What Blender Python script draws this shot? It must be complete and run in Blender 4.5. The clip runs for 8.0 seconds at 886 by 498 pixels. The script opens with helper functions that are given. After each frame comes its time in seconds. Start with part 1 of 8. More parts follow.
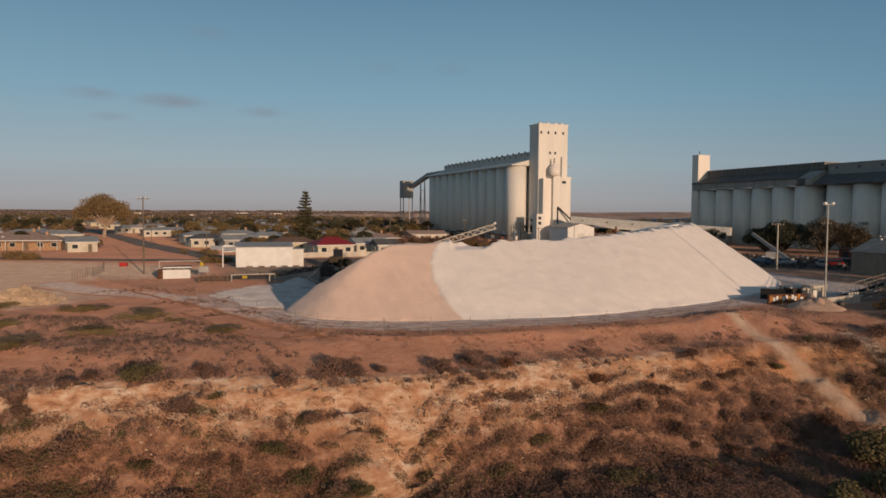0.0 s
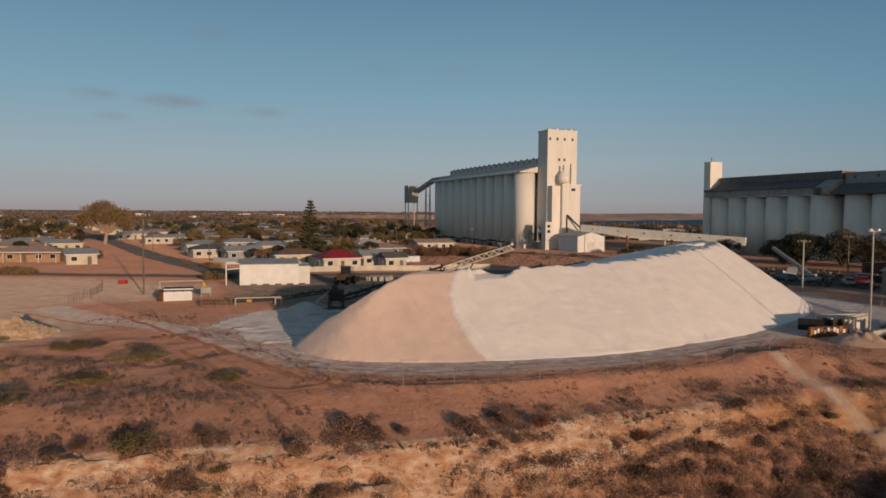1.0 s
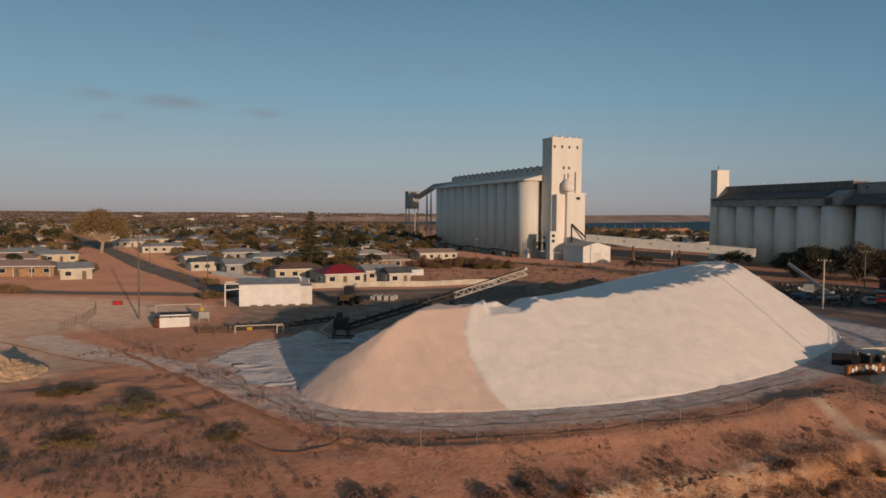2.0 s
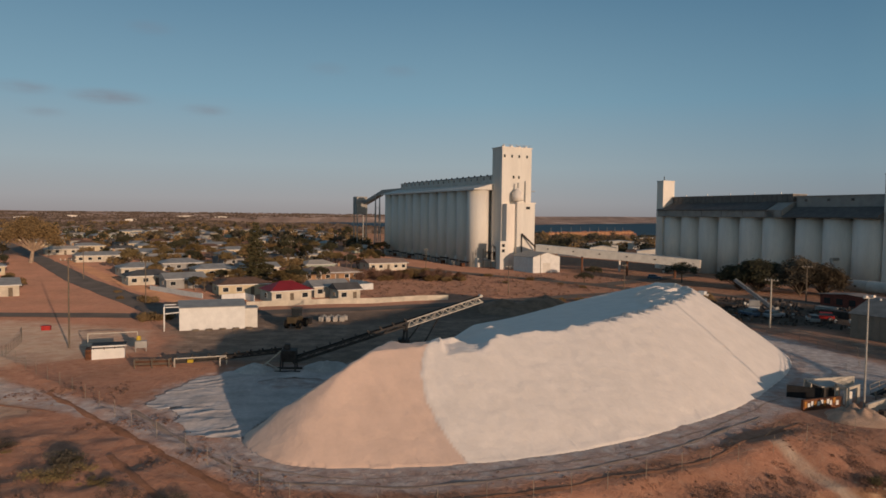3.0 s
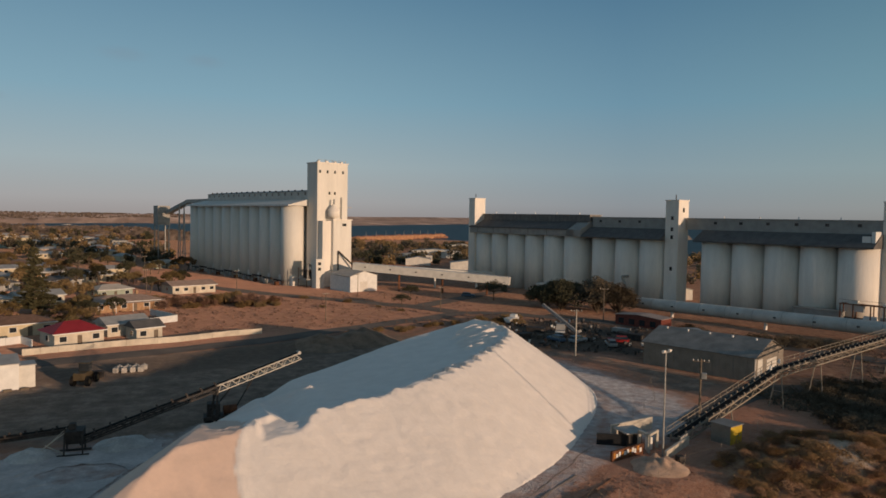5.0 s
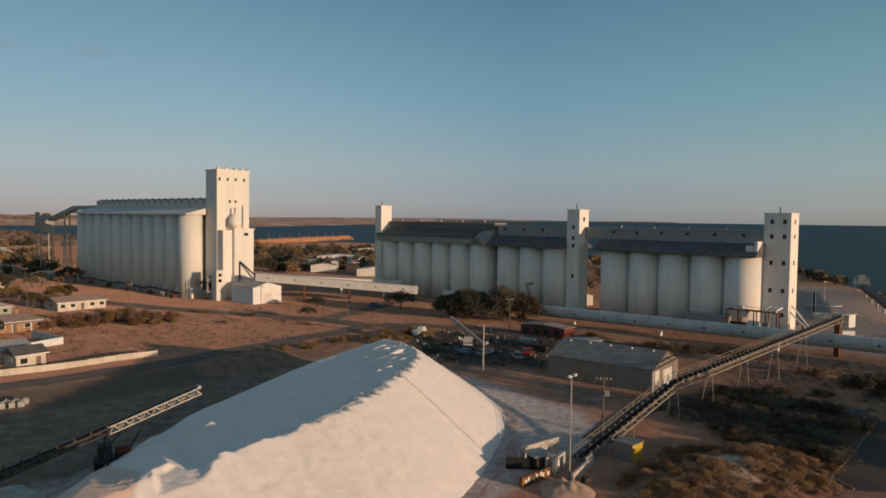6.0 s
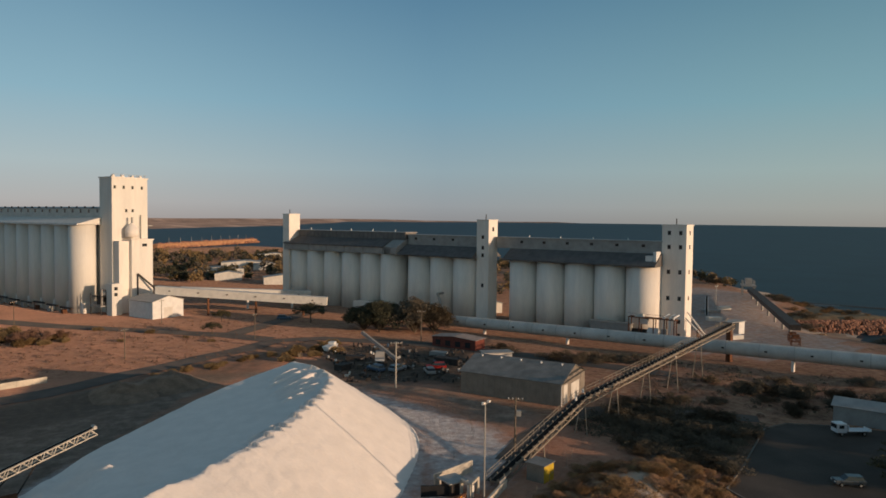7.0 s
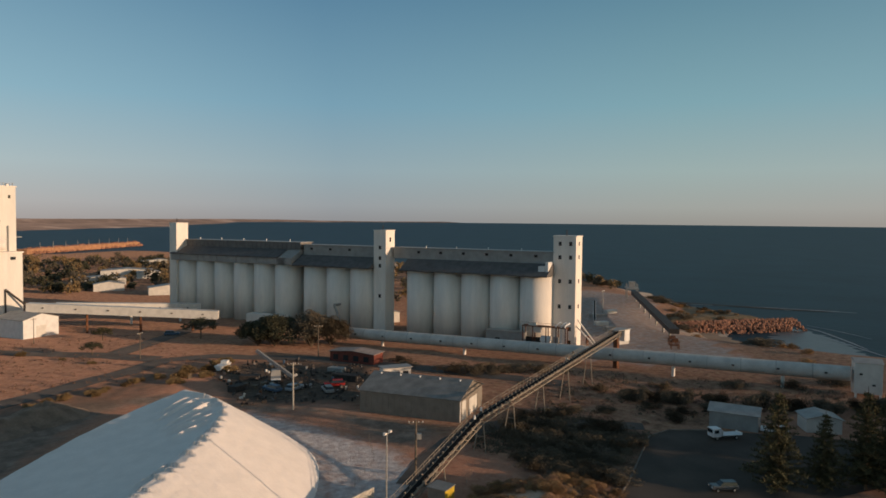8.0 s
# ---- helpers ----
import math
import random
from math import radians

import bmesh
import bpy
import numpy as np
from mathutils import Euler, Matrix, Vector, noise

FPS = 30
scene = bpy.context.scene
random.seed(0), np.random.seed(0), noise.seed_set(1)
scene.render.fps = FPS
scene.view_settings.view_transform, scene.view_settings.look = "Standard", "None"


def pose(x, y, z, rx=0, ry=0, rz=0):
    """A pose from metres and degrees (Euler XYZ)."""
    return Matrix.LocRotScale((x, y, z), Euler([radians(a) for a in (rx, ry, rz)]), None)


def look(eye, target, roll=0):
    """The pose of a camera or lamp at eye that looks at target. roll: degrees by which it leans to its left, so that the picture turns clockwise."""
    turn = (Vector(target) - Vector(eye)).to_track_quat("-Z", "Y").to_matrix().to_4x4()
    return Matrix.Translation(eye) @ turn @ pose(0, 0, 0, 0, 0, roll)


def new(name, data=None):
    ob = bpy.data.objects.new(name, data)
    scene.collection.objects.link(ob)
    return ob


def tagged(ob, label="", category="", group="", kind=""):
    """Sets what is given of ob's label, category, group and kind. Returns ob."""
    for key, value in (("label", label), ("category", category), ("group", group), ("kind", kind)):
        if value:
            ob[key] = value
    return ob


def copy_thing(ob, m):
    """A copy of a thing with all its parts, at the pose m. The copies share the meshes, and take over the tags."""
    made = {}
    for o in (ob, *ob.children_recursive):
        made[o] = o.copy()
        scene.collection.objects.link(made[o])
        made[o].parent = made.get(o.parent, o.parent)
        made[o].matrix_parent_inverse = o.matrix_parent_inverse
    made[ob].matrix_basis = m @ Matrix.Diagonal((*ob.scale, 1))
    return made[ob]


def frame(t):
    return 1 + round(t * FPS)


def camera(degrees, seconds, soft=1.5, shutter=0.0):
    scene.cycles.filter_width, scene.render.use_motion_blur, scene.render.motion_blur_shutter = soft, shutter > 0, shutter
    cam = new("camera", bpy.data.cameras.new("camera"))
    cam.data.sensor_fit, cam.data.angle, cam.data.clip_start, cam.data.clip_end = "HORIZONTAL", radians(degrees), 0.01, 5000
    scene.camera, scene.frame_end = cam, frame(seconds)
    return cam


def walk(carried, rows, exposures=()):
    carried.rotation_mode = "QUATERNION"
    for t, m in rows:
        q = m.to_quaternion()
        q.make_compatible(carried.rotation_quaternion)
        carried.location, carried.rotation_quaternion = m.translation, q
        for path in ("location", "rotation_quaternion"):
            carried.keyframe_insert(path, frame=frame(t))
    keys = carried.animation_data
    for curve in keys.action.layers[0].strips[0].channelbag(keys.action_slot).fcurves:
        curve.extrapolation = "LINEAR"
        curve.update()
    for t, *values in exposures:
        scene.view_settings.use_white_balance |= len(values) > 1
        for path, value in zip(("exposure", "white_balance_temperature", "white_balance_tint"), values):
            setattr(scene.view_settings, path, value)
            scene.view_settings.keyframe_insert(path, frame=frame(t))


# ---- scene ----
# ---- camera and its path: a drone that climbs, flies in and turns right ----
cam = camera(65.38, 8.0, soft=1.65)
PATH = [
    (0.0, pose(0.00, 0.00, 10.68, 87.059, -0.388, 0.000)),
    (0.5, pose(-0.85, 2.69, 12.08, 87.074, -0.443, 0.111)),
    (1.0, pose(-1.83, 5.38, 13.60, 87.087, -0.475, 0.194)),
    (1.2, pose(-2.21, 6.44, 14.21, 87.086, -0.482, 0.243)),
    (2.3, pose(-3.88, 11.55, 17.67, 87.197, -0.545, -0.239)),
    (2.5, pose(-4.06, 12.28, 18.35, 87.203, -0.592, -1.430)),
    (3.0, pose(-4.29, 13.71, 20.14, 87.230, -0.762, -4.289)),
    (3.5, pose(-4.44, 15.06, 21.86, 87.258, -0.879, -7.162)),
    (4.0, pose(-4.47, 16.07, 23.55, 87.299, -0.969, -10.206)),
    (4.5, pose(-4.43, 16.94, 25.24, 87.356, -1.052, -14.171)),
    (4.7, pose(-4.41, 17.24, 25.92, 87.365, -1.042, -16.500)),
    (5.8, pose(-4.25, 18.59, 29.65, 87.463, -0.800, -25.840)),
    (6.0, pose(-4.21, 18.81, 30.31, 87.461, -0.762, -27.383)),
    (6.5, pose(-4.12, 19.39, 31.90, 87.548, -0.702, -30.986)),
    (7.0, pose(-4.25, 19.73, 33.59, 87.569, -0.669, -34.908)),
    (7.5, pose(-4.50, 19.90, 35.38, 87.599, -0.640, -39.140)),
    (8.0, pose(-4.66, 20.12, 37.22, 87.607, -0.561, -43.574)),
]
walk(cam, PATH, exposures=[(0.0, -0.14, 6520, 14), (2.5, -0.2, 6520, 14), (4.5, -0.14, 6620, 13), (6.2, 0.07, 6760, 12), (8.0, 0.19, 6800, 12)])

# ---- world, sun ----
SUN_AZ, SUN_EL = radians(152.2), radians(7.2)   # azimuth from +y towards +x
world = bpy.data.worlds.new("sky")
scene.world = world
world.use_nodes = True
wn = world.node_tree.nodes
sky = wn.new("ShaderNodeTexSky")
sky.sky_type, sky.sun_disc = "NISHITA", False
sky.sun_elevation, sky.sun_rotation = SUN_EL, SUN_AZ
sky.air_density, sky.dust_density, sky.ozone_density = 1.0, 0.3, 2.0
# the low sun leaves the sky opposite deep blue above and dusty pink-grey at the horizon
coord, split = wn.new("ShaderNodeTexCoord"), wn.new("ShaderNodeSeparateXYZ")
band = wn.new("ShaderNodeValToRGB")
stops = [(0.0, (0.30, 0.275, 0.265)), (0.02, (0.335, 0.328, 0.322)), (0.07, (0.315, 0.378, 0.388)), (0.16, (0.20, 0.338, 0.40)), (0.33, (0.092, 0.20, 0.285)), (0.45, (0.085, 0.155, 0.21)), (1.0, (0.075, 0.115, 0.155))]
while len(band.color_ramp.elements) < len(stops):
    band.color_ramp.elements.new(0.5)
for el, (at, c) in zip(band.color_ramp.elements, stops):
    el.position, el.color = at, (*c, 1)
blend = wn.new("ShaderNodeMix")
blend.data_type = "RGBA"
# towards the sun the sky keeps its full warm glow
toward, side = wn.new("ShaderNodeVectorMath"), wn.new("ShaderNodeMapRange")
toward.operation = "DOT_PRODUCT"
toward.inputs[1].default_value = (math.sin(SUN_AZ), math.cos(SUN_AZ), 0.0)
side.inputs["From Min"].default_value, side.inputs["From Max"].default_value = 0.28, 0.75
side.inputs["To Min"].default_value, side.inputs["To Max"].default_value = 0.96, 0.15
world.node_tree.links.new(coord.outputs["Generated"], toward.inputs[0])
world.node_tree.links.new(toward.outputs["Value"], side.inputs["Value"])
world.node_tree.links.new(side.outputs[0], blend.inputs["Factor"])
dim = wn.new("ShaderNodeMix")
dim.data_type, dim.blend_type = "RGBA", "MULTIPLY"
dim.inputs["Factor"].default_value = 1.0
dim.inputs[7].default_value = (0.14, 0.125, 0.11, 1)
wl = world.node_tree.links
wl.new(coord.outputs["Generated"], split.inputs[0])
wl.new(split.outputs[2], band.inputs[0])
wl.new(sky.outputs[0], dim.inputs[6])
wl.new(dim.outputs[2], blend.inputs[6])
wl.new(band.outputs[0], blend.inputs[7])
# the sky is deepest at right angles to the sun
swing, deep, tone = wn.new("ShaderNodeMapRange"), wn.new("ShaderNodeValToRGB"), wn.new("ShaderNodeMix")
swing.inputs["From Min"].default_value, swing.inputs["From Max"].default_value = -1.0, 1.0
turns = [(0.0, (1.09, 1.15, 1.23)), (0.1, (1.08, 1.14, 1.21)), (0.27, (0.78, 0.91, 1.03)), (0.5, (0.88, 0.985, 0.985)), (0.8, (1.0, 1.0, 1.0))]
while len(deep.color_ramp.elements) < len(turns):
    deep.color_ramp.elements.new(0.5)
for el, (at, c) in zip(deep.color_ramp.elements, turns):
    el.position, el.color = at, (*c, 1)
tone.data_type, tone.blend_type = "RGBA", "MULTIPLY"
tone.inputs["Factor"].default_value = 1.0
wl.new(toward.outputs["Value"], swing.inputs["Value"])
wl.new(swing.outputs[0], deep.inputs[0])
wl.new(blend.outputs[2], tone.inputs[6])
wl.new(deep.outputs[0], tone.inputs[7])
# a few thin dusky clouds low over the town
sky_out = tone.outputs[2]
drift = wn.new("ShaderNodeTexNoise")
drift.inputs["Scale"].default_value, drift.inputs["Detail"].default_value = 1.0, 5
warp = wn.new("ShaderNodeMapping")
warp.inputs["Scale"].default_value = (28, 28, 110)
wl.new(coord.outputs["Generated"], warp.inputs["Vector"])
wl.new(warp.outputs[0], drift.inputs["Vector"])
for az, el, wide, high, thick in ((-21.4, 8.4, 3.6, 0.75, 0.5), (-26.8, 8.6, 2.6, 0.7, 0.3), (-14.6, 7.9, 2.4, 0.6, 0.32), (-25.6, 7.0, 2.0, 0.5, 0.2), (-18.6, 13.6, 2.4, 0.7, 0.14), (-5.2, 11.6, 2.4, 0.7, 0.14), (0.6, 11.6, 2.0, 0.7, 0.12)):
    place = Vector((math.sin(radians(az)) * math.cos(radians(el)), math.cos(radians(az)) * math.cos(radians(el)), math.sin(radians(el))))
    off, size, far, soft_edge, body, haze = (wn.new(k) for k in ("ShaderNodeVectorMath", "ShaderNodeVectorMath", "ShaderNodeVectorMath", "ShaderNodeMapRange", "ShaderNodeMath", "ShaderNodeMix"))
    off.operation, size.operation, far.operation, body.operation = "SUBTRACT", "MULTIPLY", "LENGTH", "MULTIPLY"
    off.inputs[1].default_value = place
    size.inputs[1].default_value = (1 / radians(wide), 1 / radians(wide), 1 / radians(high))
    soft_edge.interpolation_type = "SMOOTHSTEP"
    soft_edge.inputs["From Min"].default_value, soft_edge.inputs["From Max"].default_value = 1.0, 0.0
    soft_edge.inputs["To Max"].default_value = thick * 1.9
    haze.data_type = "RGBA"
    haze.inputs[7].default_value = (0.235, 0.20, 0.215, 1)
    wl.new(coord.outputs["Generated"], off.inputs[0])
    wl.new(off.outputs[0], size.inputs[0])
    wl.new(size.outputs[0], far.inputs[0])
    wl.new(far.outputs["Value"], soft_edge.inputs["Value"])
    wl.new(soft_edge.outputs[0], body.inputs[0])
    wl.new(drift.outputs["Fac"], body.inputs[1])
    wl.new(body.outputs[0], haze.inputs["Factor"])
    wl.new(sky_out, haze.inputs[6])
    sky_out = haze.outputs[2]
wl.new(sky_out, wn["Background"].inputs[0])
wn["Background"].inputs["Strength"].default_value = 1.0
sun = new("sun", bpy.data.lights.new("sun", "SUN"))
sun.data.energy, sun.data.angle, sun.data.color = 3.1, radians(0.6), (1.0, 0.72, 0.49)
sun.matrix_world = look((0, 0, 300), (-math.sin(SUN_AZ) * 100, -math.cos(SUN_AZ) * 100, 300 - 100 * math.tan(SUN_EL)))

# ---- small helpers for building ----
def link(tree, a, b):
    tree.links.new(a, b)


def material(name, color, rough=0.85, metal=0.0, scale=1.0, amount=0.25, fine=8.0, bump=0.2, tint=None, island=0.0, spec=0.3, stretch=None, powder=0.0):
    """A surface with stains at one scale, grain at another, and fine relief."""
    m = bpy.data.materials.new(name)
    m.use_nodes = True
    t = m.node_tree
    n = t.nodes
    bsdf = n["Principled BSDF"]
    geo = n.new("ShaderNodeNewGeometry")
    big, small = n.new("ShaderNodeTexNoise"), n.new("ShaderNodeTexNoise")
    for tex, sc, det in ((big, scale, 6), (small, scale * fine, 4)):
        tex.inputs["Scale"].default_value = sc
        tex.inputs["Detail"].default_value = det
        if stretch:
            mp = n.new("ShaderNodeMapping")
            mp.inputs["Scale"].default_value = stretch
            link(t, geo.outputs["Position"], mp.inputs["Vector"])
            link(t, mp.outputs[0], tex.inputs["Vector"])
        else:
            link(t, geo.outputs["Position"], tex.inputs["Vector"])
    ramp = n.new("ShaderNodeValToRGB")
    dark = tint if tint else tuple(c * (1 - 0.8 * amount) for c in color)
    lite = tuple(min(1.0, c * (1 + 0.45 * amount)) for c in color)
    ramp.color_ramp.elements[0].position, ramp.color_ramp.elements[1].position = 0.32, 0.68
    ramp.color_ramp.elements[0].color = (*dark, 1)
    ramp.color_ramp.elements[1].color = (*lite, 1)
    link(t, big.outputs["Fac"], ramp.inputs[0])
    mul = n.new("ShaderNodeMix")
    mul.data_type, mul.blend_type = "RGBA", "MULTIPLY"
    mul.inputs["Factor"].default_value = 1.0
    rng = n.new("ShaderNodeMapRange")
    rng.inputs["To Min"].default_value, rng.inputs["To Max"].default_value = 1 - amount, 1 + amount * 0.6
    link(t, small.outputs["Fac"], rng.inputs["Value"])
    link(t, ramp.outputs[0], mul.inputs[6])
    link(t, rng.outputs[0], mul.inputs[7])
    out = mul.outputs[2]
    if island:
        hsv = n.new("ShaderNodeHueSaturation")
        vary = n.new("ShaderNodeMapRange")
        vary.inputs["To Min"].default_value, vary.inputs["To Max"].default_value = 1 - island, 1 + island
        link(t, geo.outputs["Random Per Island"], vary.inputs["Value"])
        link(t, vary.outputs[0], hsv.inputs["Value"])
        link(t, out, hsv.inputs["Color"])
        out = hsv.outputs[0]
    link(t, out, bsdf.inputs["Base Color"])
    bsdf.inputs["Roughness"].default_value = rough
    bsdf.inputs["Diffuse Roughness"].default_value = powder
    bsdf.inputs["Metallic"].default_value = metal
    bsdf.inputs["Specular IOR Level"].default_value = spec
    if bump:
        b = n.new("ShaderNodeBump")
        b.inputs["Strength"].default_value = bump
        b.inputs["Distance"].default_value = 0.3 / (scale * fine) if scale * fine > 1 else 0.3
        link(t, small.outputs["Fac"], b.inputs["Height"])
        link(t, b.outputs[0], bsdf.inputs["Normal"])
    return m


def thing(name, m, label, category, group="", kind=""):
    return_ob = new(name)
    return_ob.empty_display_size = 0.5
    return_ob.matrix_world = m
    return tagged(return_ob, label, category, group, kind)


def mesh_of(name, bm, mat, smooth=False):
    me = bpy.data.meshes.new(name)
    bm.to_mesh(me)
    bm.free()
    for mm in (mat if isinstance(mat, (list, tuple)) else [mat]):
        me.materials.append(mm)
    if smooth:
        me.shade_smooth()
    return me


def part(name, bm, mat, parent=None, label="", smooth=False, m=None):
    ob = new(name, mesh_of(name, bm, mat, smooth))
    if parent is not None:
        ob.parent = parent
    if m is not None:
        ob.matrix_basis = m
    return tagged(ob, label)


def quad_box(bm, x0, x1, y0, y1, z0, z1, m=None):
    pts = [Vector((x, y, z)) for z in (z0, z1) for y in (y0, y1) for x in (x0, x1)]
    if m is not None:
        pts = [m @ p for p in pts]
    v = [bm.verts.new(p) for p in pts]
    for f in ((0, 2, 3, 1), (4, 5, 7, 6), (0, 1, 5, 4), (2, 6, 7, 3), (1, 3, 7, 5), (0, 4, 6, 2)):
        bm.faces.new([v[i] for i in f])
    return bm


def box(x0, x1, y0, y1, z0, z1, m=None):
    return quad_box(bmesh.new(), x0, x1, y0, y1, z0, z1, m)


def bevel_box(x0, x1, y0, y1, z0, z1, w=0.05):
    bm = box(x0, x1, y0, y1, z0, z1)
    bmesh.ops.bevel(bm, geom=bm.edges[:], offset=w, segments=2, affect="EDGES", profile=0.6)
    return bm


def tube(bm, p, q, r0, r1=None, seg=10, cap=True):
    """A straight round bar from p to q."""
    p, q = Vector(p), Vector(q)
    r1 = r0 if r1 is None else r1
    d = (q - p).normalized()
    a = d.orthogonal().normalized()
    b = d.cross(a)
    rings = []
    for c, r in ((p, r0), (q, r1)):
        rings.append([bm.verts.new(c + (a * math.cos(k * math.tau / seg) + b * math.sin(k * math.tau / seg)) * r) for k in range(seg)])
    for k in range(seg):
        bm.faces.new((rings[0][k], rings[0][(k + 1) % seg], rings[1][(k + 1) % seg], rings[1][k]))
    if cap:
        bm.faces.new(rings[0][::-1])
        bm.faces.new(rings[1])
    return bm


def beam(bm, p, q, w, h):
    """A straight square bar from p to q, w wide and h high."""
    p, q = Vector(p), Vector(q)
    d = (q - p).normalized()
    side = d.cross(Vector((0, 0, 1)))
    side = side.normalized() if side.length > 1e-4 else Vector((1, 0, 0))
    up = side.cross(d)
    v = [bm.verts.new(c + side * (sx * w / 2) + up * (sz * h / 2)) for c in (p, q) for sx, sz in ((-1, -1), (1, -1), (1, 1), (-1, 1))]
    for f in ((0, 3, 2, 1), (4, 5, 6, 7), (0, 1, 5, 4), (1, 2, 6, 5), (2, 3, 7, 6), (3, 0, 4, 7)):
        bm.faces.new([v[i] for i in f])
    return bm


def prism(pts, a, b):
    """A closed outline of (y, z) points drawn out along x from a to b."""
    bm = bmesh.new()
    r = [[bm.verts.new((x, y, z)) for y, z in pts] for x in (a, b)]
    n = len(pts)
    for k in range(n):
        bm.faces.new((r[0][k], r[0][(k + 1) % n], r[1][(k + 1) % n], r[1][k]))
    bm.faces.new(r[0][::-1])
    bm.faces.new(r[1])
    bmesh.ops.recalc_face_normals(bm, faces=bm.faces)
    return bm


def frame_at(x, y, z, along):
    """A frame at a place, its x axis along the given direction on the ground."""
    return pose(x, y, z, 0, 0, math.degrees(math.atan2(along[1], along[0])))


def nz(x, y, s, seed=0.0):
    return noise.noise((x / s, y / s, seed))


def step(a, b, v):
    t = min(1.0, max(0.0, (v - a) / (b - a)))
    return t * t * (3 - 2 * t)


def line_at(pts, x):
    """The value at x of a line through (x, y) points."""
    if x <= pts[0][0]:
        return pts[0][1]
    for (xa, ya), (xb, yb) in zip(pts, pts[1:]):
        if x <= xb:
            return ya + (yb - ya) * (x - xa) / (xb - xa)
    return pts[-1][1]


def to_line(pts, x, y):
    """The distance from (x, y) to a line of points."""
    best = 1e9
    for (xa, ya), (xb, yb) in zip(pts, pts[1:]):
        dx, dy = xb - xa, yb - ya
        t = min(1.0, max(0.0, ((x - xa) * dx + (y - ya) * dy) / (dx * dx + dy * dy)))
        best = min(best, math.hypot(x - xa - t * dx, y - ya - t * dy))
    return best


def inside(pts, x, y):
    hit = False
    for (xa, ya), (xb, yb) in zip(pts, pts[1:] + pts[:1]):
        if (ya > y) != (yb > y) and x < xa + (y - ya) * (xb - xa) / (yb - ya):
            hit = not hit
    return hit


# ---- materials ----
M_CONC = material("white_painted_concrete", (0.76, 0.72, 0.66), 0.8, scale=0.5, amount=0.09, fine=8, bump=0.1, stretch=(1, 1, 0.12))
M_CONC_GREY = material("weathered_concrete", (0.86, 0.79, 0.715), 0.85, scale=0.5, amount=0.11, fine=8, bump=0.1, stretch=(1, 1, 0.12))
M_DARK_ROOF = material("dark_grey_sheet_roof", (0.135, 0.125, 0.12), 0.75, scale=0.5, amount=0.3, fine=10, bump=0.1)
M_GREY_CLAD = material("grey_cladding", (0.36, 0.345, 0.325), 0.75, scale=0.5, amount=0.2, fine=10, bump=0.1)
M_WHITE_CLAD = material("cream_sheet_cladding", (0.70, 0.66, 0.60), 0.55, scale=0.6, amount=0.14, fine=12, bump=0.08)
M_PALE_CLAD = material("pale_grey_cladding", (0.58, 0.55, 0.51), 0.75, scale=0.5, amount=0.18, fine=10, bump=0.1)
M_ZINC = material("dull_zinc_sheet", (0.40, 0.385, 0.365), 0.65, 0.15, scale=0.6, amount=0.22, fine=9, bump=0.08)
M_RIB_CLAD = material("dark_ribbed_cladding", (0.20, 0.185, 0.175), 0.75, scale=0.5, amount=0.25, fine=10, bump=0.1)
M_STEEL = material("galvanised_steel", (0.38, 0.37, 0.35), 0.55, 0.4, scale=2.0, amount=0.25, fine=6, bump=0.05)
M_DARK_STEEL = material("dark_rusty_steel", (0.07, 0.06, 0.055), 0.75, 0.2, scale=1.5, amount=0.45, fine=6, bump=0.15)
M_PALE_STEEL = material("cream_painted_steel", (0.56, 0.50, 0.42), 0.6, 0.0, scale=1.5, amount=0.25, fine=6, bump=0.05)
M_RUST = material("rusty_steel", (0.22, 0.09, 0.045), 0.85, 0.1, scale=1.2, amount=0.5, fine=6, bump=0.2, tint=(0.08, 0.035, 0.02))
M_BELT = material("black_rubber_belt", (0.022, 0.021, 0.021), 0.95, scale=2, amount=0.4, fine=6, bump=0.1, spec=0.06)
M_GLASS = material("dark_window_glass", (0.03, 0.035, 0.04), 0.12, scale=1, amount=0.2, fine=5, bump=0.0, spec=0.6)
M_YELLOW = material("yellow_paint", (0.62, 0.42, 0.04), 0.55, scale=1, amount=0.25, fine=8, bump=0.08)
M_ORANGE = material("faded_orange_paint", (0.48, 0.20, 0.04), 0.6, scale=1, amount=0.35, fine=8, bump=0.1)
M_RED = material("red_paint", (0.45, 0.03, 0.025), 0.55, scale=1, amount=0.3, fine=8, bump=0.08)
M_WOOD = material("grey_weathered_timber", (0.20, 0.155, 0.115), 0.9, scale=1.5, amount=0.4, fine=8, bump=0.3)
M_WHITE = material("white_paint", (0.78, 0.76, 0.73), 0.6, scale=0.8, amount=0.12, fine=10, bump=0.08)
M_BLACK = material("black_tarpaulin", (0.02, 0.02, 0.022), 0.7, scale=1, amount=0.3, fine=8, bump=0.15)
M_ASPHALT = material("dusty_asphalt", (0.125, 0.104, 0.09), 0.9, scale=0.2, amount=0.35, fine=40, bump=0.2, powder=0.6)
M_ROCK = material("pale_limestone_rock", (0.56, 0.40, 0.27), 0.9, scale=0.6, amount=0.35, fine=6, bump=0.4, powder=0.6)
M_WORKSHOP = material("brown_grey_sheet_wall", (0.27, 0.23, 0.19), 0.8, scale=0.6, amount=0.22, fine=9, bump=0.1)

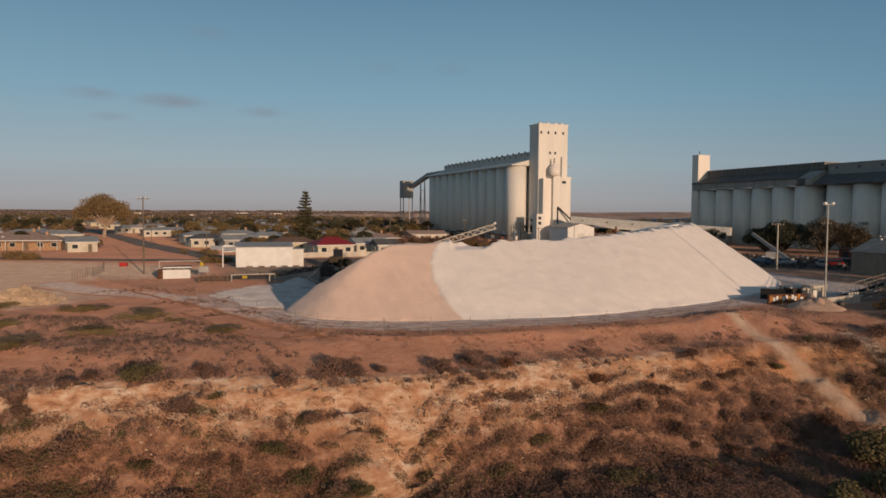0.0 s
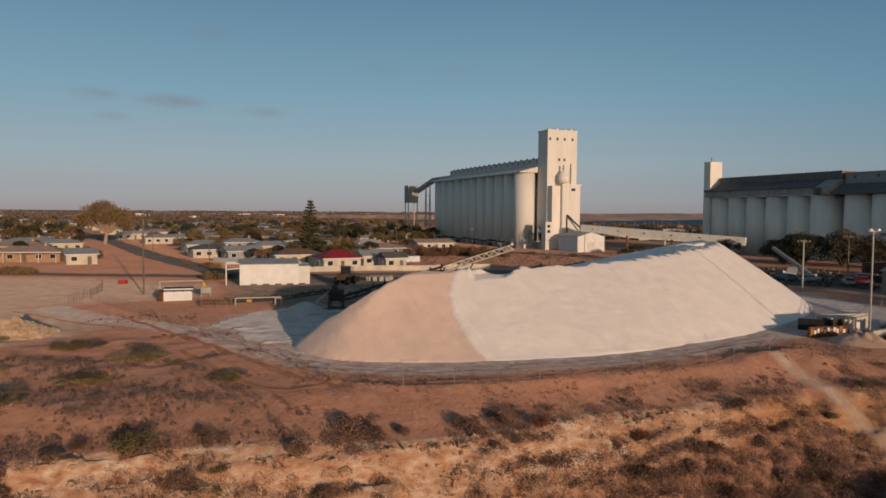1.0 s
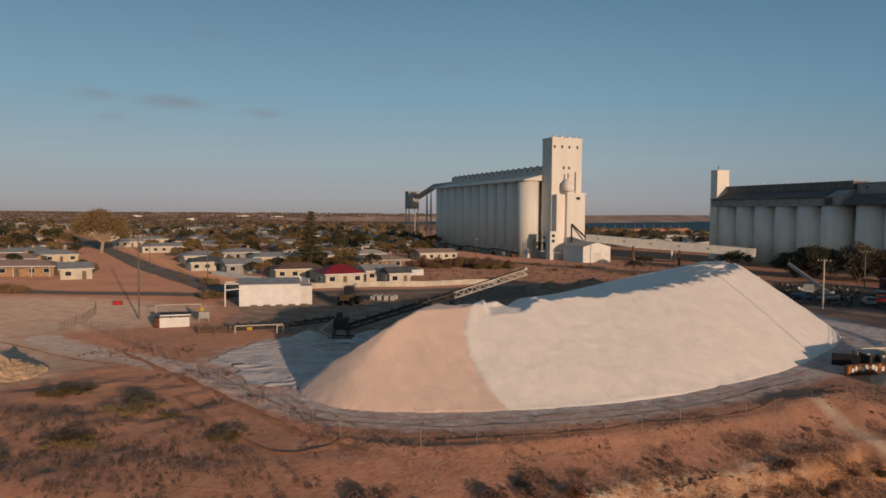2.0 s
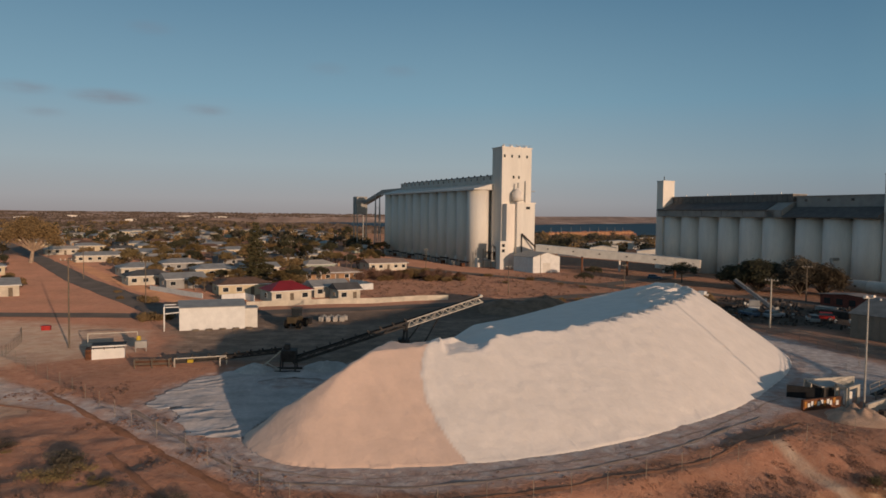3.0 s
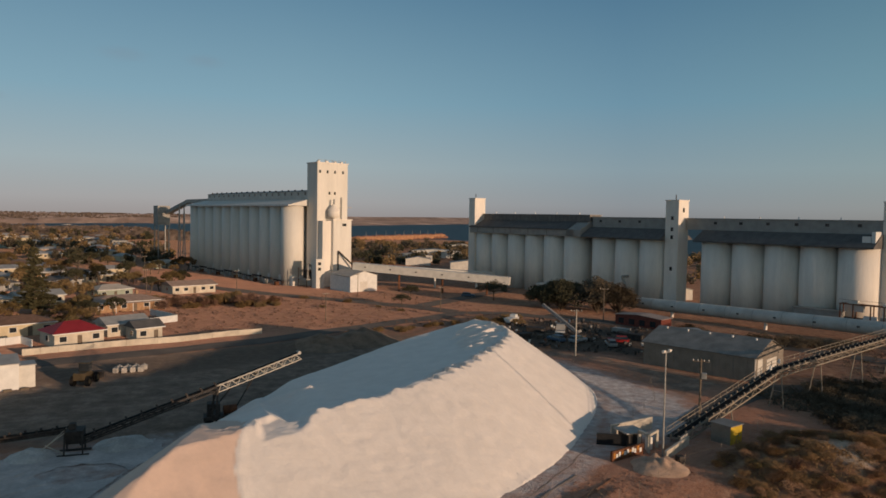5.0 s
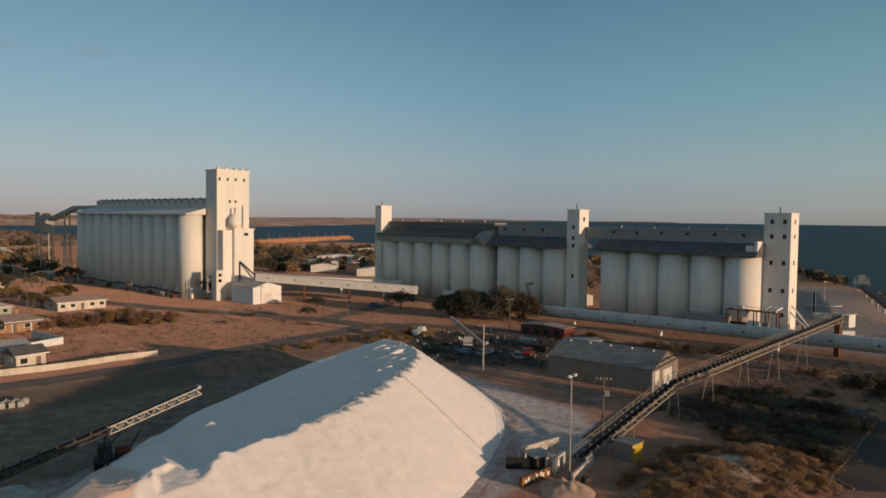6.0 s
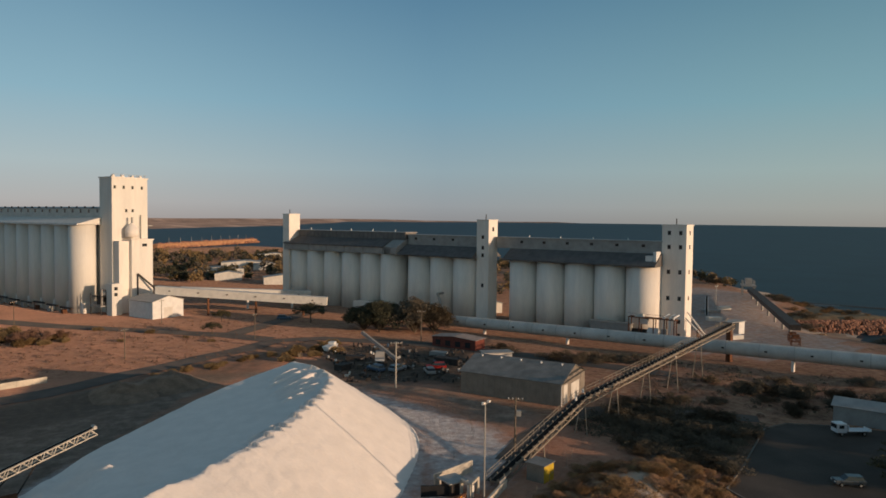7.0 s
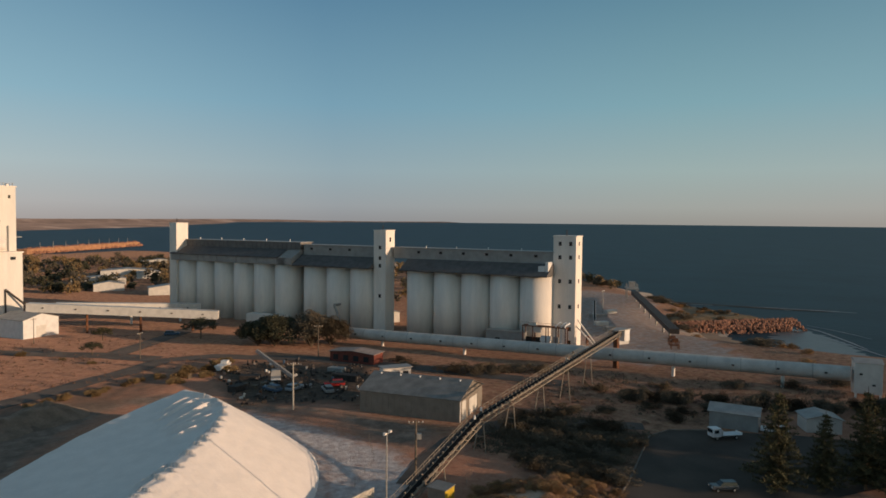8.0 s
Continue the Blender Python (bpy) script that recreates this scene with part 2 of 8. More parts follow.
# ---- the ground: one sheet from the beach over the cliff to the far hills ----
CLIFF = [(-900, 26), (-200, 37), (-60, 40.5), (-26, 44), (-19, 46), (-12, 48.3), (-6, 49.3), (-2, 50.2), (5, 53.8), (12.5, 57), (20, 60.5), (26, 63), (32, 66), (40, 68), (48, 68), (56, 65.5), (62, 62), (75, 52), (90, 41), (120, 25), (200, 0), (400, -60)]
COAST = [(-4800, 1700), (-1500, 1750), (-480, 1800), (-240, 1360), (-100, 1390), (64, 886), (176, 843), (308, 870), (353, 747), (377, 512), (394, 319), (405, 261), (387, 239), (352, 205), (340, 180), (322, 162), (302, 150), (280, 152), (262, 140), (250, 128), (250, 112), (256, 92), (262, 60), (275, 10), (310, -60), (430, -200)]
SHORE = COAST + [(420, -900), (-4800, -900)]
TOE = [(-17.4, 76.5), (-16.8, 73.5), (-13, 69.2), (-7, 68.0), (2, 68.3), (8, 69.6), (14.5, 72.4), (23.5, 77.3), (34.8, 85.6), (44, 95.5), (50.5, 103.5), (54.5, 111), (56.5, 121), (55, 134)]
LEE = [(55, 134), (52, 140), (45, 143.8), (29.8, 138.8), (15.8, 129), (1.2, 114), (-7, 101.8), (-13, 90), (-17.4, 76.5)]


def rounded(pts, n=6):
    """The same line bent smoothly through its points."""
    out = []
    for i in range(len(pts) - 1):
        p0, p1, p2, p3 = (Vector(pts[max(0, min(len(pts) - 1, i + k))]) for k in (-1, 0, 1, 2))
        for k in range(n):
            t = k / n
            q = 0.5 * (2 * p1 + (p2 - p0) * t + (2 * p0 - 5 * p1 + 4 * p2 - p3) * t * t + (3 * p1 - p0 - 3 * p2 + p3) * t ** 3)
            out.append((q.x, q.y))
    return out + [pts[-1]]


TOE, LEE = rounded(TOE), rounded(LEE, 3)
PILE = TOE + LEE[1:-1]
FENCE_LINE = [(-58, 112), (-39, 91.5), (-28, 78.5), (-21, 71), (-16, 65.5), (-11, 60.5), (-5, 58.6), (-1, 59.2), (6, 61.2), (12, 63.2), (19, 66.2), (25, 69), (35, 75)]


def far_hill(x, y):
    """Low far country that closes the horizon."""
    d = math.hypot(x, y)
    if d < 1500:
        return 0.0
    k = step(1500, 4600, d)
    a = math.degrees(math.atan2(x, y))
    return k * (line_at([(-40, 15), (-8, 19), (4, 24), (30, 27), (50, 24), (60, 8)], a) + 7 * nz(x, y, 1400, 3.0) + 5 * nz(x, y, 520, 5.0))


def over_sea(x, y):
    """True where the bay and the gulf are."""
    if inside(SHORE, x, y):
        return False
    d = math.hypot(x, y)
    a = math.degrees(math.atan2(x, y))
    far_land = line_at([(-90, 1500), (-16, 2050), (-6, 2500), (6, 3300), (14, 3900), (26, 4150), (36, 4400), (44, 4750), (48, 6000), (180, 6000)], a)
    return d < far_land


def ground_z(x, y):
    edge = line_at(CLIFF, x) + 1.3 * nz(x, y, 9, 1.0) + 0.6 * nz(x, y, 3.1, 2.0)
    d = y - edge
    z = 0.18 * nz(x, y, 14, 4.0) + 0.05 * nz(x, y, 2.3, 6.0)
    apron = line_at([(-60, 0.4), (-19, 0.7), (-8, 1.3), (40, 1.5), (52, 0.8)], x) * step(9, 0, d)
    if d >= 0:
        z -= apron
    else:
        # rounded lip, a steep ragged face, then the lower slope
        face = -apron
        if d < 0:
            steep = line_at([(-20, 0.82), (0, 1.15), (20, 1.05), (30, 0.8), (60, 0.55), (90, 0.3)], x)
            drop = min(-d, 5.5) * steep + max(0, -d - 5.5) * 0.5
            # a hard crust on top and harder beds below break the slope into ledges
            bed = 1.5 + 0.5 * nz(x, y, 18, 14.0)
            u = (drop + 1.2 * nz(x, y, 7, 15.0)) / bed
            ledge = 1.5 * (math.floor(u) + step(0.55, 0.95, u - math.floor(u)) - u) * bed
            rag = 0.6 + 0.4 * nz(x, y, 12, 16.0)
            face -= drop + ledge * rag * step(0, -1.0, d) * line_at([(-8, 0.9), (16, 0.9), (24, 0.55), (34, 0.2), (50, 0.1)], x)
            gully = abs(nz(x, 0.35 * y, 3.4, 17.0))
            face -= 1.5 * math.exp(-((x + 2.3 + 0.6 * math.sin(y * 0.8)) / 1.3) ** 2) * step(-0.8, -3.0, d)
            face += (0.7 * nz(x, y, 4.5, 8.0) + 0.55 * nz(x, y, 1.9, 8.5) + 0.34 * nz(x, y, 0.9, 9.0) + 0.9 * (gully - 0.25)) * step(0, -1.5, d)
        z += max(face, -8.4 - 3.5 * step(-20, -42, d) + 0.1 * nz(x, y, 4, 3.0))
    if -60 < x < 40 and 55 < y < 115:
        w = to_line(FENCE_LINE, x, y)
        z += 0.22 * math.exp(-(w / 0.9) ** 2) * (1 + 0.8 * nz(x, y, 2.0, 11.0))
    # the scrubby knoll beside the yard, and the car park below it
    r = math.hypot((x - 63) / 14.5, (y - 75) / 8.2)
    z += 2.5 * step(1.2, 0.05, r) * (1 + 0.25 * nz(x, y, 3.5, 2.5))
    if 76 < x < 150 and y < 110:
        z -= 0.8 * step(76, 86, x) * step(110, 88, y)
    # dunes left of the yard
    if x < -12 and y < 90:
        k = step(-12, -24, x) * step(90, 74, y) * step(46, 52, y)
        z += k * (0.3 + 0.32 * nz(x, y, 6.0, 7.0) + 0.16 * nz(x, y, 2.0, 1.5))
    # sandy bank between the pile road and the right-hand bins
    r = math.hypot((x - 33) / 7.5, (y - 71.5) / 3.2)
    z += 0.7 * step(1.2, 0.1, r) * (1 + 0.5 * nz(x, y, 2.0, 2.5))
    # rough mounds behind the conveyor
    r = math.hypot((x - 24) / 15.0, (y - 161) / 5.0)
    z += 1.4 * step(1.2, 0.2, r) * (1 + 0.5 * nz(x, y, 4, 5.5))
    if y > 200 or x > 190:
        inland = inside(SHORE, x, y)
        dist = to_line(COAST, x, y)
        if inland:
            z -= 8.8 * step(45, 0, dist)
        elif over_sea(x, y):
            z -= 8.8 + 6 * step(0, 40, dist)
    z += far_hill(x, y)
    return z


def spaced(a, b, fine, lo, hi, grow):
    """Coordinates that are fine apart between a and b and widen outwards."""
    out = list(np.arange(a, b + 1e-6, fine))
    s = fine
    while out[-1] < hi:
        s *= grow
        out.append(out[-1] + s)
    s = fine
    low = [a]
    while low[-1] > lo:
        s *= grow
        low.append(low[-1] - s)
    return low[:0:-1] + out


XS = spaced(-60, 72, 0.5, -4700, 4700, 1.07)
YS = spaced(38, 68, 0.32, -900, 68.3, 1.09)
YS = YS[:-2] + spaced(YS[-3] + 0.6, 118, 0.6, YS[-3] + 0.5, 4750, 1.055)[1:]
SALT_ROAD = [(-56, 100), (-43, 90), (-30, 82.5), (-20, 71.5), (-14, 66.8), (-6, 65.2), (2, 65.5), (12, 68.5), (23, 74.5), (34, 82), (44, 90)]
SALT_YARD = [(-31, 86), (-20, 74), (-16, 84), (-8, 99), (-2, 108), (-10, 107), (-24, 104), (-30, 96)]
SALT_RIGHT = [(42, 90), (52, 86), (62, 92), (66, 105), (64, 122), (60, 140), (54, 150), (50, 130), (54, 110)]
YARD = [(-36, 114), (-30, 109), (-8, 103), (5, 118), (30, 150), (44, 162), (70, 128), (66, 104), (80, 108), (72, 132), (52, 165), (30, 170), (-6, 160), (-30, 158), (-44, 150), (-44, 138), (-38, 124)]


SCRAP = [(60, 146), (64, 160), (68, 173), (76, 184), (92, 176), (101, 158), (92, 142), (78, 133)]
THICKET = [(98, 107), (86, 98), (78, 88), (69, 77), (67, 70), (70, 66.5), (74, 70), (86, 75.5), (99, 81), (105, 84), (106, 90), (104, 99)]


BACK = [(104, 100), (112, 120), (128, 128), (140, 118), (150, 98), (158, 80), (172, 72), (150, 62), (128, 80), (112, 86)]
DARK_YARD = [(-34, 148), (-10, 156), (14, 166), (40, 180), (58, 186), (56, 172), (40, 162), (16, 150), (-6, 142), (-26, 140)]
TRACK = [(30.2, 71.5), (31.2, 68.5), (32.4, 65.4), (33.9, 64.0), (35.0, 62.3), (36.2, 60.7), (37.6, 59.2), (39, 56), (42, 52.5)]


def face_zone(x, y):
    """Bare banks and thick scrub of the cliff, oiled scrapyard dirt, shade painted under the thicket, a darker yard
    strip.
    """
    d = y - line_at(CLIFF, x) - 1.3 * nz(x, y, 9, 1.0)
    bank = thick = 0.0
    if -80 < x < 90 and 0 < y < 80:
        lip = step(1.8, 0.2, d) * step(-5.0, -2.0, d) * line_at([(-30, 0.66), (-8, 0.62), (6, 0.66), (20, 0.5), (26, 0.2)], x)
        draw = 0.62 * math.exp(-((x + 3.0 + 1.2 * nz(x, y, 3.0, 6.0)) / 3.4) ** 2) * step(0.5, -1.0, d) * step(-9.5, -6.5, d)
        bank = max(lip, draw)
        thick = step(-0.8, -4.5, d) * line_at([(-40, 0.8), (-10, 0.8), (0, 0.75), (6, 0.95), (50, 0.95)], x) * (1 - draw) * step(1.5, 4.0, to_line(TRACK, x, y))
    oil_shade = 0.0
    # the thicket floor is coloured darker to stand for shade under its bushes
    for poly, k in ((SCRAP, 0.4), (THICKET, 0.4), (DARK_YARD, 0.1)):
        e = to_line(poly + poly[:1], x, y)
        oil_shade = max(oil_shade, (step(-0.1, 4, e) * k + 0.5) if inside(poly, x, y) else 0.5 * step(4, 0, e))
    return bank, thick, oil_shade, 0.0


SAND_LEFT = [(-120, 148), (-70, 142), (-46, 132), (-42, 116), (-50, 110), (-58, 102), (-46, 92), (-42, 84), (-46, 74), (-70, 78), (-110, 95)]


def zone(x, y):
    """How salty, how much grey yard dirt, and how scrubby the ground is."""
    salt = step(3.6, 1.4, to_line(SALT_ROAD, x, y)) * 0.56
    for poly, k in ((SALT_YARD, 0.7), (SALT_RIGHT, 0.8)):
        d = to_line(poly + poly[:1], x, y)
        salt = max(salt, k * (step(-0.1, 3, d) * 0.55 + 0.45 if inside(poly, x, y) else 0.45 * step(2.5, 0, d)))
    d = to_line(PILE + PILE[:1], x, y)
    salt = max(salt, 0.66 * step(3.6, 0.6, d))
    d = to_line(YARD + YARD[:1], x, y)
    grey = step(-0.1, 4, d) * 0.5 + 0.5 if inside(YARD, x, y) else 0.5 * step(4, 0, d)
    edge = line_at(CLIFF, x)
    scrub = step(2, -2, y - edge)
    if x < -12 and y < 92:
        scrub = max(scrub, step(-10, -22, x) * step(80, 68, y) * 0.2)
    scrub = max(scrub, step(1.3, 0.7, math.hypot((x - 63) / 14.5, (y - 75) / 8.2)))
    scrub = max(scrub, 0.42 * step(174, 184, y) * step(-60, -40, x))
    if x > 72 and y > 70:
        scrub = max(scrub, 0.55 * step(72, 80, x))
    if y > 260:
        scrub = max(scrub, 0.9 * step(330, 700, y))
    sand = 0.55 * step(1.5, 0.3, to_line(TRACK, x, y))
    sand = max(sand, 0.8 * step(1.4, 0.3, to_line([(41, 69), (43.5, 63.5), (47, 57)], x, y)))
    sand = max(sand, 0.85 * step(1.25, 0.6, math.hypot((x - 62.5) / 3.0, (y - 73) / 3.4)))
    d = to_line(SAND_LEFT + SAND_LEFT[:1], x, y)
    sand = max(sand, step(-0.1, 5, d) * 0.14 + 0.5 if inside(SAND_LEFT, x, y) else 0.5 * step(5, 0, d))
    return salt, grey, scrub * (1 - sand), sand


APRON = [(158, 152), (150, 128), (160, 106), (186, 98), (206, 116), (232, 142), (290, 184), (322, 214), (300, 246), (268, 244), (220, 186)]


def far_zone(x, y):
    """The same, farther out: scrub, beaches and the port apron."""
    scrub = max(0.62 if x > 60 else 0.0, 0.9 * step(230, 500, math.hypot(x, y)))
    sand = 0.0
    if x > 140 and y < 420:
        sand = 0.8 * step(32, 8, to_line(COAST, x, y))
        if inside(APRON, x, y):
            return 0.42, 0.6, 0.0, 0.0
    return 0.0, 0.0, scrub * (1 - sand), sand


def build_ground():
    nx, ny = len(XS), len(YS)
    verts, cols, faced = [], [], []
    for y in YS:
        for x in XS:
            verts.append((x, y, ground_z(x, y)))
            near = -110 < x < 150 and 0 < y < 260
            cols.extend(zone(x, y) if near else far_zone(x, y))
            # the last channel grows with distance: how much haze tint the ground takes
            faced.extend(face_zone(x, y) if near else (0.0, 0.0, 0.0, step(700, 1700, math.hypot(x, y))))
    faces = [(j * nx + i, j * nx + i + 1, (j + 1) * nx + i + 1, (j + 1) * nx + i) for j in range(ny - 1) for i in range(nx - 1)]
    me = bpy.data.meshes.new("ground")
    me.from_pydata(verts, [], faces)
    att = me.attributes.new("zone", "FLOAT_COLOR", "POINT")
    att.data.foreach_set("color", cols)
    att = me.attributes.new("face", "FLOAT_COLOR", "POINT")
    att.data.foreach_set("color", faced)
    me.shade_smooth()
    m = material("red_brown_earth", (0.52, 0.238, 0.15), 0.95, scale=0.09, amount=0.3, fine=30, bump=0.6, tint=(0.33, 0.16, 0.095), powder=1.0)
    t, n = m.node_tree, m.node_tree.nodes
    bsdf = n["Principled BSDF"]
    base = bsdf.inputs["Base Color"].links[0].from_socket
    att_n = n.new("ShaderNodeAttribute")
    att_n.attribute_name = "zone"
    sep = n.new("ShaderNodeSeparateColor")
    link(t, att_n.outputs["Color"], sep.inputs[0])
    att_f, sep_f = n.new("ShaderNodeAttribute"), n.new("ShaderNodeSeparateColor")
    att_f.attribute_name = "face"
    link(t, att_f.outputs["Color"], sep_f.inputs[0])
    geo = n.new("ShaderNodeNewGeometry")

    def tex(scale, detail=8, rough=0.6, stretch=None):
        k = n.new("ShaderNodeTexNoise")
        k.inputs["Scale"].default_value, k.inputs["Detail"].default_value, k.inputs["Roughness"].default_value = scale, detail, rough
        if stretch:
            mp = n.new("ShaderNodeMapping")
            mp.inputs["Scale"].default_value = stretch
            link(t, geo.outputs["Position"], mp.inputs["Vector"])
            link(t, mp.outputs[0], k.inputs["Vector"])
        else:
            link(t, geo.outputs["Position"], k.inputs["Vector"])
        return k.outputs["Fac"]

    def ramp(src, stops):
        r = n.new("ShaderNodeValToRGB")
        el = r.color_ramp.elements
        while len(el) < len(stops):
            el.new(0.5)
        for e, (p, c) in zip(el, stops):
            e.position, e.color = p, (*c, 1)
        link(t, src, r.inputs[0])
        return r.outputs[0]

    def mask(src, tx, width=0.25):
        add = n.new("ShaderNodeMath")
        add.operation = "ADD"
        link(t, src, add.inputs[0])
        link(t, tx, add.inputs[1])
        r = n.new("ShaderNodeMapRange")
        r.inputs["From Min"].default_value, r.inputs["From Max"].default_value = 1.0 - width, 1.0 + width
        link(t, add.outputs[0], r.inputs["Value"])
        return r.outputs[0]

    def mix(fac, a, b):
        k = n.new("ShaderNodeMix")
        k.data_type = "RGBA"
        link(t, fac, k.inputs["Factor"])
        link(t, a, k.inputs[6])
        link(t, b, k.inputs[7])
        return k.outputs[2]

    # gravel, crusts and damp patches at a metre and at a hand's width
    crust = ramp(tex(0.9, 10, 0.75), [(0.34, (0.26, 0.125, 0.082)), (0.47, (0.43, 0.225, 0.148)), (0.56, (0.47, 0.26, 0.175)), (0.70, (0.59, 0.42, 0.315))])
    half = n.new("ShaderNodeMix")
    half.data_type = "RGBA"
    half.inputs["Factor"].default_value = 0.55
    link(t, base, half.inputs[6])
    link(t, crust, half.inputs[7])
    base = half.outputs[2]
    grey = ramp(tex(0.35, 10, 0.72), [(0.3, (0.13, 0.09, 0.068)), (0.5, (0.23, 0.165, 0.125)), (0.72, (0.40, 0.30, 0.235))])
    scrub = ramp(tex(0.55, 10, 0.7), [(0.32, (0.10, 0.05, 0.03)), (0.45, (0.22, 0.11, 0.065)), (0.56, (0.36, 0.20, 0.115)), (0.72, (0.54, 0.37, 0.25))])
    salt = ramp(tex(0.8), [(0.3, (0.36, 0.30, 0.285)), (0.5, (0.52, 0.465, 0.45)), (0.7, (0.70, 0.66, 0.64))])
    col = mix(mask(sep.outputs[1], tex(0.25)), base, grey)
    col = mix(mask(sep.outputs[2], tex(0.4)), col, scrub)
    # bare banks where the face is steep, in flat beds of pale and orange earth
    bank = ramp(tex(1.0, 8, 0.6, (0.25, 0.25, 1.6)), [(0.30, (0.30, 0.13, 0.065)), (0.47, (0.50, 0.25, 0.13)), (0.60, (0.56, 0.31, 0.17)), (0.74, (0.64, 0.49, 0.35))])
    nrm = n.new("ShaderNodeSeparateXYZ")
    link(t, geo.outputs["Normal"], nrm.inputs[0])
    steep = n.new("ShaderNodeMapRange")
    steep.inputs["From Min"].default_value, steep.inputs["From Max"].default_value = 0.80, 0.58
    link(t, nrm.outputs[2], steep.inputs["Value"])
    col = mix(mask(steep.outputs[0], tex(0.45, 8, 0.65), 0.3), col, bank)
    lower = ramp(tex(1.1, 10, 0.72), [(0.33, (0.13, 0.066, 0.044)), (0.46, (0.25, 0.128, 0.082)), (0.57, (0.38, 0.205, 0.132)), (0.72, (0.54, 0.35, 0.245))])
    col = mix(mask(sep_f.outputs[1], tex(0.3, 8, 0.65), 0.3), col, lower)
    raw = ramp(tex(1.3, 8, 0.65, (0.6, 0.6, 1.5)), [(0.32, (0.27, 0.13, 0.08)), (0.43, (0.46, 0.255, 0.155)), (0.54, (0.58, 0.40, 0.28)), (0.66, (0.70, 0.58, 0.46))])
    col = mix(mask(sep_f.outputs[0], tex(0.5, 8, 0.65), 0.25), col, raw)
    # dark tone of the scrapyard dirt and of the shade painted below the thicket
    oily_shade = ramp(tex(0.7, 8, 0.65), [(0.32, (0.06, 0.043, 0.033)), (0.55, (0.12, 0.085, 0.062)), (0.72, (0.23, 0.165, 0.12))])
    col = mix(mask(sep_f.outputs[2], tex(0.35, 8, 0.65), 0.3), col, oily_shade)
    sand = ramp(tex(0.6), [(0.3, (0.47, 0.34, 0.25)), (0.7, (0.64, 0.51, 0.40))])
    col = mix(mask(att_n.outputs["Alpha"], tex(0.35, 8, 0.65), 0.3), col, sand)
    col = mix(mask(sep.outputs[0], tex(0.5, 8, 0.65), 0.3), col, salt)
    # haze put into the colour: distant land turns grey-purple
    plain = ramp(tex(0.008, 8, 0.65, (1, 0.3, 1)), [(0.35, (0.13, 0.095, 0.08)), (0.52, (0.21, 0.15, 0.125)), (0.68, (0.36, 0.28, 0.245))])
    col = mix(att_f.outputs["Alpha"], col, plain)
    link(t, col, bsdf.inputs["Base Color"])
    clod = n.new("ShaderNodeBump")
    clod.inputs["Strength"].default_value, clod.inputs["Distance"].default_value = 0.55, 0.35
    link(t, tex(1.6, 8, 0.7), clod.inputs["Height"])
    link(t, bsdf.inputs["Normal"].links[0].from_socket, clod.inputs["Normal"])
    link(t, clod.outputs[0], bsdf.inputs["Normal"])
    me.materials.append(m)
    ob = new("ground", me)
    tagged(ob, "red-brown dusty earth with salt tracks and scrub above a low cliff", "ground", kind="structure")
    return ob


build_ground()


def build_water():
    m = material("deep_blue_sea_water", (0.012, 0.034, 0.047), 0.5, scale=0.02, amount=0.35, fine=12, bump=0.6, spec=0.11)
    bm = bmesh.new()
    rings = [0, 60, 150, 400, 900, 1600, 2400, 3200, 4000, 4500, 4850]
    seg = 120
    prev = None
    for r in rings:
        ring = [bm.verts.new((r * math.sin(k * math.tau / seg), r * math.cos(k * math.tau / seg), -9.0 + 29 * step(1500, 4850, r) * step(6, 30, math.degrees(k * math.tau / seg)) * step(180, 150, math.degrees(k * math.tau / seg)))) for k in range(seg)] if r else [bm.verts.new((0, 0, -9.0))]
        if prev:
            for k in range(seg):
                a, b = ring[k], ring[(k + 1) % seg]
                bm.faces.new((prev[0], b, a) if len(prev) == 1 else (prev[k], prev[(k + 1) % seg], b, a))
        prev = ring
    bmesh.ops.recalc_face_normals(bm, faces=bm.faces)
    ob = part("water", bm, m, smooth=True)
    tagged(ob, "dark blue calm sea water of the bay", "sea", kind="structure")


build_water()


# ---- the salt stockpile ----
CREST = [(-14, 6.6), (-7, 6.95), (-1.3, 7.05), (-0.6, 7.15), (2.4, 7.45), (4.2, 6.6), (5.4, 6.7), (7.5, 7.25), (15, 7.2), (20, 7.5), (26, 8.0), (34, 8.5), (38, 8.75), (43, 9.1)]
FACE = [(-12, 0.757), (-6, 0.58), (0, 0.48), (8, 0.45), (15, 0.455), (26, 0.555), (34, 0.635), (43, 0.69), (50, 0.70), (56, 0.72)]


WIND_RIDGES = [(38.4, 125.4, 3.2, 0.42, 24), (38.0, 123.2, 4.6, 0.42, 22), (38.6, 121.2, 3.4, 0.42, 20), (37.4, 118.9, 5.0, 0.44, 18), (36.9, 116.7, 4.4, 0.42, 15), (36.4, 114.6, 4.6, 0.42, 14), (35.4, 112.2, 3.6, 0.42, 16), (40.2, 119.6, 2.6, 0.36, 26), (25.8, 99.2, 3.6, 0.56, 12), (27.6, 101.0, 2.4, 0.4, 14)]


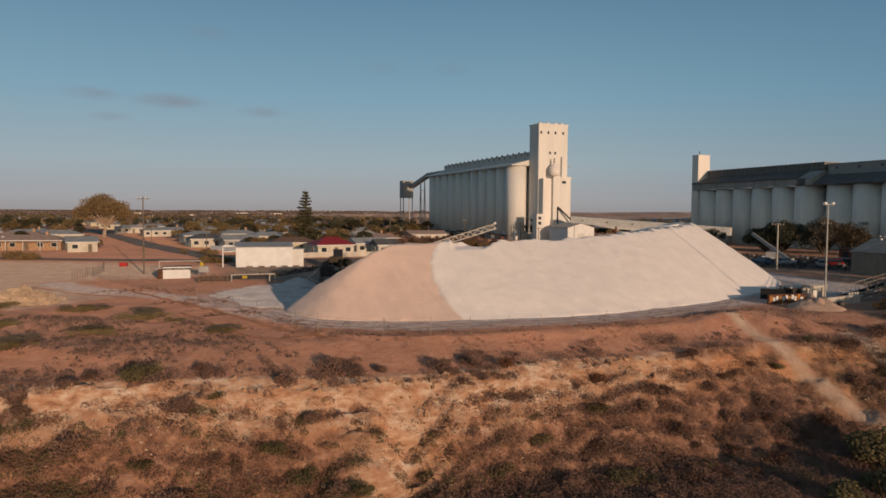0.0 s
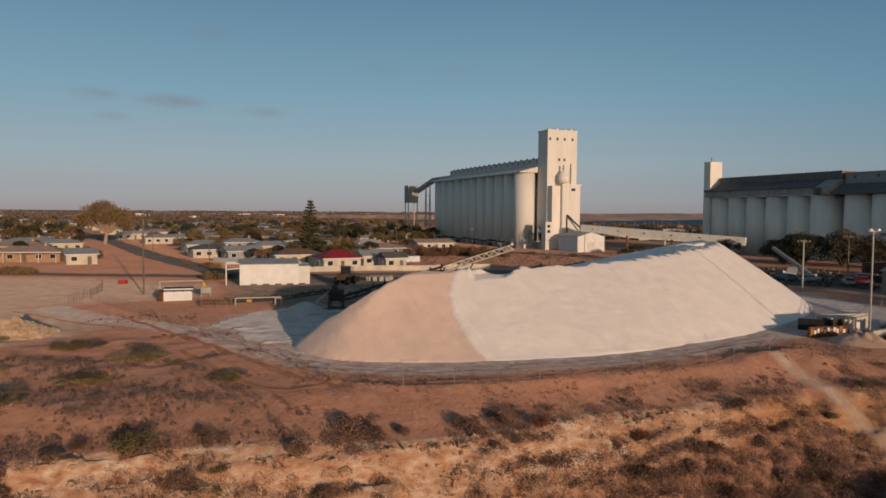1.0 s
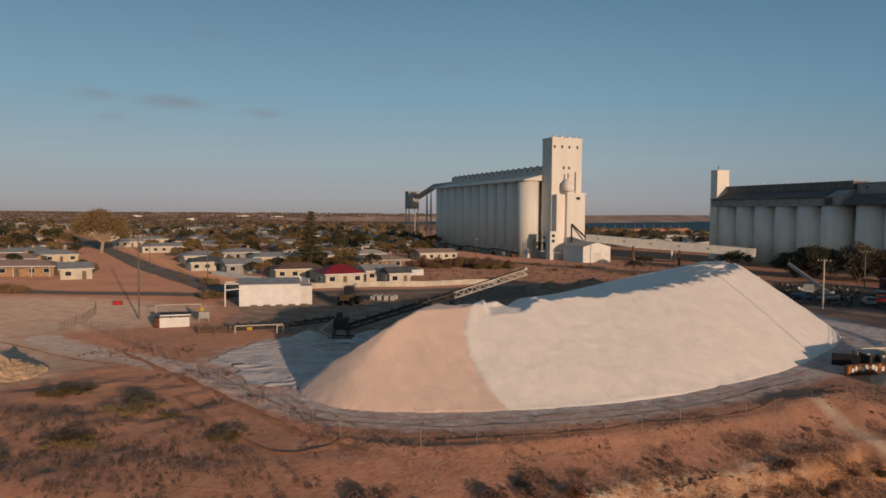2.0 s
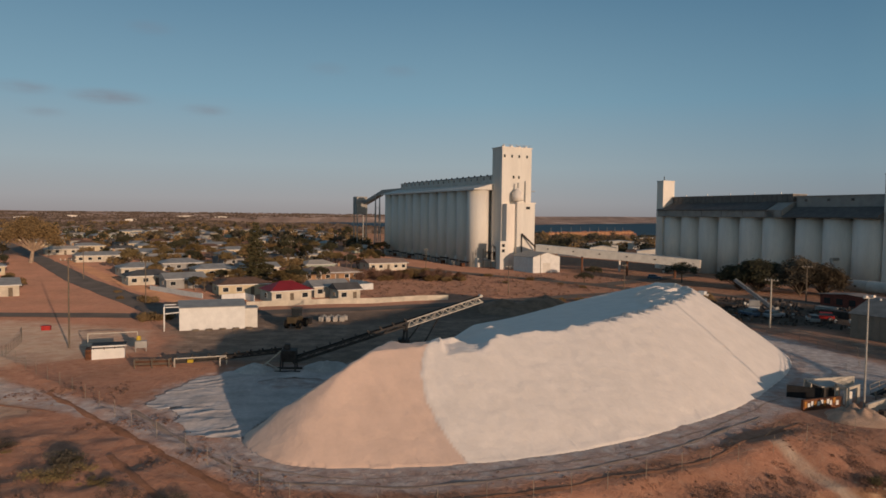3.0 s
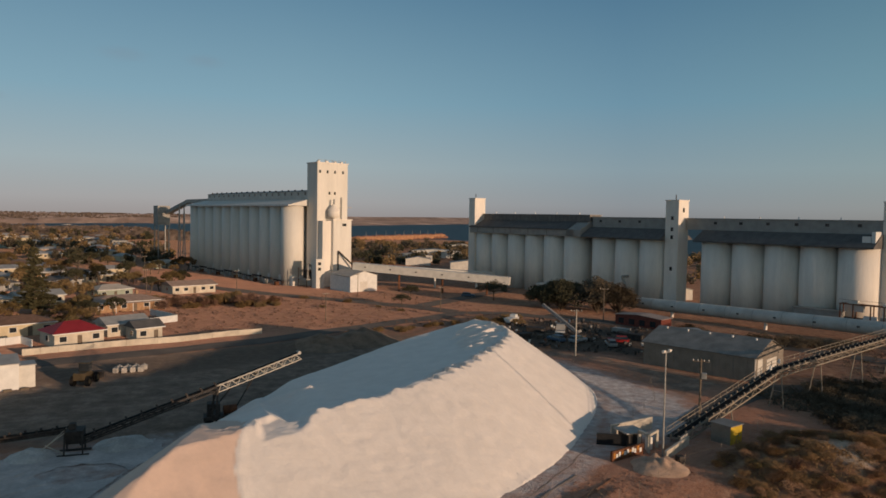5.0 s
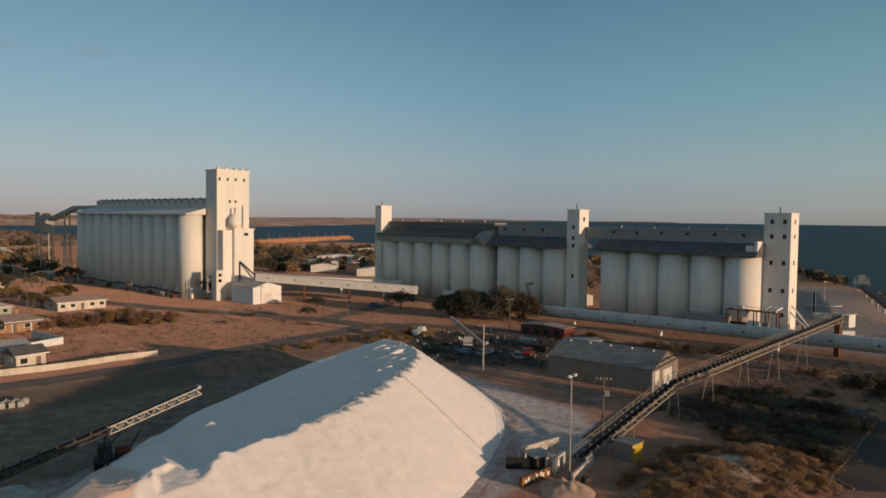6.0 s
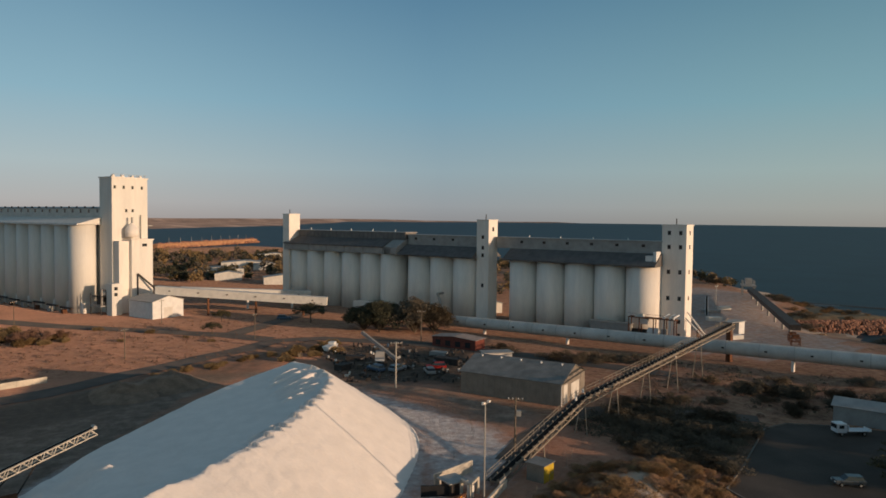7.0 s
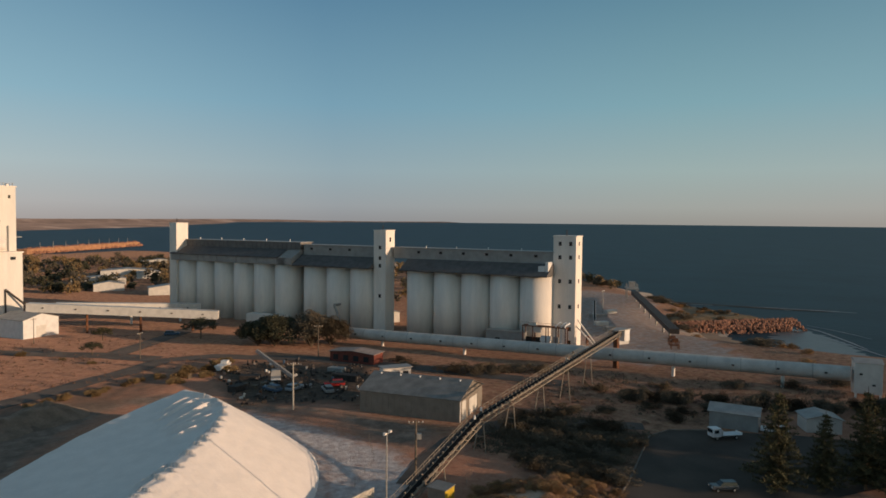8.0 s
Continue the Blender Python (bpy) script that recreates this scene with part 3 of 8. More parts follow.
def pile_z(x, y):
    """Height of the pile: steep lit front, a scraped lip, a gently falling top, a steep lee side."""
    df, db = to_line(TOE, x, y), to_line(LEE, x, y)
    # the lip is ragged along its length only, so the top behind it stays smooth
    s = 0.85 * x + 0.53 * y
    tooth = 0.34 * noise.noise((s / 3.1, 1.0, 0.0)) + 0.22 * noise.noise((s / 1.2, 2.0, 0.0)) + line_at([(4, 0.2), (16, 0.2), (26, 0.5), (44, 0.55)], x) * (0.5 - (s * 0.4 + 1.3 * noise.noise((s / 5, 6.0, 0))) % 1.0)
    crest = line_at(CREST, x) + tooth * step(-4, 2, x)
    fall = line_at([(-8, 0.5), (-2, 0.33), (3, 0.2), (8, 0.115), (20, 0.10), (28, 0.108), (34, 0.13), (42, 0.128)], x)
    ridge = line_at([(0, 16.2), (22, 16.0), (30, 15.0), (43, 13.6)], x)
    back = df - ridge
    top = crest if back < 0 else line_at(CREST, x) + tooth * step(1.0, 0.0, back) - line_at([(6, 0.4), (12, 0.6), (26, 0.6), (34, 0.4)], x) * step(0.0, 1.0, back) * step(2, 6, x) - fall * back
    if back > 0.8:
        top += 0.05 * noise.noise(((x + 0.5 * y) * 0.16, (y - 0.5 * x) * 0.5, 8.0))
        for wx, wy, ln, h, turn in WIND_RIDGES:
            if abs(x - wx) < 6 and abs(y - wy) < 6:
                c, q = math.cos(radians(turn)), math.sin(radians(turn))
                u, v = ((x - wx) * c + (y - wy) * q) / ln, (-(x - wx) * q + (y - wy) * c) / 0.34
                if abs(u) < 1:
                    top += h * 1.1 * (1 - u ** 4) * math.exp(-v * v * (1.0 if v < 0 else 0.35))
    z = min(line_at(FACE, x) * df, top, 0.72 * db + 0.15 * nz(x, y, 2.5, 3.0))
    # a low dumped heap on the top
    z = max(z, min(5.6 - 0.4 * math.hypot(x - 8.9, y - 103.6), z + 1.2))
    # the loader's cut through the lip by the tan end, with a bank left standing behind it
    cut = step(0.9, 1.5, x) * step(5.9, 4.9, x - 0.25 * (y - 84.0))
    if cut > 0 and 80 < y < 93:
        floor = 6.35 + 0.05 * (y - 84)
        bank = 7.25 - 0.9 * max(0.0, x - 2.0 - 0.3 * (y - 86)) - 0.55 * max(0.0, 87.2 - y) - 0.8 * max(0.0, y - 88.5)
        z = min(z, max(floor, bank) if y < 90 else z) * cut + z * (1 - cut)
    z += (0.055 * nz(x, y, 1.9, 4.0) + 0.025 * nz(x, y, 0.7, 5.0)) * (1.0 if back < 0 else 0.3)
    if df < 15.5:
        # rills and slumped grains down the lit face
        z += (0.075 if x > 0 else 0.13) * noise.noise((s * 0.9, df * 0.16, 7.0)) + 0.045 * noise.noise((s * 2.3, df * 0.35, 9.0)) + 0.04 * noise.noise((s * 0.9, df * 1.3, 11.0))
        z -= 0.10 * max(0.0, noise.noise((s * 0.55, df * 0.09, 13.0)) - 0.25)
    return z


def white_side(x, y):
    """Positive on the newer white salt, negative on the older tan salt."""
    seam = line_at([(60, 3.0), (68, 2.3), (72, 0.2), (75, -1.1), (78, -1.4), (81, -0.9), (88, 0.5), (100, -2)], y)
    return x - seam + 0.25 * nz(x, y, 1.5, 2.0)


def build_pile():
    bm = bmesh.new()
    lay = bm.verts.layers.float.new("fresh")
    stp = 0.22
    keep = {}
    for j in range(int(86 / stp)):
        for i in range(int(80 / stp)):
            x, y = -20 + i * stp, 64 + j * stp
            if inside(PILE, x, y):
                w = white_side(x, y)
                z = max(0.03, pile_z(x, y)) + 0.14 * step(-0.05, 0.25, w) * step(0.3, 2.0, pile_z(x, y))
                v = bm.verts.new((x, y, z))
                v[lay] = step(-0.08, 0.08, w)
                keep[i, j] = v
    rim = {}
    for (i, j), v in list(keep.items()):
        for di in (-1, 0, 1):
            for dj in (-1, 0, 1):
                k = (i + di, j + dj)
                if k not in keep and k not in rim:
                    x, y = -20 + k[0] * stp, 64 + k[1] * stp
                    rim[k] = bm.verts.new((x, y, -0.4))
                    rim[k][lay] = step(-0.08, 0.08, white_side(x, y))
    keep.update(rim)
    for (i, j) in list(keep):
        q = [keep.get(k) for k in ((i, j), (i + 1, j), (i + 1, j + 1), (i, j + 1))]
        if all(q):
            bm.faces.new(q)
    m = material("salt", (0.86, 0.775, 0.715), 0.7, scale=0.45, amount=0.07, fine=6, bump=0.35, powder=0.3)
    t, n = m.node_tree, m.node_tree.nodes
    bsdf = n["Principled BSDF"]
    base = bsdf.inputs["Base Color"].links[0].from_socket
    att = n.new("ShaderNodeAttribute")
    att.attribute_name = "fresh"
    tan = n.new("ShaderNodeMix")
    tan.data_type, tan.blend_type = "RGBA", "MULTIPLY"
    tan.inputs["Factor"].default_value = 1.0
    tan.inputs[7].default_value = (0.87, 0.715, 0.635, 1)
    link(t, base, tan.inputs[6])
    mx = n.new("ShaderNodeMix")
    mx.data_type = "RGBA"
    link(t, att.outputs["Fac"], mx.inputs["Factor"])
    link(t, tan.outputs[2], mx.inputs[6])
    link(t, base, mx.inputs[7])
    link(t, mx.outputs[2], bsdf.inputs["Base Color"])
    ob = part("salt_mound", bm, m, smooth=True)
    tagged(ob, "huge white salt stockpile with an older tan end, on dirt", "salt pile")


build_pile()

# ---- grain silos, row one with its work tower ----
def ring_wall(bm, cx, cy, r, z0, z1, seg=40):
    tube(bm, (cx, cy, z0), (cx, cy, z1), r, r, seg)
    return bm


def window_part(parent, x0, x1, z0, z1, y, name="window"):
    """A recessed pane on a wall that faces -y in the parent's frame."""
    return part(name, box(x0, x1, y - 0.03, y + 0.05, z0, z1), M_GLASS, parent)


ROW1 = frame_at(31.8, 273.3, 1.1, (0.375, -0.927)) @ Matrix.Scale(0.957, 4)       # x towards the work tower, y to the back


def build_row_one():
    bank = thing("silo_bank", ROW1, "bank of white cylindrical concrete grain silos with a roof gallery", "grain silo")
    for row in range(2):
        for k in range(11):
            x = -15.4 - 9.3 * k
            part("silo", ring_wall(bmesh.new(), x, 4.65 + row * 9.4, 4.67, -3.0, 31.0), M_CONC, bank, smooth=False).data.shade_smooth()
    part("base_wall", box(-114, -10, 1.6, 17, -3.0, 2.6), M_CONC_GREY, bank, "grey base wall")
    part("roof", prism([(-0.5, 31.0), (9.3, 33.6), (19.2, 31.0), (19.2, 30.7), (-0.5, 30.7)], -113.6, -9.6), M_WHITE_CLAD, bank, "pale low-pitched sheet roof")
    part("gallery", box(-108.3, -10.0, 8.6, 14.6, 32.4, 36.6), M_PALE_CLAD, bank, "pale sheet-clad conveyor gallery")
    part("gallery_roof", prism([(8.2, 36.6), (11.6, 37.3), (15.0, 36.6)], -108.6, -10.0), M_ZINC, bank)
    for k in range(18):
        x = -106.5 + k * 5.5
        part("window", box(x, x + 1.1, 8.54, 8.64, 35.0, 36.3), M_GLASS, bank)
        part("roof_cowl", bevel_box(x + 2.0, x + 2.5, 9.0, 9.6, 36.7, 37.4, 0.06), M_DARK_STEEL, bank)
    part("eave_band", box(-113.8, -9.5, -0.62, -0.5, 30.5, 31.2), M_WHITE, bank, "white eave band")
    for k in range(0, 11, 3):
        x = -15.4 - 9.3 * k
        part("base_door", box(x - 0.8, x + 0.8, 1.5, 1.62, -1.6, 1.2), M_DARK_STEEL, bank)
    for k in range(10):
        x = -20 - 9.3 * k
        part("duct_run", tube(bmesh.new(), (x, -1.2, 0.8 + 0.3 * (k % 3)), (x + 7.5, -1.2, 0.8 + 0.3 * (k % 3)), 0.35, seg=10), M_DARK_STEEL, bank)
        part("duct_leg", box(x + 0.2, x + 0.5, -1.4, -1.0, -3, 1.0), M_STEEL, bank)
        part("fan_unit", bevel_box(x + 2.5, x + 4.0, -2.4, -0.8, -2.0, 0.3 + 0.4 * (k % 2), 0.1), M_GREY_CLAD if k % 2 else M_RUST, bank)
    # the conveyor that comes down at the far end
    part("conveyor_cover", beam(bmesh.new(), (-108, 11.5, 33.6), (-140, 11.5, 33.4), 3.0, 2.0), M_ZINC, bank)
    part("conveyor_cover", beam(bmesh.new(), (-139.6, 11.5, 33.4), (-172, 11.5, 27.0), 3.0, 2.0), M_ZINC, bank)
    part("transfer_house", bevel_box(-178, -171, 5.5, 12.5, 20.0, 31.0), M_GREY_CLAD, bank)
    for x in (-177.5, -171.6):
        for y in (6, 12):
            part("leg", beam(bmesh.new(), (x, y, -3), (x, y, 20), 0.5, 0.5), M_STEEL, bank)
    for x in (-145, -128):
        bm = bmesh.new()
        for y in (8.0, 10.6):
            beam(bm, (x - 2, y, -3), (x, y, 32), 0.4, 0.4)
            beam(bm, (x + 2, y, -3), (x, y, 32), 0.4, 0.4)
        for z in (6, 12, 18, 24):
            w = 2 * (1 - (z + 1) / 33)
            beam(bm, (x - w, 8, z), (x + w, 10.6, z), 0.25, 0.25)
        part("trestle", bm, M_STEEL, bank)


build_row_one()


def build_work_tower():
    tw = thing("work_tower", frame_at(38.5, 279.0, 0, (0.927, 0.375)), "tall white concrete elevator tower beside the silos", "tower")
    part("shaft", box(-0.3, 13.2, 0, 7.4, -1, 46.7), M_CONC, tw)
    part("parapet", box(-0.55, 13.45, -0.25, 7.65, 46.7, 47.1), M_CONC_GREY, tw, "grey roof edge")
    for x in (0.8, 4.1, 7.4, 11.0):
        part("window", box(x - 0.4, x + 0.4, -0.05, 0.08, 43.0, 44.1), M_GLASS, tw)
    for x in (5.0, 7.4):
        part("window", box(x - 0.4, x + 0.4, -0.05, 0.08, 34.9, 36.0), M_GLASS, tw)
    part("window", box(0.7, 1.4, -0.05, 0.08, 15.6, 16.6), M_GLASS, tw)
    for k in range(5):
        part("roof_post", tube(bmesh.new(), (0.5 + k * 3, 0.6, 47), (0.5 + k * 3, 0.6, 48.1), 0.12), M_STEEL, tw)
    part("roof_rail", beam(bmesh.new(), (0, 0.1, 48.0), (13, 0.1, 48.0), 0.07, 0.07), M_STEEL, tw)
    for x in (1.6, 5.2, 9.0, 12.0):
        part("roof_unit", bevel_box(x - 0.5, x + 0.5, 2.0, 3.0, 47.0, 47.9, 0.08), M_CONC_GREY, tw)
    # lower annexe with the round dust hopper on its roof
    part("annexe", box(4.0, 12.1, -4.6, 0.0, -1, 25.2), M_CONC, tw)
    part("annexe_roof", box(3.7, 12.4, -4.9, 0.0, 25.2, 25.6), M_CONC_GREY, tw)
    part("side_shaft", box(0.2, 4.0, -3.2, 0.0, -1, 25.0), M_CONC_GREY, tw)
    part("window", box(8.0, 9.8, -4.66, -4.55, 23.0, 24.0), M_GLASS, tw)
    part("hopper", tube(bmesh.new(), (5.6, -2.4, 26.2), (5.6, -2.4, 29.2), 2.2, seg=24), M_CONC_GREY, tw).data.shade_smooth()
    part("hopper_top", tube(bmesh.new(), (5.6, -2.4, 29.2), (5.6, -2.4, 31.2), 2.25, 0.4, seg=24), M_CONC_GREY, tw)
    part("vent_pipe", tube(bmesh.new(), (5.6, -2.4, 31.0), (5.6, -2.4, 33.2), 0.35), M_STEEL, tw)
    part("vent_pipe", tube(bmesh.new(), (10.2, -0.5, 25.4), (10.2, -0.5, 34.0), 0.18), M_STEEL, tw)
    bm = bmesh.new()
    beam(bm, (13.2, 1, 30.2), (15.4, 1, 30.2), 1.2, 0.25)
    part("outrigger", bm, M_STEEL, tw)
    # the stair leg and platforms at the silo side
    part("stair_shaft", box(-4.4, -0.9, -6.4, -3.2, -1, 10.8), M_CONC, tw)
    for x, z in ((-3.6, 8.6), (-3.6, 6.6)):
        part("window", box(x, x + 1.2, -6.46, -6.36, z, z + 1.1), M_GLASS, tw)
    part("platform", box(-6.4, -0.4, -3.0, 3.5, 3.0, 3.4), M_STEEL, tw)
    part("platform", box(-5.6, -0.4, -2.6, 3.0, 6.2, 6.4), M_DARK_STEEL, tw)
    part("machine_house", bevel_box(-4.9, -2.0, -2.2, 2.0, 3.4, 6.0, 0.1), M_DARK_STEEL, tw, "dark steel machine housing")
    part("duct", tube(bmesh.new(), (-5.0, -1.5, 8.8), (-1.0, -1.5, 6.8), 0.4, seg=12), M_GREY_CLAD, tw)
    part("duct", tube(bmesh.new(), (-5.0, -1.5, 8.8), (-5.0, -1.5, 3.4), 0.35, seg=12), M_GREY_CLAD, tw)
    for px in (-6.2, -0.6):
        for py in (-2.8, 3.2):
            part("platform_post", box(px - 0.12, px + 0.12, py - 0.12, py + 0.12, -1, 7.4), M_DARK_STEEL, tw)
    bm = bmesh.new()
    for pz in (3.9, 4.4, 6.9, 7.4):
        beam(bm, (-6.3, -2.9, pz), (-0.5, -2.9, pz), 0.06, 0.06)
    part("guard_rail", bm, M_STEEL, tw)
    part("pipe", tube(bmesh.new(), (6.0, -5.0, 13.6), (12.0, -7.5, 7.4), 0.32), M_DARK_STEEL, tw)
    part("pipe", tube(bmesh.new(), (6.0, -5.0, 13.6), (6.0, -5.0, 6.0), 0.22), M_DARK_STEEL, tw)


build_work_tower()


def gable_shed(name, m, w, d, eave, ridge, wall, roof, label, group="", over=0.35, along="y"):
    """A shed with its gable towards -y; w wide, d deep."""
    sh = thing(name, m, label, "shed", group)
    bm = bmesh.new()
    r = [[bm.verts.new((x, y, z)) for x, z in ((-w / 2, -0.3), (w / 2, -0.3), (w / 2, eave), (0, ridge), (-w / 2, eave))] for y in (0, d)]
    for k in range(5):
        if k not in (2, 3):
            bm.faces.new((r[0][k], r[0][(k + 1) % 5], r[1][(k + 1) % 5], r[1][k]))
    bm.faces.new(r[0][::-1])
    bm.faces.new(r[1])
    bmesh.ops.recalc_face_normals(bm, faces=bm.faces)
    part("wall", bm, wall, sh)
    for sgn in (-1, 1):
        bm = bmesh.new()
        slope = (ridge - eave) / (w / 2)
        x1 = w / 2 + over
        beam_pts = [(0, ridge + 0.02), (sgn * x1, ridge - slope * x1 + 0.02), (sgn * x1, ridge - slope * x1 + 0.12), (0, ridge + 0.12)]
        rr = [[bm.verts.new((x, y, z)) for x, z in beam_pts] for y in (-over, d + over)]
        for k in range(4):
            bm.faces.new((rr[0][k], rr[0][(k + 1) % 4], rr[1][(k + 1) % 4], rr[1][k]))
        bm.faces.new(rr[0])
        bm.faces.new(rr[1][::-1])
        bmesh.ops.recalc_face_normals(bm, faces=bm.faces)
        part("roof", bm, roof, sh)
    return sh


sh1 = gable_shed("shed", frame_at(51.8, 258.8, 0, (0.927, 0.375)), 11.6, 13.0, 5.7, 7.3, M_WHITE, M_ZINC, "white gabled shed under the gallery end")
part("door", box(-1.6, 1.6, -0.06, 0.0, 0, 3.6), M_WHITE_CLAD, sh1)

# ---- grain silos, row two with its three towers ----
ROW2 = frame_at(103, 284.5, 0, (0.344, -0.939))        # x along the row, y to the back


def build_row_two():
    def bank(name, joints, label):
        b = thing(name, ROW2, label, "grain silo")
        for xa, xb in zip(joints, joints[1:]):
            r = (xb - xa) / 2
            for row in range(2):
                part("silo", ring_wall(bmesh.new(), (xa + xb) / 2, 0.5 + r + row * 9.8, r + 0.05, -1.5, 21.0), M_CONC_GREY, b).data.shade_smooth()
        part("base_wall", box(joints[0], joints[-1], 5.3, 15, -1.6, 3.0), M_CONC_GREY, b)
        return b
    a = bank("silo_bank", [0.2, 9.4, 18.6, 27.9, 37.5, 47.2, 57.2], "bank of grey concrete silos under a dark sheet roof")
    part("fascia", box(-0.6, 54.5, 0.0, 0.5, 21.0, 23.6), M_GREY_CLAD, a, "pale grey panel band")
    for k in range(6):
        part("panel_joint", box(4 + 9.4 * k, 4.15 + 9.4 * k, -0.04, 0.0, 21.1, 23.5), M_DARK_ROOF, a)
    part("roof", prism([(-0.4, 23.6), (5.4, 26.3), (12.2, 26.3), (17.6, 23.6), (17.6, 23.3), (-0.4, 23.3)], -0.9, 51.5), M_DARK_ROOF, a, "dark grey sheet roof")
    part("hip_end", prism([(0.0, 21.0), (0.0, 23.4), (5.4, 26.1), (12.2, 26.1), (17.0, 23.4), (17.0, 21.0)], 51.5, 57.4), M_GREY_CLAD, a, "grey sheet end wall")
    part("clerestory", box(2.0, 57.2, 5.5, 12.0, 26.3, 28.7), M_RIB_CLAD, a, "dark ribbed clerestory gallery")
    part("clerestory_roof", box(1.7, 57.5, 5.2, 12.3, 28.7, 28.9), M_ZINC, a)
    for k in range(27):
        part("rib", box(3.0 + 2.0 * k, 3.12 + 2.0 * k, 5.42, 5.5, 26.35, 28.65), M_DARK_ROOF, a)
    for k in range(5):
        part("roof_vent", tube(bmesh.new(), (6 + 11 * k, 8.6, 28.8), (6 + 11 * k, 8.6, 29.7), 0.16), M_WHITE, a, "white roof vent")
    b = bank("silo_bank", [60.1, 69.8, 79.4, 89.2], "bank of grey concrete silos under a dark sheet roof")
    for za, zb, ya, yb in ((8.6, 8.6, -2.6, 0.6), (8.6, 2.0, -2.6, -2.6), (2.0, -0.8, -2.6, -2.6)):
        part("duct", tube(bmesh.new(), (77.5, ya, za), (77.5 + (3.0 if zb == 2.0 else 0), yb, zb), 0.45, seg=12), M_STEEL, b, "bent steel duct")
    part("loading_annexe", box(40.0, 57.0, -3.4, 0.3, -1.5, 3.4), M_CONC_GREY, a, "low pale annexe wall")
    c = bank("silo_bank", [101.5, 111.2, 120.8, 130.5, 140.2, 149.9], "bank of grey concrete silos, the end one sunlit")
    for bk, xa, xb in ((b, 58, 89.6), (c, 101.0, 150.2)):
        part("roof", prism([(-0.5, 21.3), (5.2, 24.5), (12.5, 24.5), (18.5, 21.3), (18.5, 20.9), (-0.5, 20.9)], xa, xb), M_DARK_ROOF, bk, "dark grey sheet roof")
        part("gallery", box(xa - (0 if bk is b else 6), xb, 6.2, 11.5, 24.5, 27.9), M_GREY_CLAD, bk, "grey sheet-clad conveyor gallery")
        part("gallery_roof", box(xa - (0 if bk is b else 6) - 0.2, xb, 5.9, 11.8, 27.9, 28.15), M_ZINC, bk)
        for k in range(int((xb - xa) / 8)):
            part("window", box(xa + 3 + 8 * k, xa + 4 + 8 * k, 6.14, 6.22, 26.3, 27.1), M_GLASS, bk)
    for k in range(4):
        part("roof_vent", tube(bmesh.new(), (106 + 11 * k, 8.6, 28.1), (106 + 11 * k, 8.6, 28.8), 0.15), M_WHITE, c, "white roof vent")
    part("roof_hatch", box(146.8, 148.8, 1.5, 4.0, 21.4, 24.0), M_WHITE, c, "white roof hatch")
    part("roof_hatch", box(149.0, 149.9, 1.4, 5.5, 21.4, 25.2), M_WHITE, c, "white roof hatch")

    def tower(x0, x1, y0, y1, top, label, wins):
        t = thing("tower", ROW2, label, "tower")
        part("shaft", box(x0, x1, y0, y1, -1.5, top), M_CONC_GREY, t)
        part("parapet", box(x0 - 0.15, x1 + 0.15, y0 - 0.15, y1 + 0.15, top, top + 0.3), M_CONC_GREY, t)
        for x, z in wins:
            part("window", box(x - 0.45, x + 0.45, y0 - 0.05, y0 + 0.06, z - 0.6, z + 0.6), M_GLASS, t)
        part("mast", tube(bmesh.new(), ((x0 + x1) / 2, y0 + 2, top), ((x0 + x1) / 2, y0 + 2, top + 2.0), 0.15), M_DARK_STEEL, t)
        return t
    tower(-2.0, 1.6, 0.6, 6.4, 35.0, "slim white concrete tower at the row's end", [])
    t3 = tower(89.6, 94.2, 2.5, 8.2, 33.5, "slim white concrete tower between silo banks", [(92, 28.0), (92, 24.5), (92, 22.0), (92, 12.0)])
    for z in (30.6,):
        part("window", box(94.15, 94.26, 4.8, 5.8, z - 0.7, z + 0.7), M_GLASS, t3)
    t4 = tower(149.95, 156.8, 6.0, 12.8, 32.7, "white concrete elevator tower with square windows", [(152.0, z) for z in (30.6, 26.6, 19.5, 12.0)] + [(155.2, z) for z in (30.6, 26.6, 19.5, 12.0, 5.5, 1.5)])
    for z in (30.6, 26.6, 19.5, 12.0):
        part("window", box(156.75, 156.86, 8.9, 9.8, z - 0.6, z + 0.6), M_GLASS, t4)


build_row_two()


# ---- conveyor galleries between the silos ----
def gallery(name, p, q, w, h, mat, label, legs=(), leg_mat=None, barrel=False):
    g = thing(name, pose(*p), label, "conveyor")
    p, q = Vector(p), Vector(q)
    if barrel:
        n = max(2, round((q - p).length / 7.5))
        for k in range(n):
            u, v = (q - p) * (k / n), (q - p) * ((k + 0.996) / n)
            part("cover", tube(bmesh.new(), u, v, h / 2, seg=24, cap=False), mat, g).data.shade_smooth()
            part("joint_ring", tube(bmesh.new(), u, u + (v - u) * 0.015, h / 2 + 0.05, seg=24), M_ZINC, g)
    else:
        part("housing", beam(bmesh.new(), (0, 0, 0), q - p, w, h), mat, g)
    n = max(2, int((q - p).length / 9))
    for k in range(n):
        c = (q - p) * ((k + 0.5) / n)
        side = (q - p).cross(Vector((0, 0, 1))).normalized() * (w / 2)
        c2 = c + side + Vector((0, 0, 0.1))
        part("vent", box(-0.25, 0.25, -0.25, 0.25, -0.18, 0.18, Matrix.Translation(c2)), M_DARK_STEEL, g)
    for s in legs:
        c = (q - p) * s
        part("leg", box(c.x - 0.3, c.x + 0.3, c.y - 0.3, c.y + 0.3, -p.z - 1, c.z - h / 2 + 0.05), leg_mat or M_CONC_GREY, g)
    return g


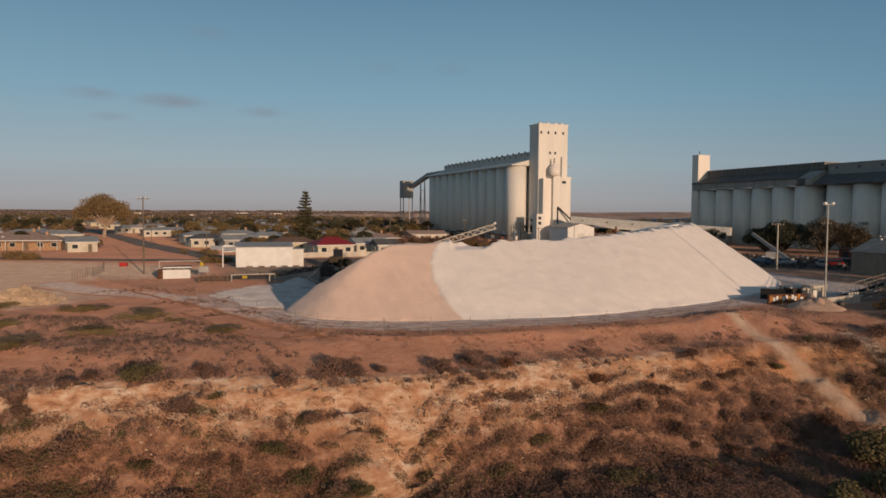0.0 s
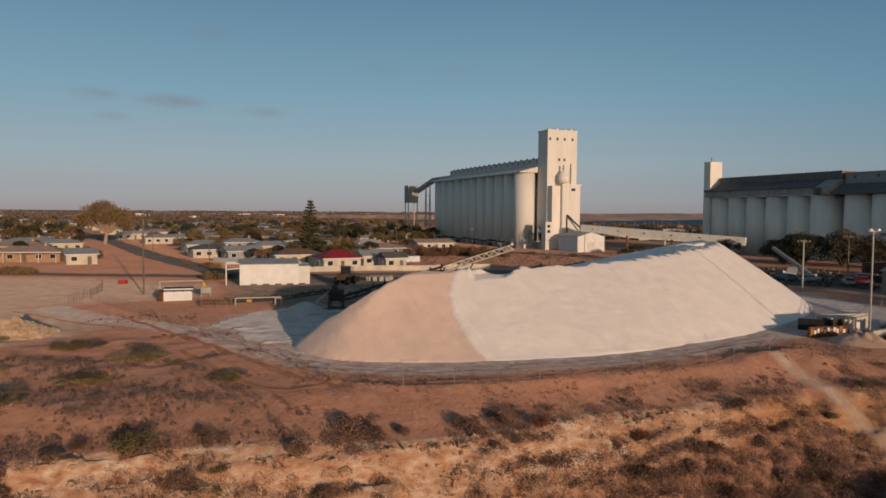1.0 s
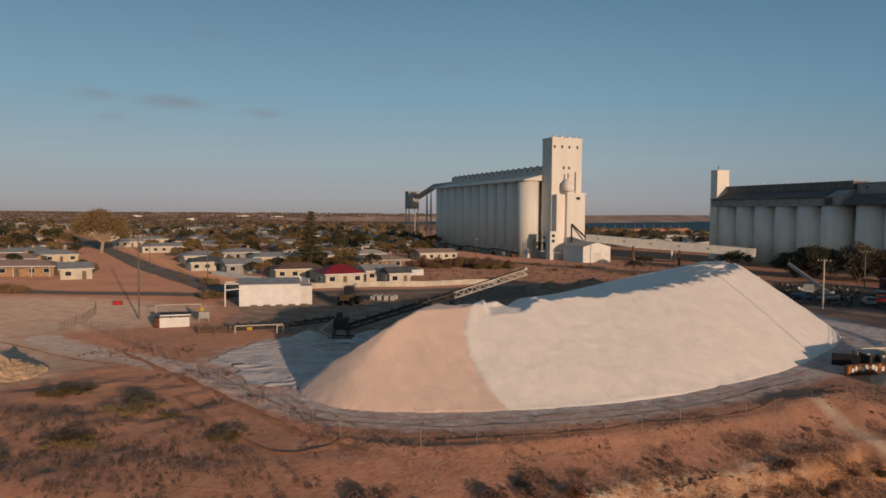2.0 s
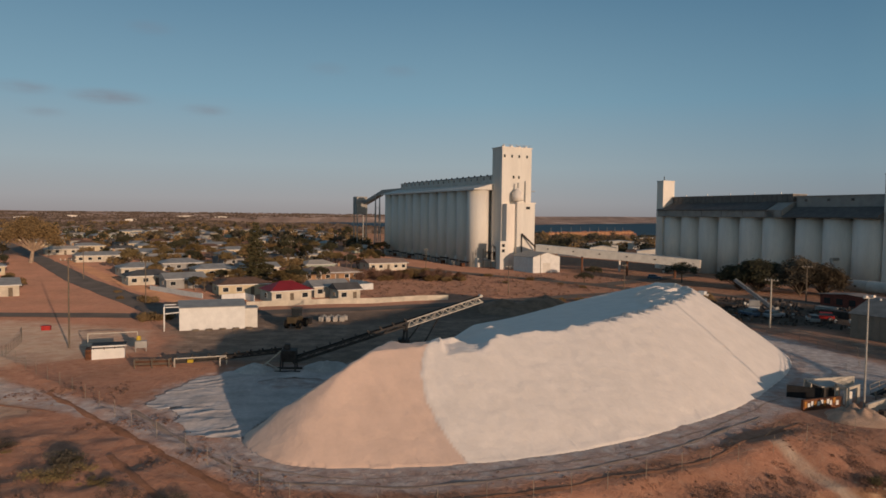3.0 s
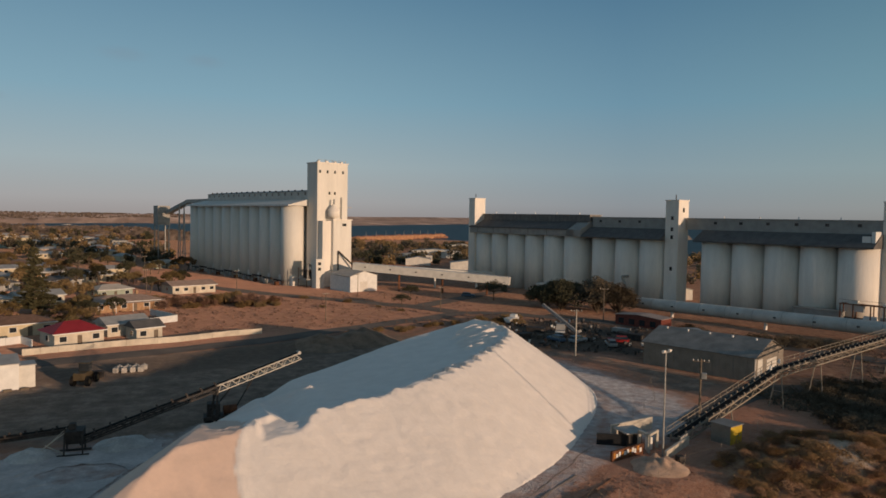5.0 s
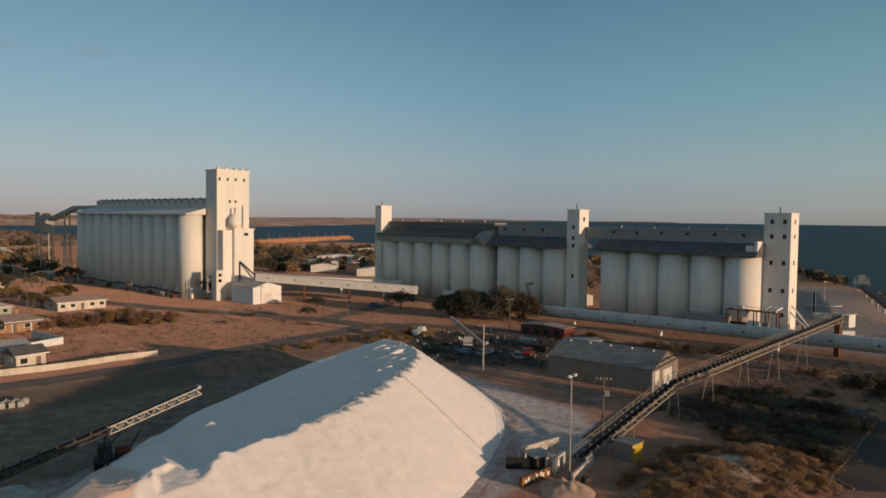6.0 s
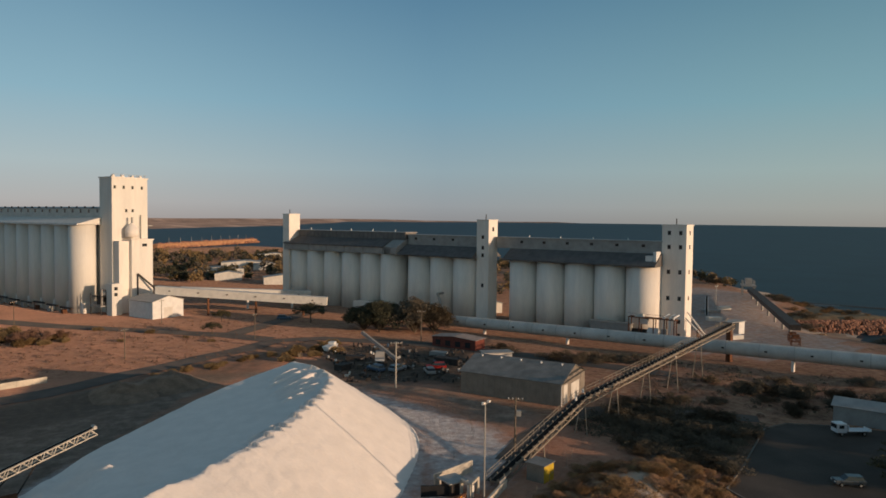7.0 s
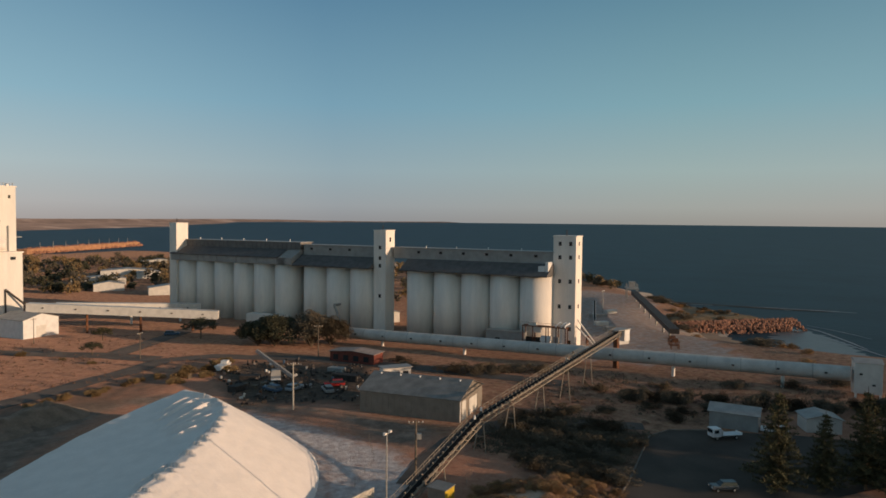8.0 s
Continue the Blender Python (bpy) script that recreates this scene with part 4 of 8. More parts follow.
M_CLAD_DULL = material("dull_cream_sheet", (0.60, 0.565, 0.52), 0.7, scale=0.35, amount=0.22, fine=12, bump=0.08)
gallery("conveyor_gallery", (50.0, 267.0, 8.6), (98.5, 236.0, 5.2), 3.2, 2.7, M_WHITE_CLAD, "cream sheet-clad conveyor gallery on slim legs", (0.3, 0.58, 0.86), M_RUST)
gallery("conveyor_gallery", (60, 275, 7.0), (104, 262, 4.6), 3.0, 3.0, M_WHITE_CLAD, "low cream conveyor gallery behind the first one", (0.2, 0.5, 0.85))
gallery("conveyor_gallery", (117.5, 191.0, 2.9), (163.5, 67.0, 4.5), 3.3, 3.3, M_CLAD_DULL, "long pale rounded shipping conveyor on short legs", (0.1, 0.3, 0.52, 0.72, 0.9), barrel=True)

th = thing("transfer_house", frame_at(163.5, 66.5, 0, (0.37, -0.929)), "pale sheet-clad transfer house at the gallery's end", "transfer house")
part("wall", box(0, 5.2, -3.0, 3.0, 1.0, 7.6), M_WHITE_CLAD, th)
part("roof", prism([(-3.2, 7.6), (0, 8.3), (3.2, 7.6)], -0.2, 5.4), M_ZINC, th)
for lx in (0.3, 4.9):
    for ly in (-2.7, 2.7):
        part("leg", box(lx - 0.2, lx + 0.2, ly - 0.2, ly + 0.2, -1, 1.0), M_CONC_GREY, th)
for lx, lz in ((1.2, 5.2), (3.6, 3.0)):
    part("vent", box(lx - 0.3, lx + 0.3, -3.06, -2.98, lz - 0.2, lz + 0.2), M_DARK_STEEL, th)


def build_loadout():
    """Spouts, ducts and a little kiosk at the foot of the end silo and tower."""
    k = thing("kiosk", ROW2 @ pose(150.5, -1.5, 0), "tiny white gabled kiosk at the silo foot", "kiosk")
    part("wall", box(-1.3, 1.3, -1.0, 1.0, -1, 2.9), M_WHITE, k)
    part("roof", prism([(-1.2, 2.9), (0, 4.2), (1.2, 2.9)], -1.5, 1.5), M_WHITE, k)
    part("door", box(-0.4, 0.4, -1.05, -1.0, 0, 2.0), M_GREY_CLAD, k)
    r = thing("loading_rack", ROW2 @ pose(146, -1.6, 0), "rusty steel loading rack with white bins by the silos", "loading rack")
    for x in (-2.2, 0.8, 4.8, 7.8, 10.5):
        for y in (-1.0, 1.2):
            part("post", box(x - 0.12, x + 0.12, y - 0.12, y + 0.12, -1, 7.0), M_RUST, r)
    part("deck", box(-2.4, 10.8, -1.3, 1.4, 6.8, 7.0), M_RUST, r, "rusty steel deck")
    part("bin", prism([(-0.9, 0), (0.9, 0), (0.3, -1.8), (-0.3, -1.8)], -0.2, 2.8, ), M_WHITE, r).location = (0.2, 0.2, 6.8)
    part("bin", bevel_box(-0.6, 1.8, -0.8, 0.8, 7.0, 7.9, 0.06), M_WHITE_CLAD, r)
    for x, z in ((7.6, 1.0), (9.2, 1.6), (10.2, 2.8)):
        part("duct", tube(bmesh.new(), (x, -0.6, z), (x, -0.6, 7.6), 0.28, seg=10), M_WHITE, r, "white steel duct")
        part("elbow", tube(bmesh.new(), (x, -0.6, 7.5), (x + 0.9, 1.2, 8.2), 0.28, seg=10), M_WHITE, r)
    part("fan_box", bevel_box(7.0, 8.4, -1.1, 0.1, 2.6, 4.2, 0.08), M_GREY_CLAD, r)
    part("wall_panel", box(-2.3, 4.7, 1.25, 1.4, -1, 3.4), M_DARK_STEEL, r)
    part("rail", beam(bmesh.new(), (-2.4, -1.3, 8.0), (10.8, -1.3, 8.0), 0.06, 0.06), M_RUST, r)
    w = thing("low_annexe", ROW2 @ pose(133, -1.2, 0), "low grey annexe along the silo feet", "annexe")
    part("wall", box(-1, 11, -0.8, 1.4, -1, 4.6), M_GREY_CLAD, w)
    part("roof", box(-1.2, 11.2, -1.1, 1.5, 4.6, 4.75), M_ZINC, w)
    part("door", box(2, 3.4, -0.86, -0.8, 0, 2.6), M_DARK_STEEL, w)
    c = thing("grain_chute", ROW2 @ pose(157, 5, 0), "pair of sloping white grain chutes off the tower", "chute")
    for s in (0, 1.6):
        part("pipe", tube(bmesh.new(), (-0.2, 2 + s, 6.6 + s), (6.8, 0.5 + s, 0.4), 0.22, seg=10), M_CONC_GREY, c)
    part("trestle", box(3.2, 3.5, 1.0, 3.4, -1, 3.6), M_RUST, c)


build_loadout()

# ---- the yard: conveyors, sheds, poles, machines ----
M_TAN_STEEL = material("dusty_tan_steel", (0.34, 0.285, 0.225), 0.75, scale=1.2, amount=0.35, fine=6, bump=0.08)


def conveyor(name, pts, width, depth, label, truss, belt, rail=True, idlers=True):
    """A belt conveyor on an open truss along a line of points."""
    c = thing(name, pose(*pts[0]), label, "conveyor")
    o = Vector(pts[0])
    for a, b in zip(pts, pts[1:]):
        p, q = Vector(a) - o, Vector(b) - o
        d = (q - p).normalized()
        side = d.cross(Vector((0, 0, 1))).normalized() * (width / 2)
        up = side.normalized().cross(d)
        n = max(2, int((q - p).length / 1.6))
        bm = bmesh.new()
        for s in (-1, 1):
            beam(bm, p + side * s, q + side * s, 0.13, 0.18)
            beam(bm, p + side * s - up * depth, q + side * s - up * depth, 0.13, 0.16)
            for k in range(n):
                u, v = p + (q - p) * (k / n), p + (q - p) * ((k + 1) / n)
                if k % 2:
                    u, v = v, u
                beam(bm, u + side * s, v + side * s - up * depth, 0.09, 0.09)
                beam(bm, u + side * s, u + side * s - up * depth, 0.08, 0.08)
        for k in range(n + 1):
            u = p + (q - p) * (k / n)
            beam(bm, u - side - up * depth, u + side - up * depth, 0.08, 0.08)
        part("truss", bm, truss, c)
        part("belt", beam(bmesh.new(), p + up * 0.16, q + up * 0.16, width * 0.72, 0.05), belt, c, "black rubber belt")
        if idlers:
            for k in range(n + 1):
                u = p + (q - p) * (k / n)
                bm = bmesh.new()
                beam(bm, u - side, u + side, 0.1, 0.1)
                for s in (-1, 1):
                    beam(bm, u + side * s, u + side * s + up * 0.42, 0.16, 0.2)
                part("idler_frame", bm, truss, c)
        if rail:
            bm = bmesh.new()
            w = side * -1.75
            part("walkway", beam(bmesh.new(), p + w - up * 0.1, q + w - up * 0.1, 0.7, 0.06), M_DARK_STEEL, c, "dark steel grating walkway")
            for h in (0.55, 1.05):
                tube(bm, p + w * 1.2 + up * h, q + w * 1.2 + up * h, 0.04, seg=6)
            for k in range(n + 1):
                u = p + (q - p) * (k / n) + w * 1.2
                tube(bm, u, u + up * 1.05, 0.035, seg=6)
            part("handrail", bm, M_TAN_STEEL, c, "tan tube handrail")
    return c


# the inclined belt that feeds the shipping gallery
feed = conveyor("inclined_conveyor", [(50.5, 86.2, 0.6), (76, 95.5, 5.6), (150, 116.5, 9.0)], 1.05, 0.9, "long inclined belt conveyor with tan truss and walkway", M_TAN_STEEL, M_BELT)
FEED0 = Vector((50.5, 86.2, 0.6))


def leg_pair(parent, origin, top, spread, lean, z0=-0.9):
    """Two splayed legs and a cross tie below a conveyor."""
    t = Vector(top) - origin
    for s in (-1, 1):
        foot = Vector((top[0] - lean[0] + spread[0] * s, top[1] - lean[1] + spread[1] * s, z0)) - origin
        part("leg", tube(bmesh.new(), t + Vector((spread[0] * s * 0.35, spread[1] * s * 0.35, -1.0)), foot, 0.085, seg=8), M_TAN_STEEL, parent)
    mid = t * 0.5 + (Vector((top[0], top[1], z0)) - origin) * 0.5
    part("cross_tie", beam(bmesh.new(), mid - Vector((*spread, 0)) * 0.6, mid + Vector((*spread, 0)) * 0.6, 0.07, 0.07), M_TAN_STEEL, parent)


for k, at in enumerate(((62.5, 90.6, 3.0), (76, 95.5, 5.6), (87, 98.6, 6.1), (100, 102.3, 6.7), (113, 106.0, 7.3), (127, 110.0, 7.9))):
    leg_pair(feed, FEED0, at, (-0.35, 1.15), (0.6, 0.25))
part("head_house", bevel_box(99.8, 102.2, 28.9, 31.6, 6.0, 8.9, 0.06), M_WHITE, feed, "white sheet-clad head house")
part("head_roof", box(96.6, 102.4, 28.6, 31.8, 9.0, 9.15), M_ZINC, feed, "flat zinc roof over the head pulley")
for x, y in ((96.8, 28.8), (96.8, 31.6)):
    part("head_post", box(x - 0.08, x + 0.08, y - 0.08, y + 0.08, 6.2, 9.0), M_TAN_STEEL, feed)
part("head_tower", box(97.2, 98.2, 29.4, 30.6, -1.4, 7.2), M_RUST, feed, "rusty support tower")
part("walkway_lamp", tube(bmesh.new(), (25.9, 9.7, 5.8), (25.9, 9.7, 6.4), 0.2, 0.12, 8), M_WHITE, feed)
part("walkway_lamp", tube(bmesh.new(), (23.2, 8.6, 5.2), (23.2, 8.6, 5.8), 0.2, 0.12, 8), M_WHITE, feed)

# the stacker and the ground belt that built the pile
gb = conveyor("ground_conveyor", [(-32.1, 105.2, 0.9), (-26.1, 106.6, 1.1), (-17.6, 103.3, 2.7)], 0.8, 0.35, "low dark belt conveyor on the ground with cream frame", M_DARK_STEEL, M_BELT, rail=False)
bm = bmesh.new()
for a, b in (((0, -0.5, 0.25), (6.3, 0.9, 0.35)), ((0, -0.5, 0.25), (0, -0.5, -0.9)), ((6.3, 0.9, 0.35), (6.3, 0.9, -1.0)), ((5.7, -0.2, 0.3), (5.7, -0.2, -1.0)), ((5.7, -0.2, 0.3), (6.3, 0.9, 0.3))):
    beam(bm, a, b, 0.14, 0.14)
part("side_frame", bm, M_PALE_STEEL, gb, "cream painted frame")
part("guard", bevel_box(1.6, 2.3, -0.5, -0.1, -0.3, 0.1), M_YELLOW, gb, "yellow guard")
rk = thing("timber_rack", pose(-37.2, 104.8, ground_z(-37.2, 104.8), 0, 0, 6), "old timber and pipe rack beside the belt", "rack")
for k in range(6):
    part("rail", beam(bmesh.new(), (0, -0.6 + 0.25 * k, 0.35 + 0.22 * (k % 3)), (4.6, -0.5 + 0.25 * k, 0.3 + 0.25 * (k % 3)), 0.1, 0.1), M_WOOD if k % 2 else M_RUST, rk)
for x in (0.2, 2.3, 4.4):
    part("post", beam(bmesh.new(), (x, -0.7, -0.1), (x, -0.7, 1.3), 0.12, 0.12), M_WOOD, rk)
    part("post", beam(bmesh.new(), (x, 0.8, -0.1), (x, 0.8, 1.1), 0.12, 0.12), M_WOOD, rk)
stk = conveyor("stacker_conveyor", [(-16.8, 102.5, 1.6), (-2.2, 105.4, 5.9)], 0.8, 0.55, "mobile stacking conveyor, truss raised over the pile", M_DARK_STEEL, M_BELT, rail=False)
STK0 = Vector((-16.8, 102.5, 1.6))


def lattice_boom(parent, p, q, w, h, bays):
    """The open upper boom: four chords laced with single diagonals on every side."""
    p, q = Vector(p) - STK0, Vector(q) - STK0
    d = (q - p).normalized()
    side = d.cross(Vector((0, 0, 1))).normalized() * (w / 2)
    up = side.normalized().cross(d) * h
    for sd in (-1, 1):
        for u in (0, -1):
            part("chord", beam(bmesh.new(), p + side * sd + up * u, q + side * sd + up * u, 0.10, 0.12), M_PALE_STEEL, parent)
    for k in range(bays):
        a, b = p + (q - p) * (k / bays), p + (q - p) * ((k + 1) / bays)
        m = (a + b) / 2
        for sd in (-1, 1):
            part("lacing", beam(bmesh.new(), a + side * sd - up, m + side * sd, 0.07, 0.07), M_PALE_STEEL, parent)
            part("lacing", beam(bmesh.new(), m + side * sd, b + side * sd - up, 0.07, 0.07), M_PALE_STEEL, parent)
        part("lacing", beam(bmesh.new(), a - side, b + side, 0.06, 0.06), M_PALE_STEEL, parent)
        part("cross_tie", beam(bmesh.new(), a - side - up, a + side - up, 0.06, 0.06), M_PALE_STEEL, parent)
    part("boom_belt", beam(bmesh.new(), p + up * 0.12, q + up * 0.12, w * 0.55, 0.04), M_BELT, parent, "black rubber belt")
    part("head_pulley", tube(bmesh.new(), q - side + up * 0.05, q + side + up * 0.05, 0.22, seg=14), M_STEEL, parent)


lattice_boom(stk, (-2.2, 105.4, 6.0), (8.0, 107.1, 9.2), 0.85, 0.8, 9)
# the wheeled carriage under the boom, dark and rusty
part("carriage_frame", bevel_box(13.2, 17.4, 5.0, 7.2, -0.6, -0.1, 0.06), M_DARK_STEEL, stk)
part("engine_box", bevel_box(13.6, 15.2, 5.2, 6.9, -0.1, 1.5, 0.12), M_DARK_STEEL, stk)
part("fuel_tank", tube(bmesh.new(), (15.6, 6.0, 0.5), (17.2, 6.2, 0.5), 0.55, seg=16), M_RUST, stk, "rusty fuel tank")
for x in (13.8, 16.8):
    for y in (4.9, 7.3):
        part("wheel", tube(bmesh.new(), (x, y - 0.15, -1.0), (x, y + 0.15, -1.0), 0.55, seg=16), M_BELT, stk)
for a, b in (((13.6, 5.4, 0.0), (15.0, 3.2, 4.2)), ((16.8, 6.4, 0.0), (19.4, 3.9, 5.4)), ((15.2, 6.8, 1.4), (17.2, 3.6, 4.8))):
    part("prop", beam(bmesh.new(), a, b, 0.14, 0.14), M_DARK_STEEL, stk)
for dx, dy in ((14.4, 3.6), (14.8, 2.3)):
    part("leg", beam(bmesh.new(), (dx, dy, 4.2), (dx - 0.2, dy, -1.7), 0.22, 0.22), M_DARK_STEEL, stk)
    part("wheel", tube(bmesh.new(), (dx - 0.5, dy - 0.15, -1.15), (dx - 0.5, dy + 0.15, -1.15), 0.45, seg=14), M_BELT, stk)
part("axle", beam(bmesh.new(), (14.4, 1.8, 1.0), (14.5, 4.2, 1.0), 0.2, 0.2), M_DARK_STEEL, stk)
part("feed_hopper", prism([(-1.1, 1.2), (1.1, 1.2), (0.4, -0.4), (-0.4, -0.4)], -1.2, 0.6), M_DARK_STEEL, stk, "dark steel feed hopper")
part("motor", bevel_box(-0.9, -0.2, -0.35, 0.35, 1.2, 1.9, 0.1), M_DARK_STEEL, stk)
for sx in (-1.2, 0.5):
    for sy in (-0.9, 0.9):
        part("hopper_leg", beam(bmesh.new(), (sx, sy, 1.0), (sx * 1.1, sy * 1.1, -1.6), 0.14, 0.14), M_DARK_STEEL, stk)
part("base_beam", beam(bmesh.new(), (-2.0, -1.0, -1.45), (1.2, -1.0, -1.45), 0.2, 0.2), M_DARK_STEEL, stk)
part("base_beam", beam(bmesh.new(), (-2.0, 1.0, -1.45), (1.2, 1.0, -1.45), 0.2, 0.2), M_DARK_STEEL, stk)
bm = bmesh.new()
for a, b in (((-1.2, -0.9, 1.1), (-4.4, 0.2, -1.5)), ((-1.2, 0.6, 1.2), (-4.0, 1.2, -1.5)), ((-4.4, 0.2, -1.5), (-0.4, -0.6, -1.5)), ((-3.4, 0.6, -0.6), (-1.2, -0.6, -1.4))):
    beam(bm, a, b, 0.1, 0.1)
part("brace", bm, M_PALE_STEEL, stk)


def pole(name, x, y, h, label, r=0.16, lamps=False, arms=1, box_on=False, mat=None, turn=0.0):
    z = ground_z(x, y)
    p = thing(name, pose(x, y, z, 0, 0, turn), label, "pole")
    part("post", tube(bmesh.new(), (0, 0, -0.3), (0, 0, h), r, r * 0.7, 10), mat or M_WOOD, p)
    if lamps:
        part("crossbar", beam(bmesh.new(), (-0.8, 0, h - 0.1), (0.8, 0, h - 0.1), 0.1, 0.1), M_STEEL, p)
        for s in (-0.6, 0.6):
            part("floodlight", bevel_box(s - 0.19, s + 0.19, -0.26, 0.06, h - 0.06, h + 0.2, 0.04), M_CONC_GREY, p, "small pale floodlight")
    else:
        for k in range(arms):
            part("crossarm", beam(bmesh.new(), (-1.1, 0, h - 0.35 - 0.8 * k), (1.1, 0, h - 0.35 - 0.8 * k), 0.1, 0.12), M_WOOD, p)
            for s in (-1.0, -0.4, 0.4, 1.0):
                part("insulator", tube(bmesh.new(), (s, 0, h - 0.28 - 0.8 * k), (s, 0, h - 0.05 - 0.8 * k), 0.06, 0.04, 6), M_CONC_GREY, p)
    if box_on:
        part("transformer", bevel_box(0.1, 0.8, -0.35, 0.35, h - 2.7, h - 1.9), M_STEEL, p, "grey transformer")
    return p


pole("light_pole", 46.0, 82.6, 12.2, "tall galvanised light pole with two floodlights", 0.11, lamps=True, mat=M_STEEL, turn=20)
pole("power_pole", 66.3, 136.6, 9.2, "pale weathered power pole with a crossarm beside the yard", 0.17, mat=M_PALE_STEEL, turn=-30)
pole("power_pole", 61.0, 94.4, 8.0, "timber power pole carrying a grey transformer", 0.17, box_on=True, turn=-40)
pole("power_pole", -51.2, 118.0, 13.2, "tall thin dark timber pole beside a hut", 0.13, arms=1, turn=10)
pole("power_pole", 97.0, 174.5, 9.0, "timber power pole by dark trees", 0.16, turn=-30)
for x, y, h in ((-57.5, 168, 9.5), (27, 195, 7.0), (47, 247, 7.5), (8, 255, 8.5), (-20, 262, 8.5), (62, 205, 7), (-95, 225, 9.5), (-150, 320, 9.5), (-62, 250, 9), (-45, 300, 9), (-110, 410, 9), (-25, 330, 9)):
    pole("power_pole", x, y, h, "weathered timber power pole in the town", 0.12, arms=1, turn=35)

# ---- the long white store, the hut and the loading bins ----
def build_store():
    st = thing("store_shed", frame_at(-39.8, 132.6, 0, (10.2, 3.1)), "long white sheet-metal store with a lean-to frame", "shed")
    part("wall", box(0, 10.7, 0, 4.2, -0.2, 3.9), M_WHITE, st)
    part("roof", prism([(-0.25, 3.9), (-0.25, 4.0), (4.5, 4.75), (4.5, 4.6)], -0.2, 10.9), M_ZINC, st, "pale zinc roof")
    part("annexe_wall", box(10.72, 12.9, 0.8, 4.0, -0.2, 3.4), M_WHITE_CLAD, st)
    part("annexe_roof", box(10.7, 13.1, 0.6, 4.2, 3.4, 3.52), M_ZINC, st)
    bm = bmesh.new()
    for a, b in (((-2.4, 0.3, 0), (-2.4, 0.3, 4.1)), ((-2.4, 3.8, 0), (-2.4, 3.8, 4.1)), ((-2.4, 0.3, 4.1), (0, 0.3, 4.1)), ((-2.4, 0.3, 3.0), (0, 0.3, 3.2)), ((-2.4, 0.3, 4.1), (-2.4, 3.8, 4.1)), ((-2.4, 3.8, 4.1), (0, 3.8, 4.1))):
        beam(bm, a, b, 0.16, 0.16)
    part("lean_to_frame", bm, M_WHITE, st)
    for k in range(5):
        part("pallet", bevel_box(2 + k * 2.2, 3.1 + k * 2.2, -0.9, -0.2, -0.05, 0.3, 0.04), M_WOOD, st)


build_store()


def build_hut():
    h = thing("site_hut", frame_at(-44.6, 109.7, 0.05, (4.0, 1.35)), "small white site hut with a rust-red end and flat roof", "hut")
    part("wall", box(0.02, 4.1, 0, 2.3, -0.1, 1.35), M_WHITE, h)
    part("end_wall", box(-0.75, 0.02, 0.05, 2.3, -0.1, 1.3), M_RUST, h, "rust-red end wall")
    part("roof", box(0.0, 4.3, -0.45, 2.5, 1.72, 1.82), M_DARK_STEEL, h)
    part("roof_edge", box(0.1, 4.3, -0.51, -0.45, 1.66, 1.84), M_WHITE, h)
    for x in (0.2, 1.5, 2.8, 4.0):
        part("post", box(x, x + 0.1, -0.1, 0.0, 1.3, 1.74), M_RUST, h)
    part("crate", bevel_box(1.6, 2.6, 3.0, 3.9, -0.1, 0.6), M_WOOD, h)
    part("beam_rack", beam(bmesh.new(), (-1, 8, 2.2), (5.6, 8, 2.2), 0.12, 0.12), M_PALE_STEEL, h)
    for x in (-1, 5.6):
        part("rack_post", beam(bmesh.new(), (x, 8, -0.1), (x, 8, 2.2), 0.12, 0.12), M_PALE_STEEL, h)


build_hut()
hb = thing("switch_box", pose(-40.0, 115.2, 0, 0, 0, 15), "grey switch box with a yellow lamp on legs", "box")
part("cabinet", bevel_box(-0.8, 0.8, -0.4, 0.4, 0.6, 1.6), M_ZINC, hb)
part("beacon", tube(bmesh.new(), (-0.3, 0, 1.7), (-0.3, 0, 2.3), 0.35, 0.25, 12), M_YELLOW, hb, "yellow beacon")
for sx in (-0.7, 0.7):
    part("leg", box(sx - 0.05, sx + 0.05, -0.3, -0.2, -0.1, 0.6), M_STEEL, hb)
rb = thing("skip_bin", pose(-62, 133.8, ground_z(-62, 133.8), 0, 0, 10) @ Matrix.Scale(0.75, 4), "small red steel skip bin on bare dirt", "bin")
part("tub", bevel_box(-0.9, 0.9, -0.6, 0.6, -0.05, 1.0, 0.08), M_RED, rb)
part("rim", box(-0.98, 0.98, -0.68, -0.58, 0.95, 1.06), M_RED, rb)


def slab(parent, name, p, q, h, t, mat, label="", z0=-0.3):
    a, b = Vector((*p, 0)), Vector((*q, 0))
    mid_h = (h + z0) / 2
    part(name, beam(bmesh.new(), a + Vector((0, 0, mid_h)), b + Vector((0, 0, mid_h)), t, h - z0), mat, parent, label)


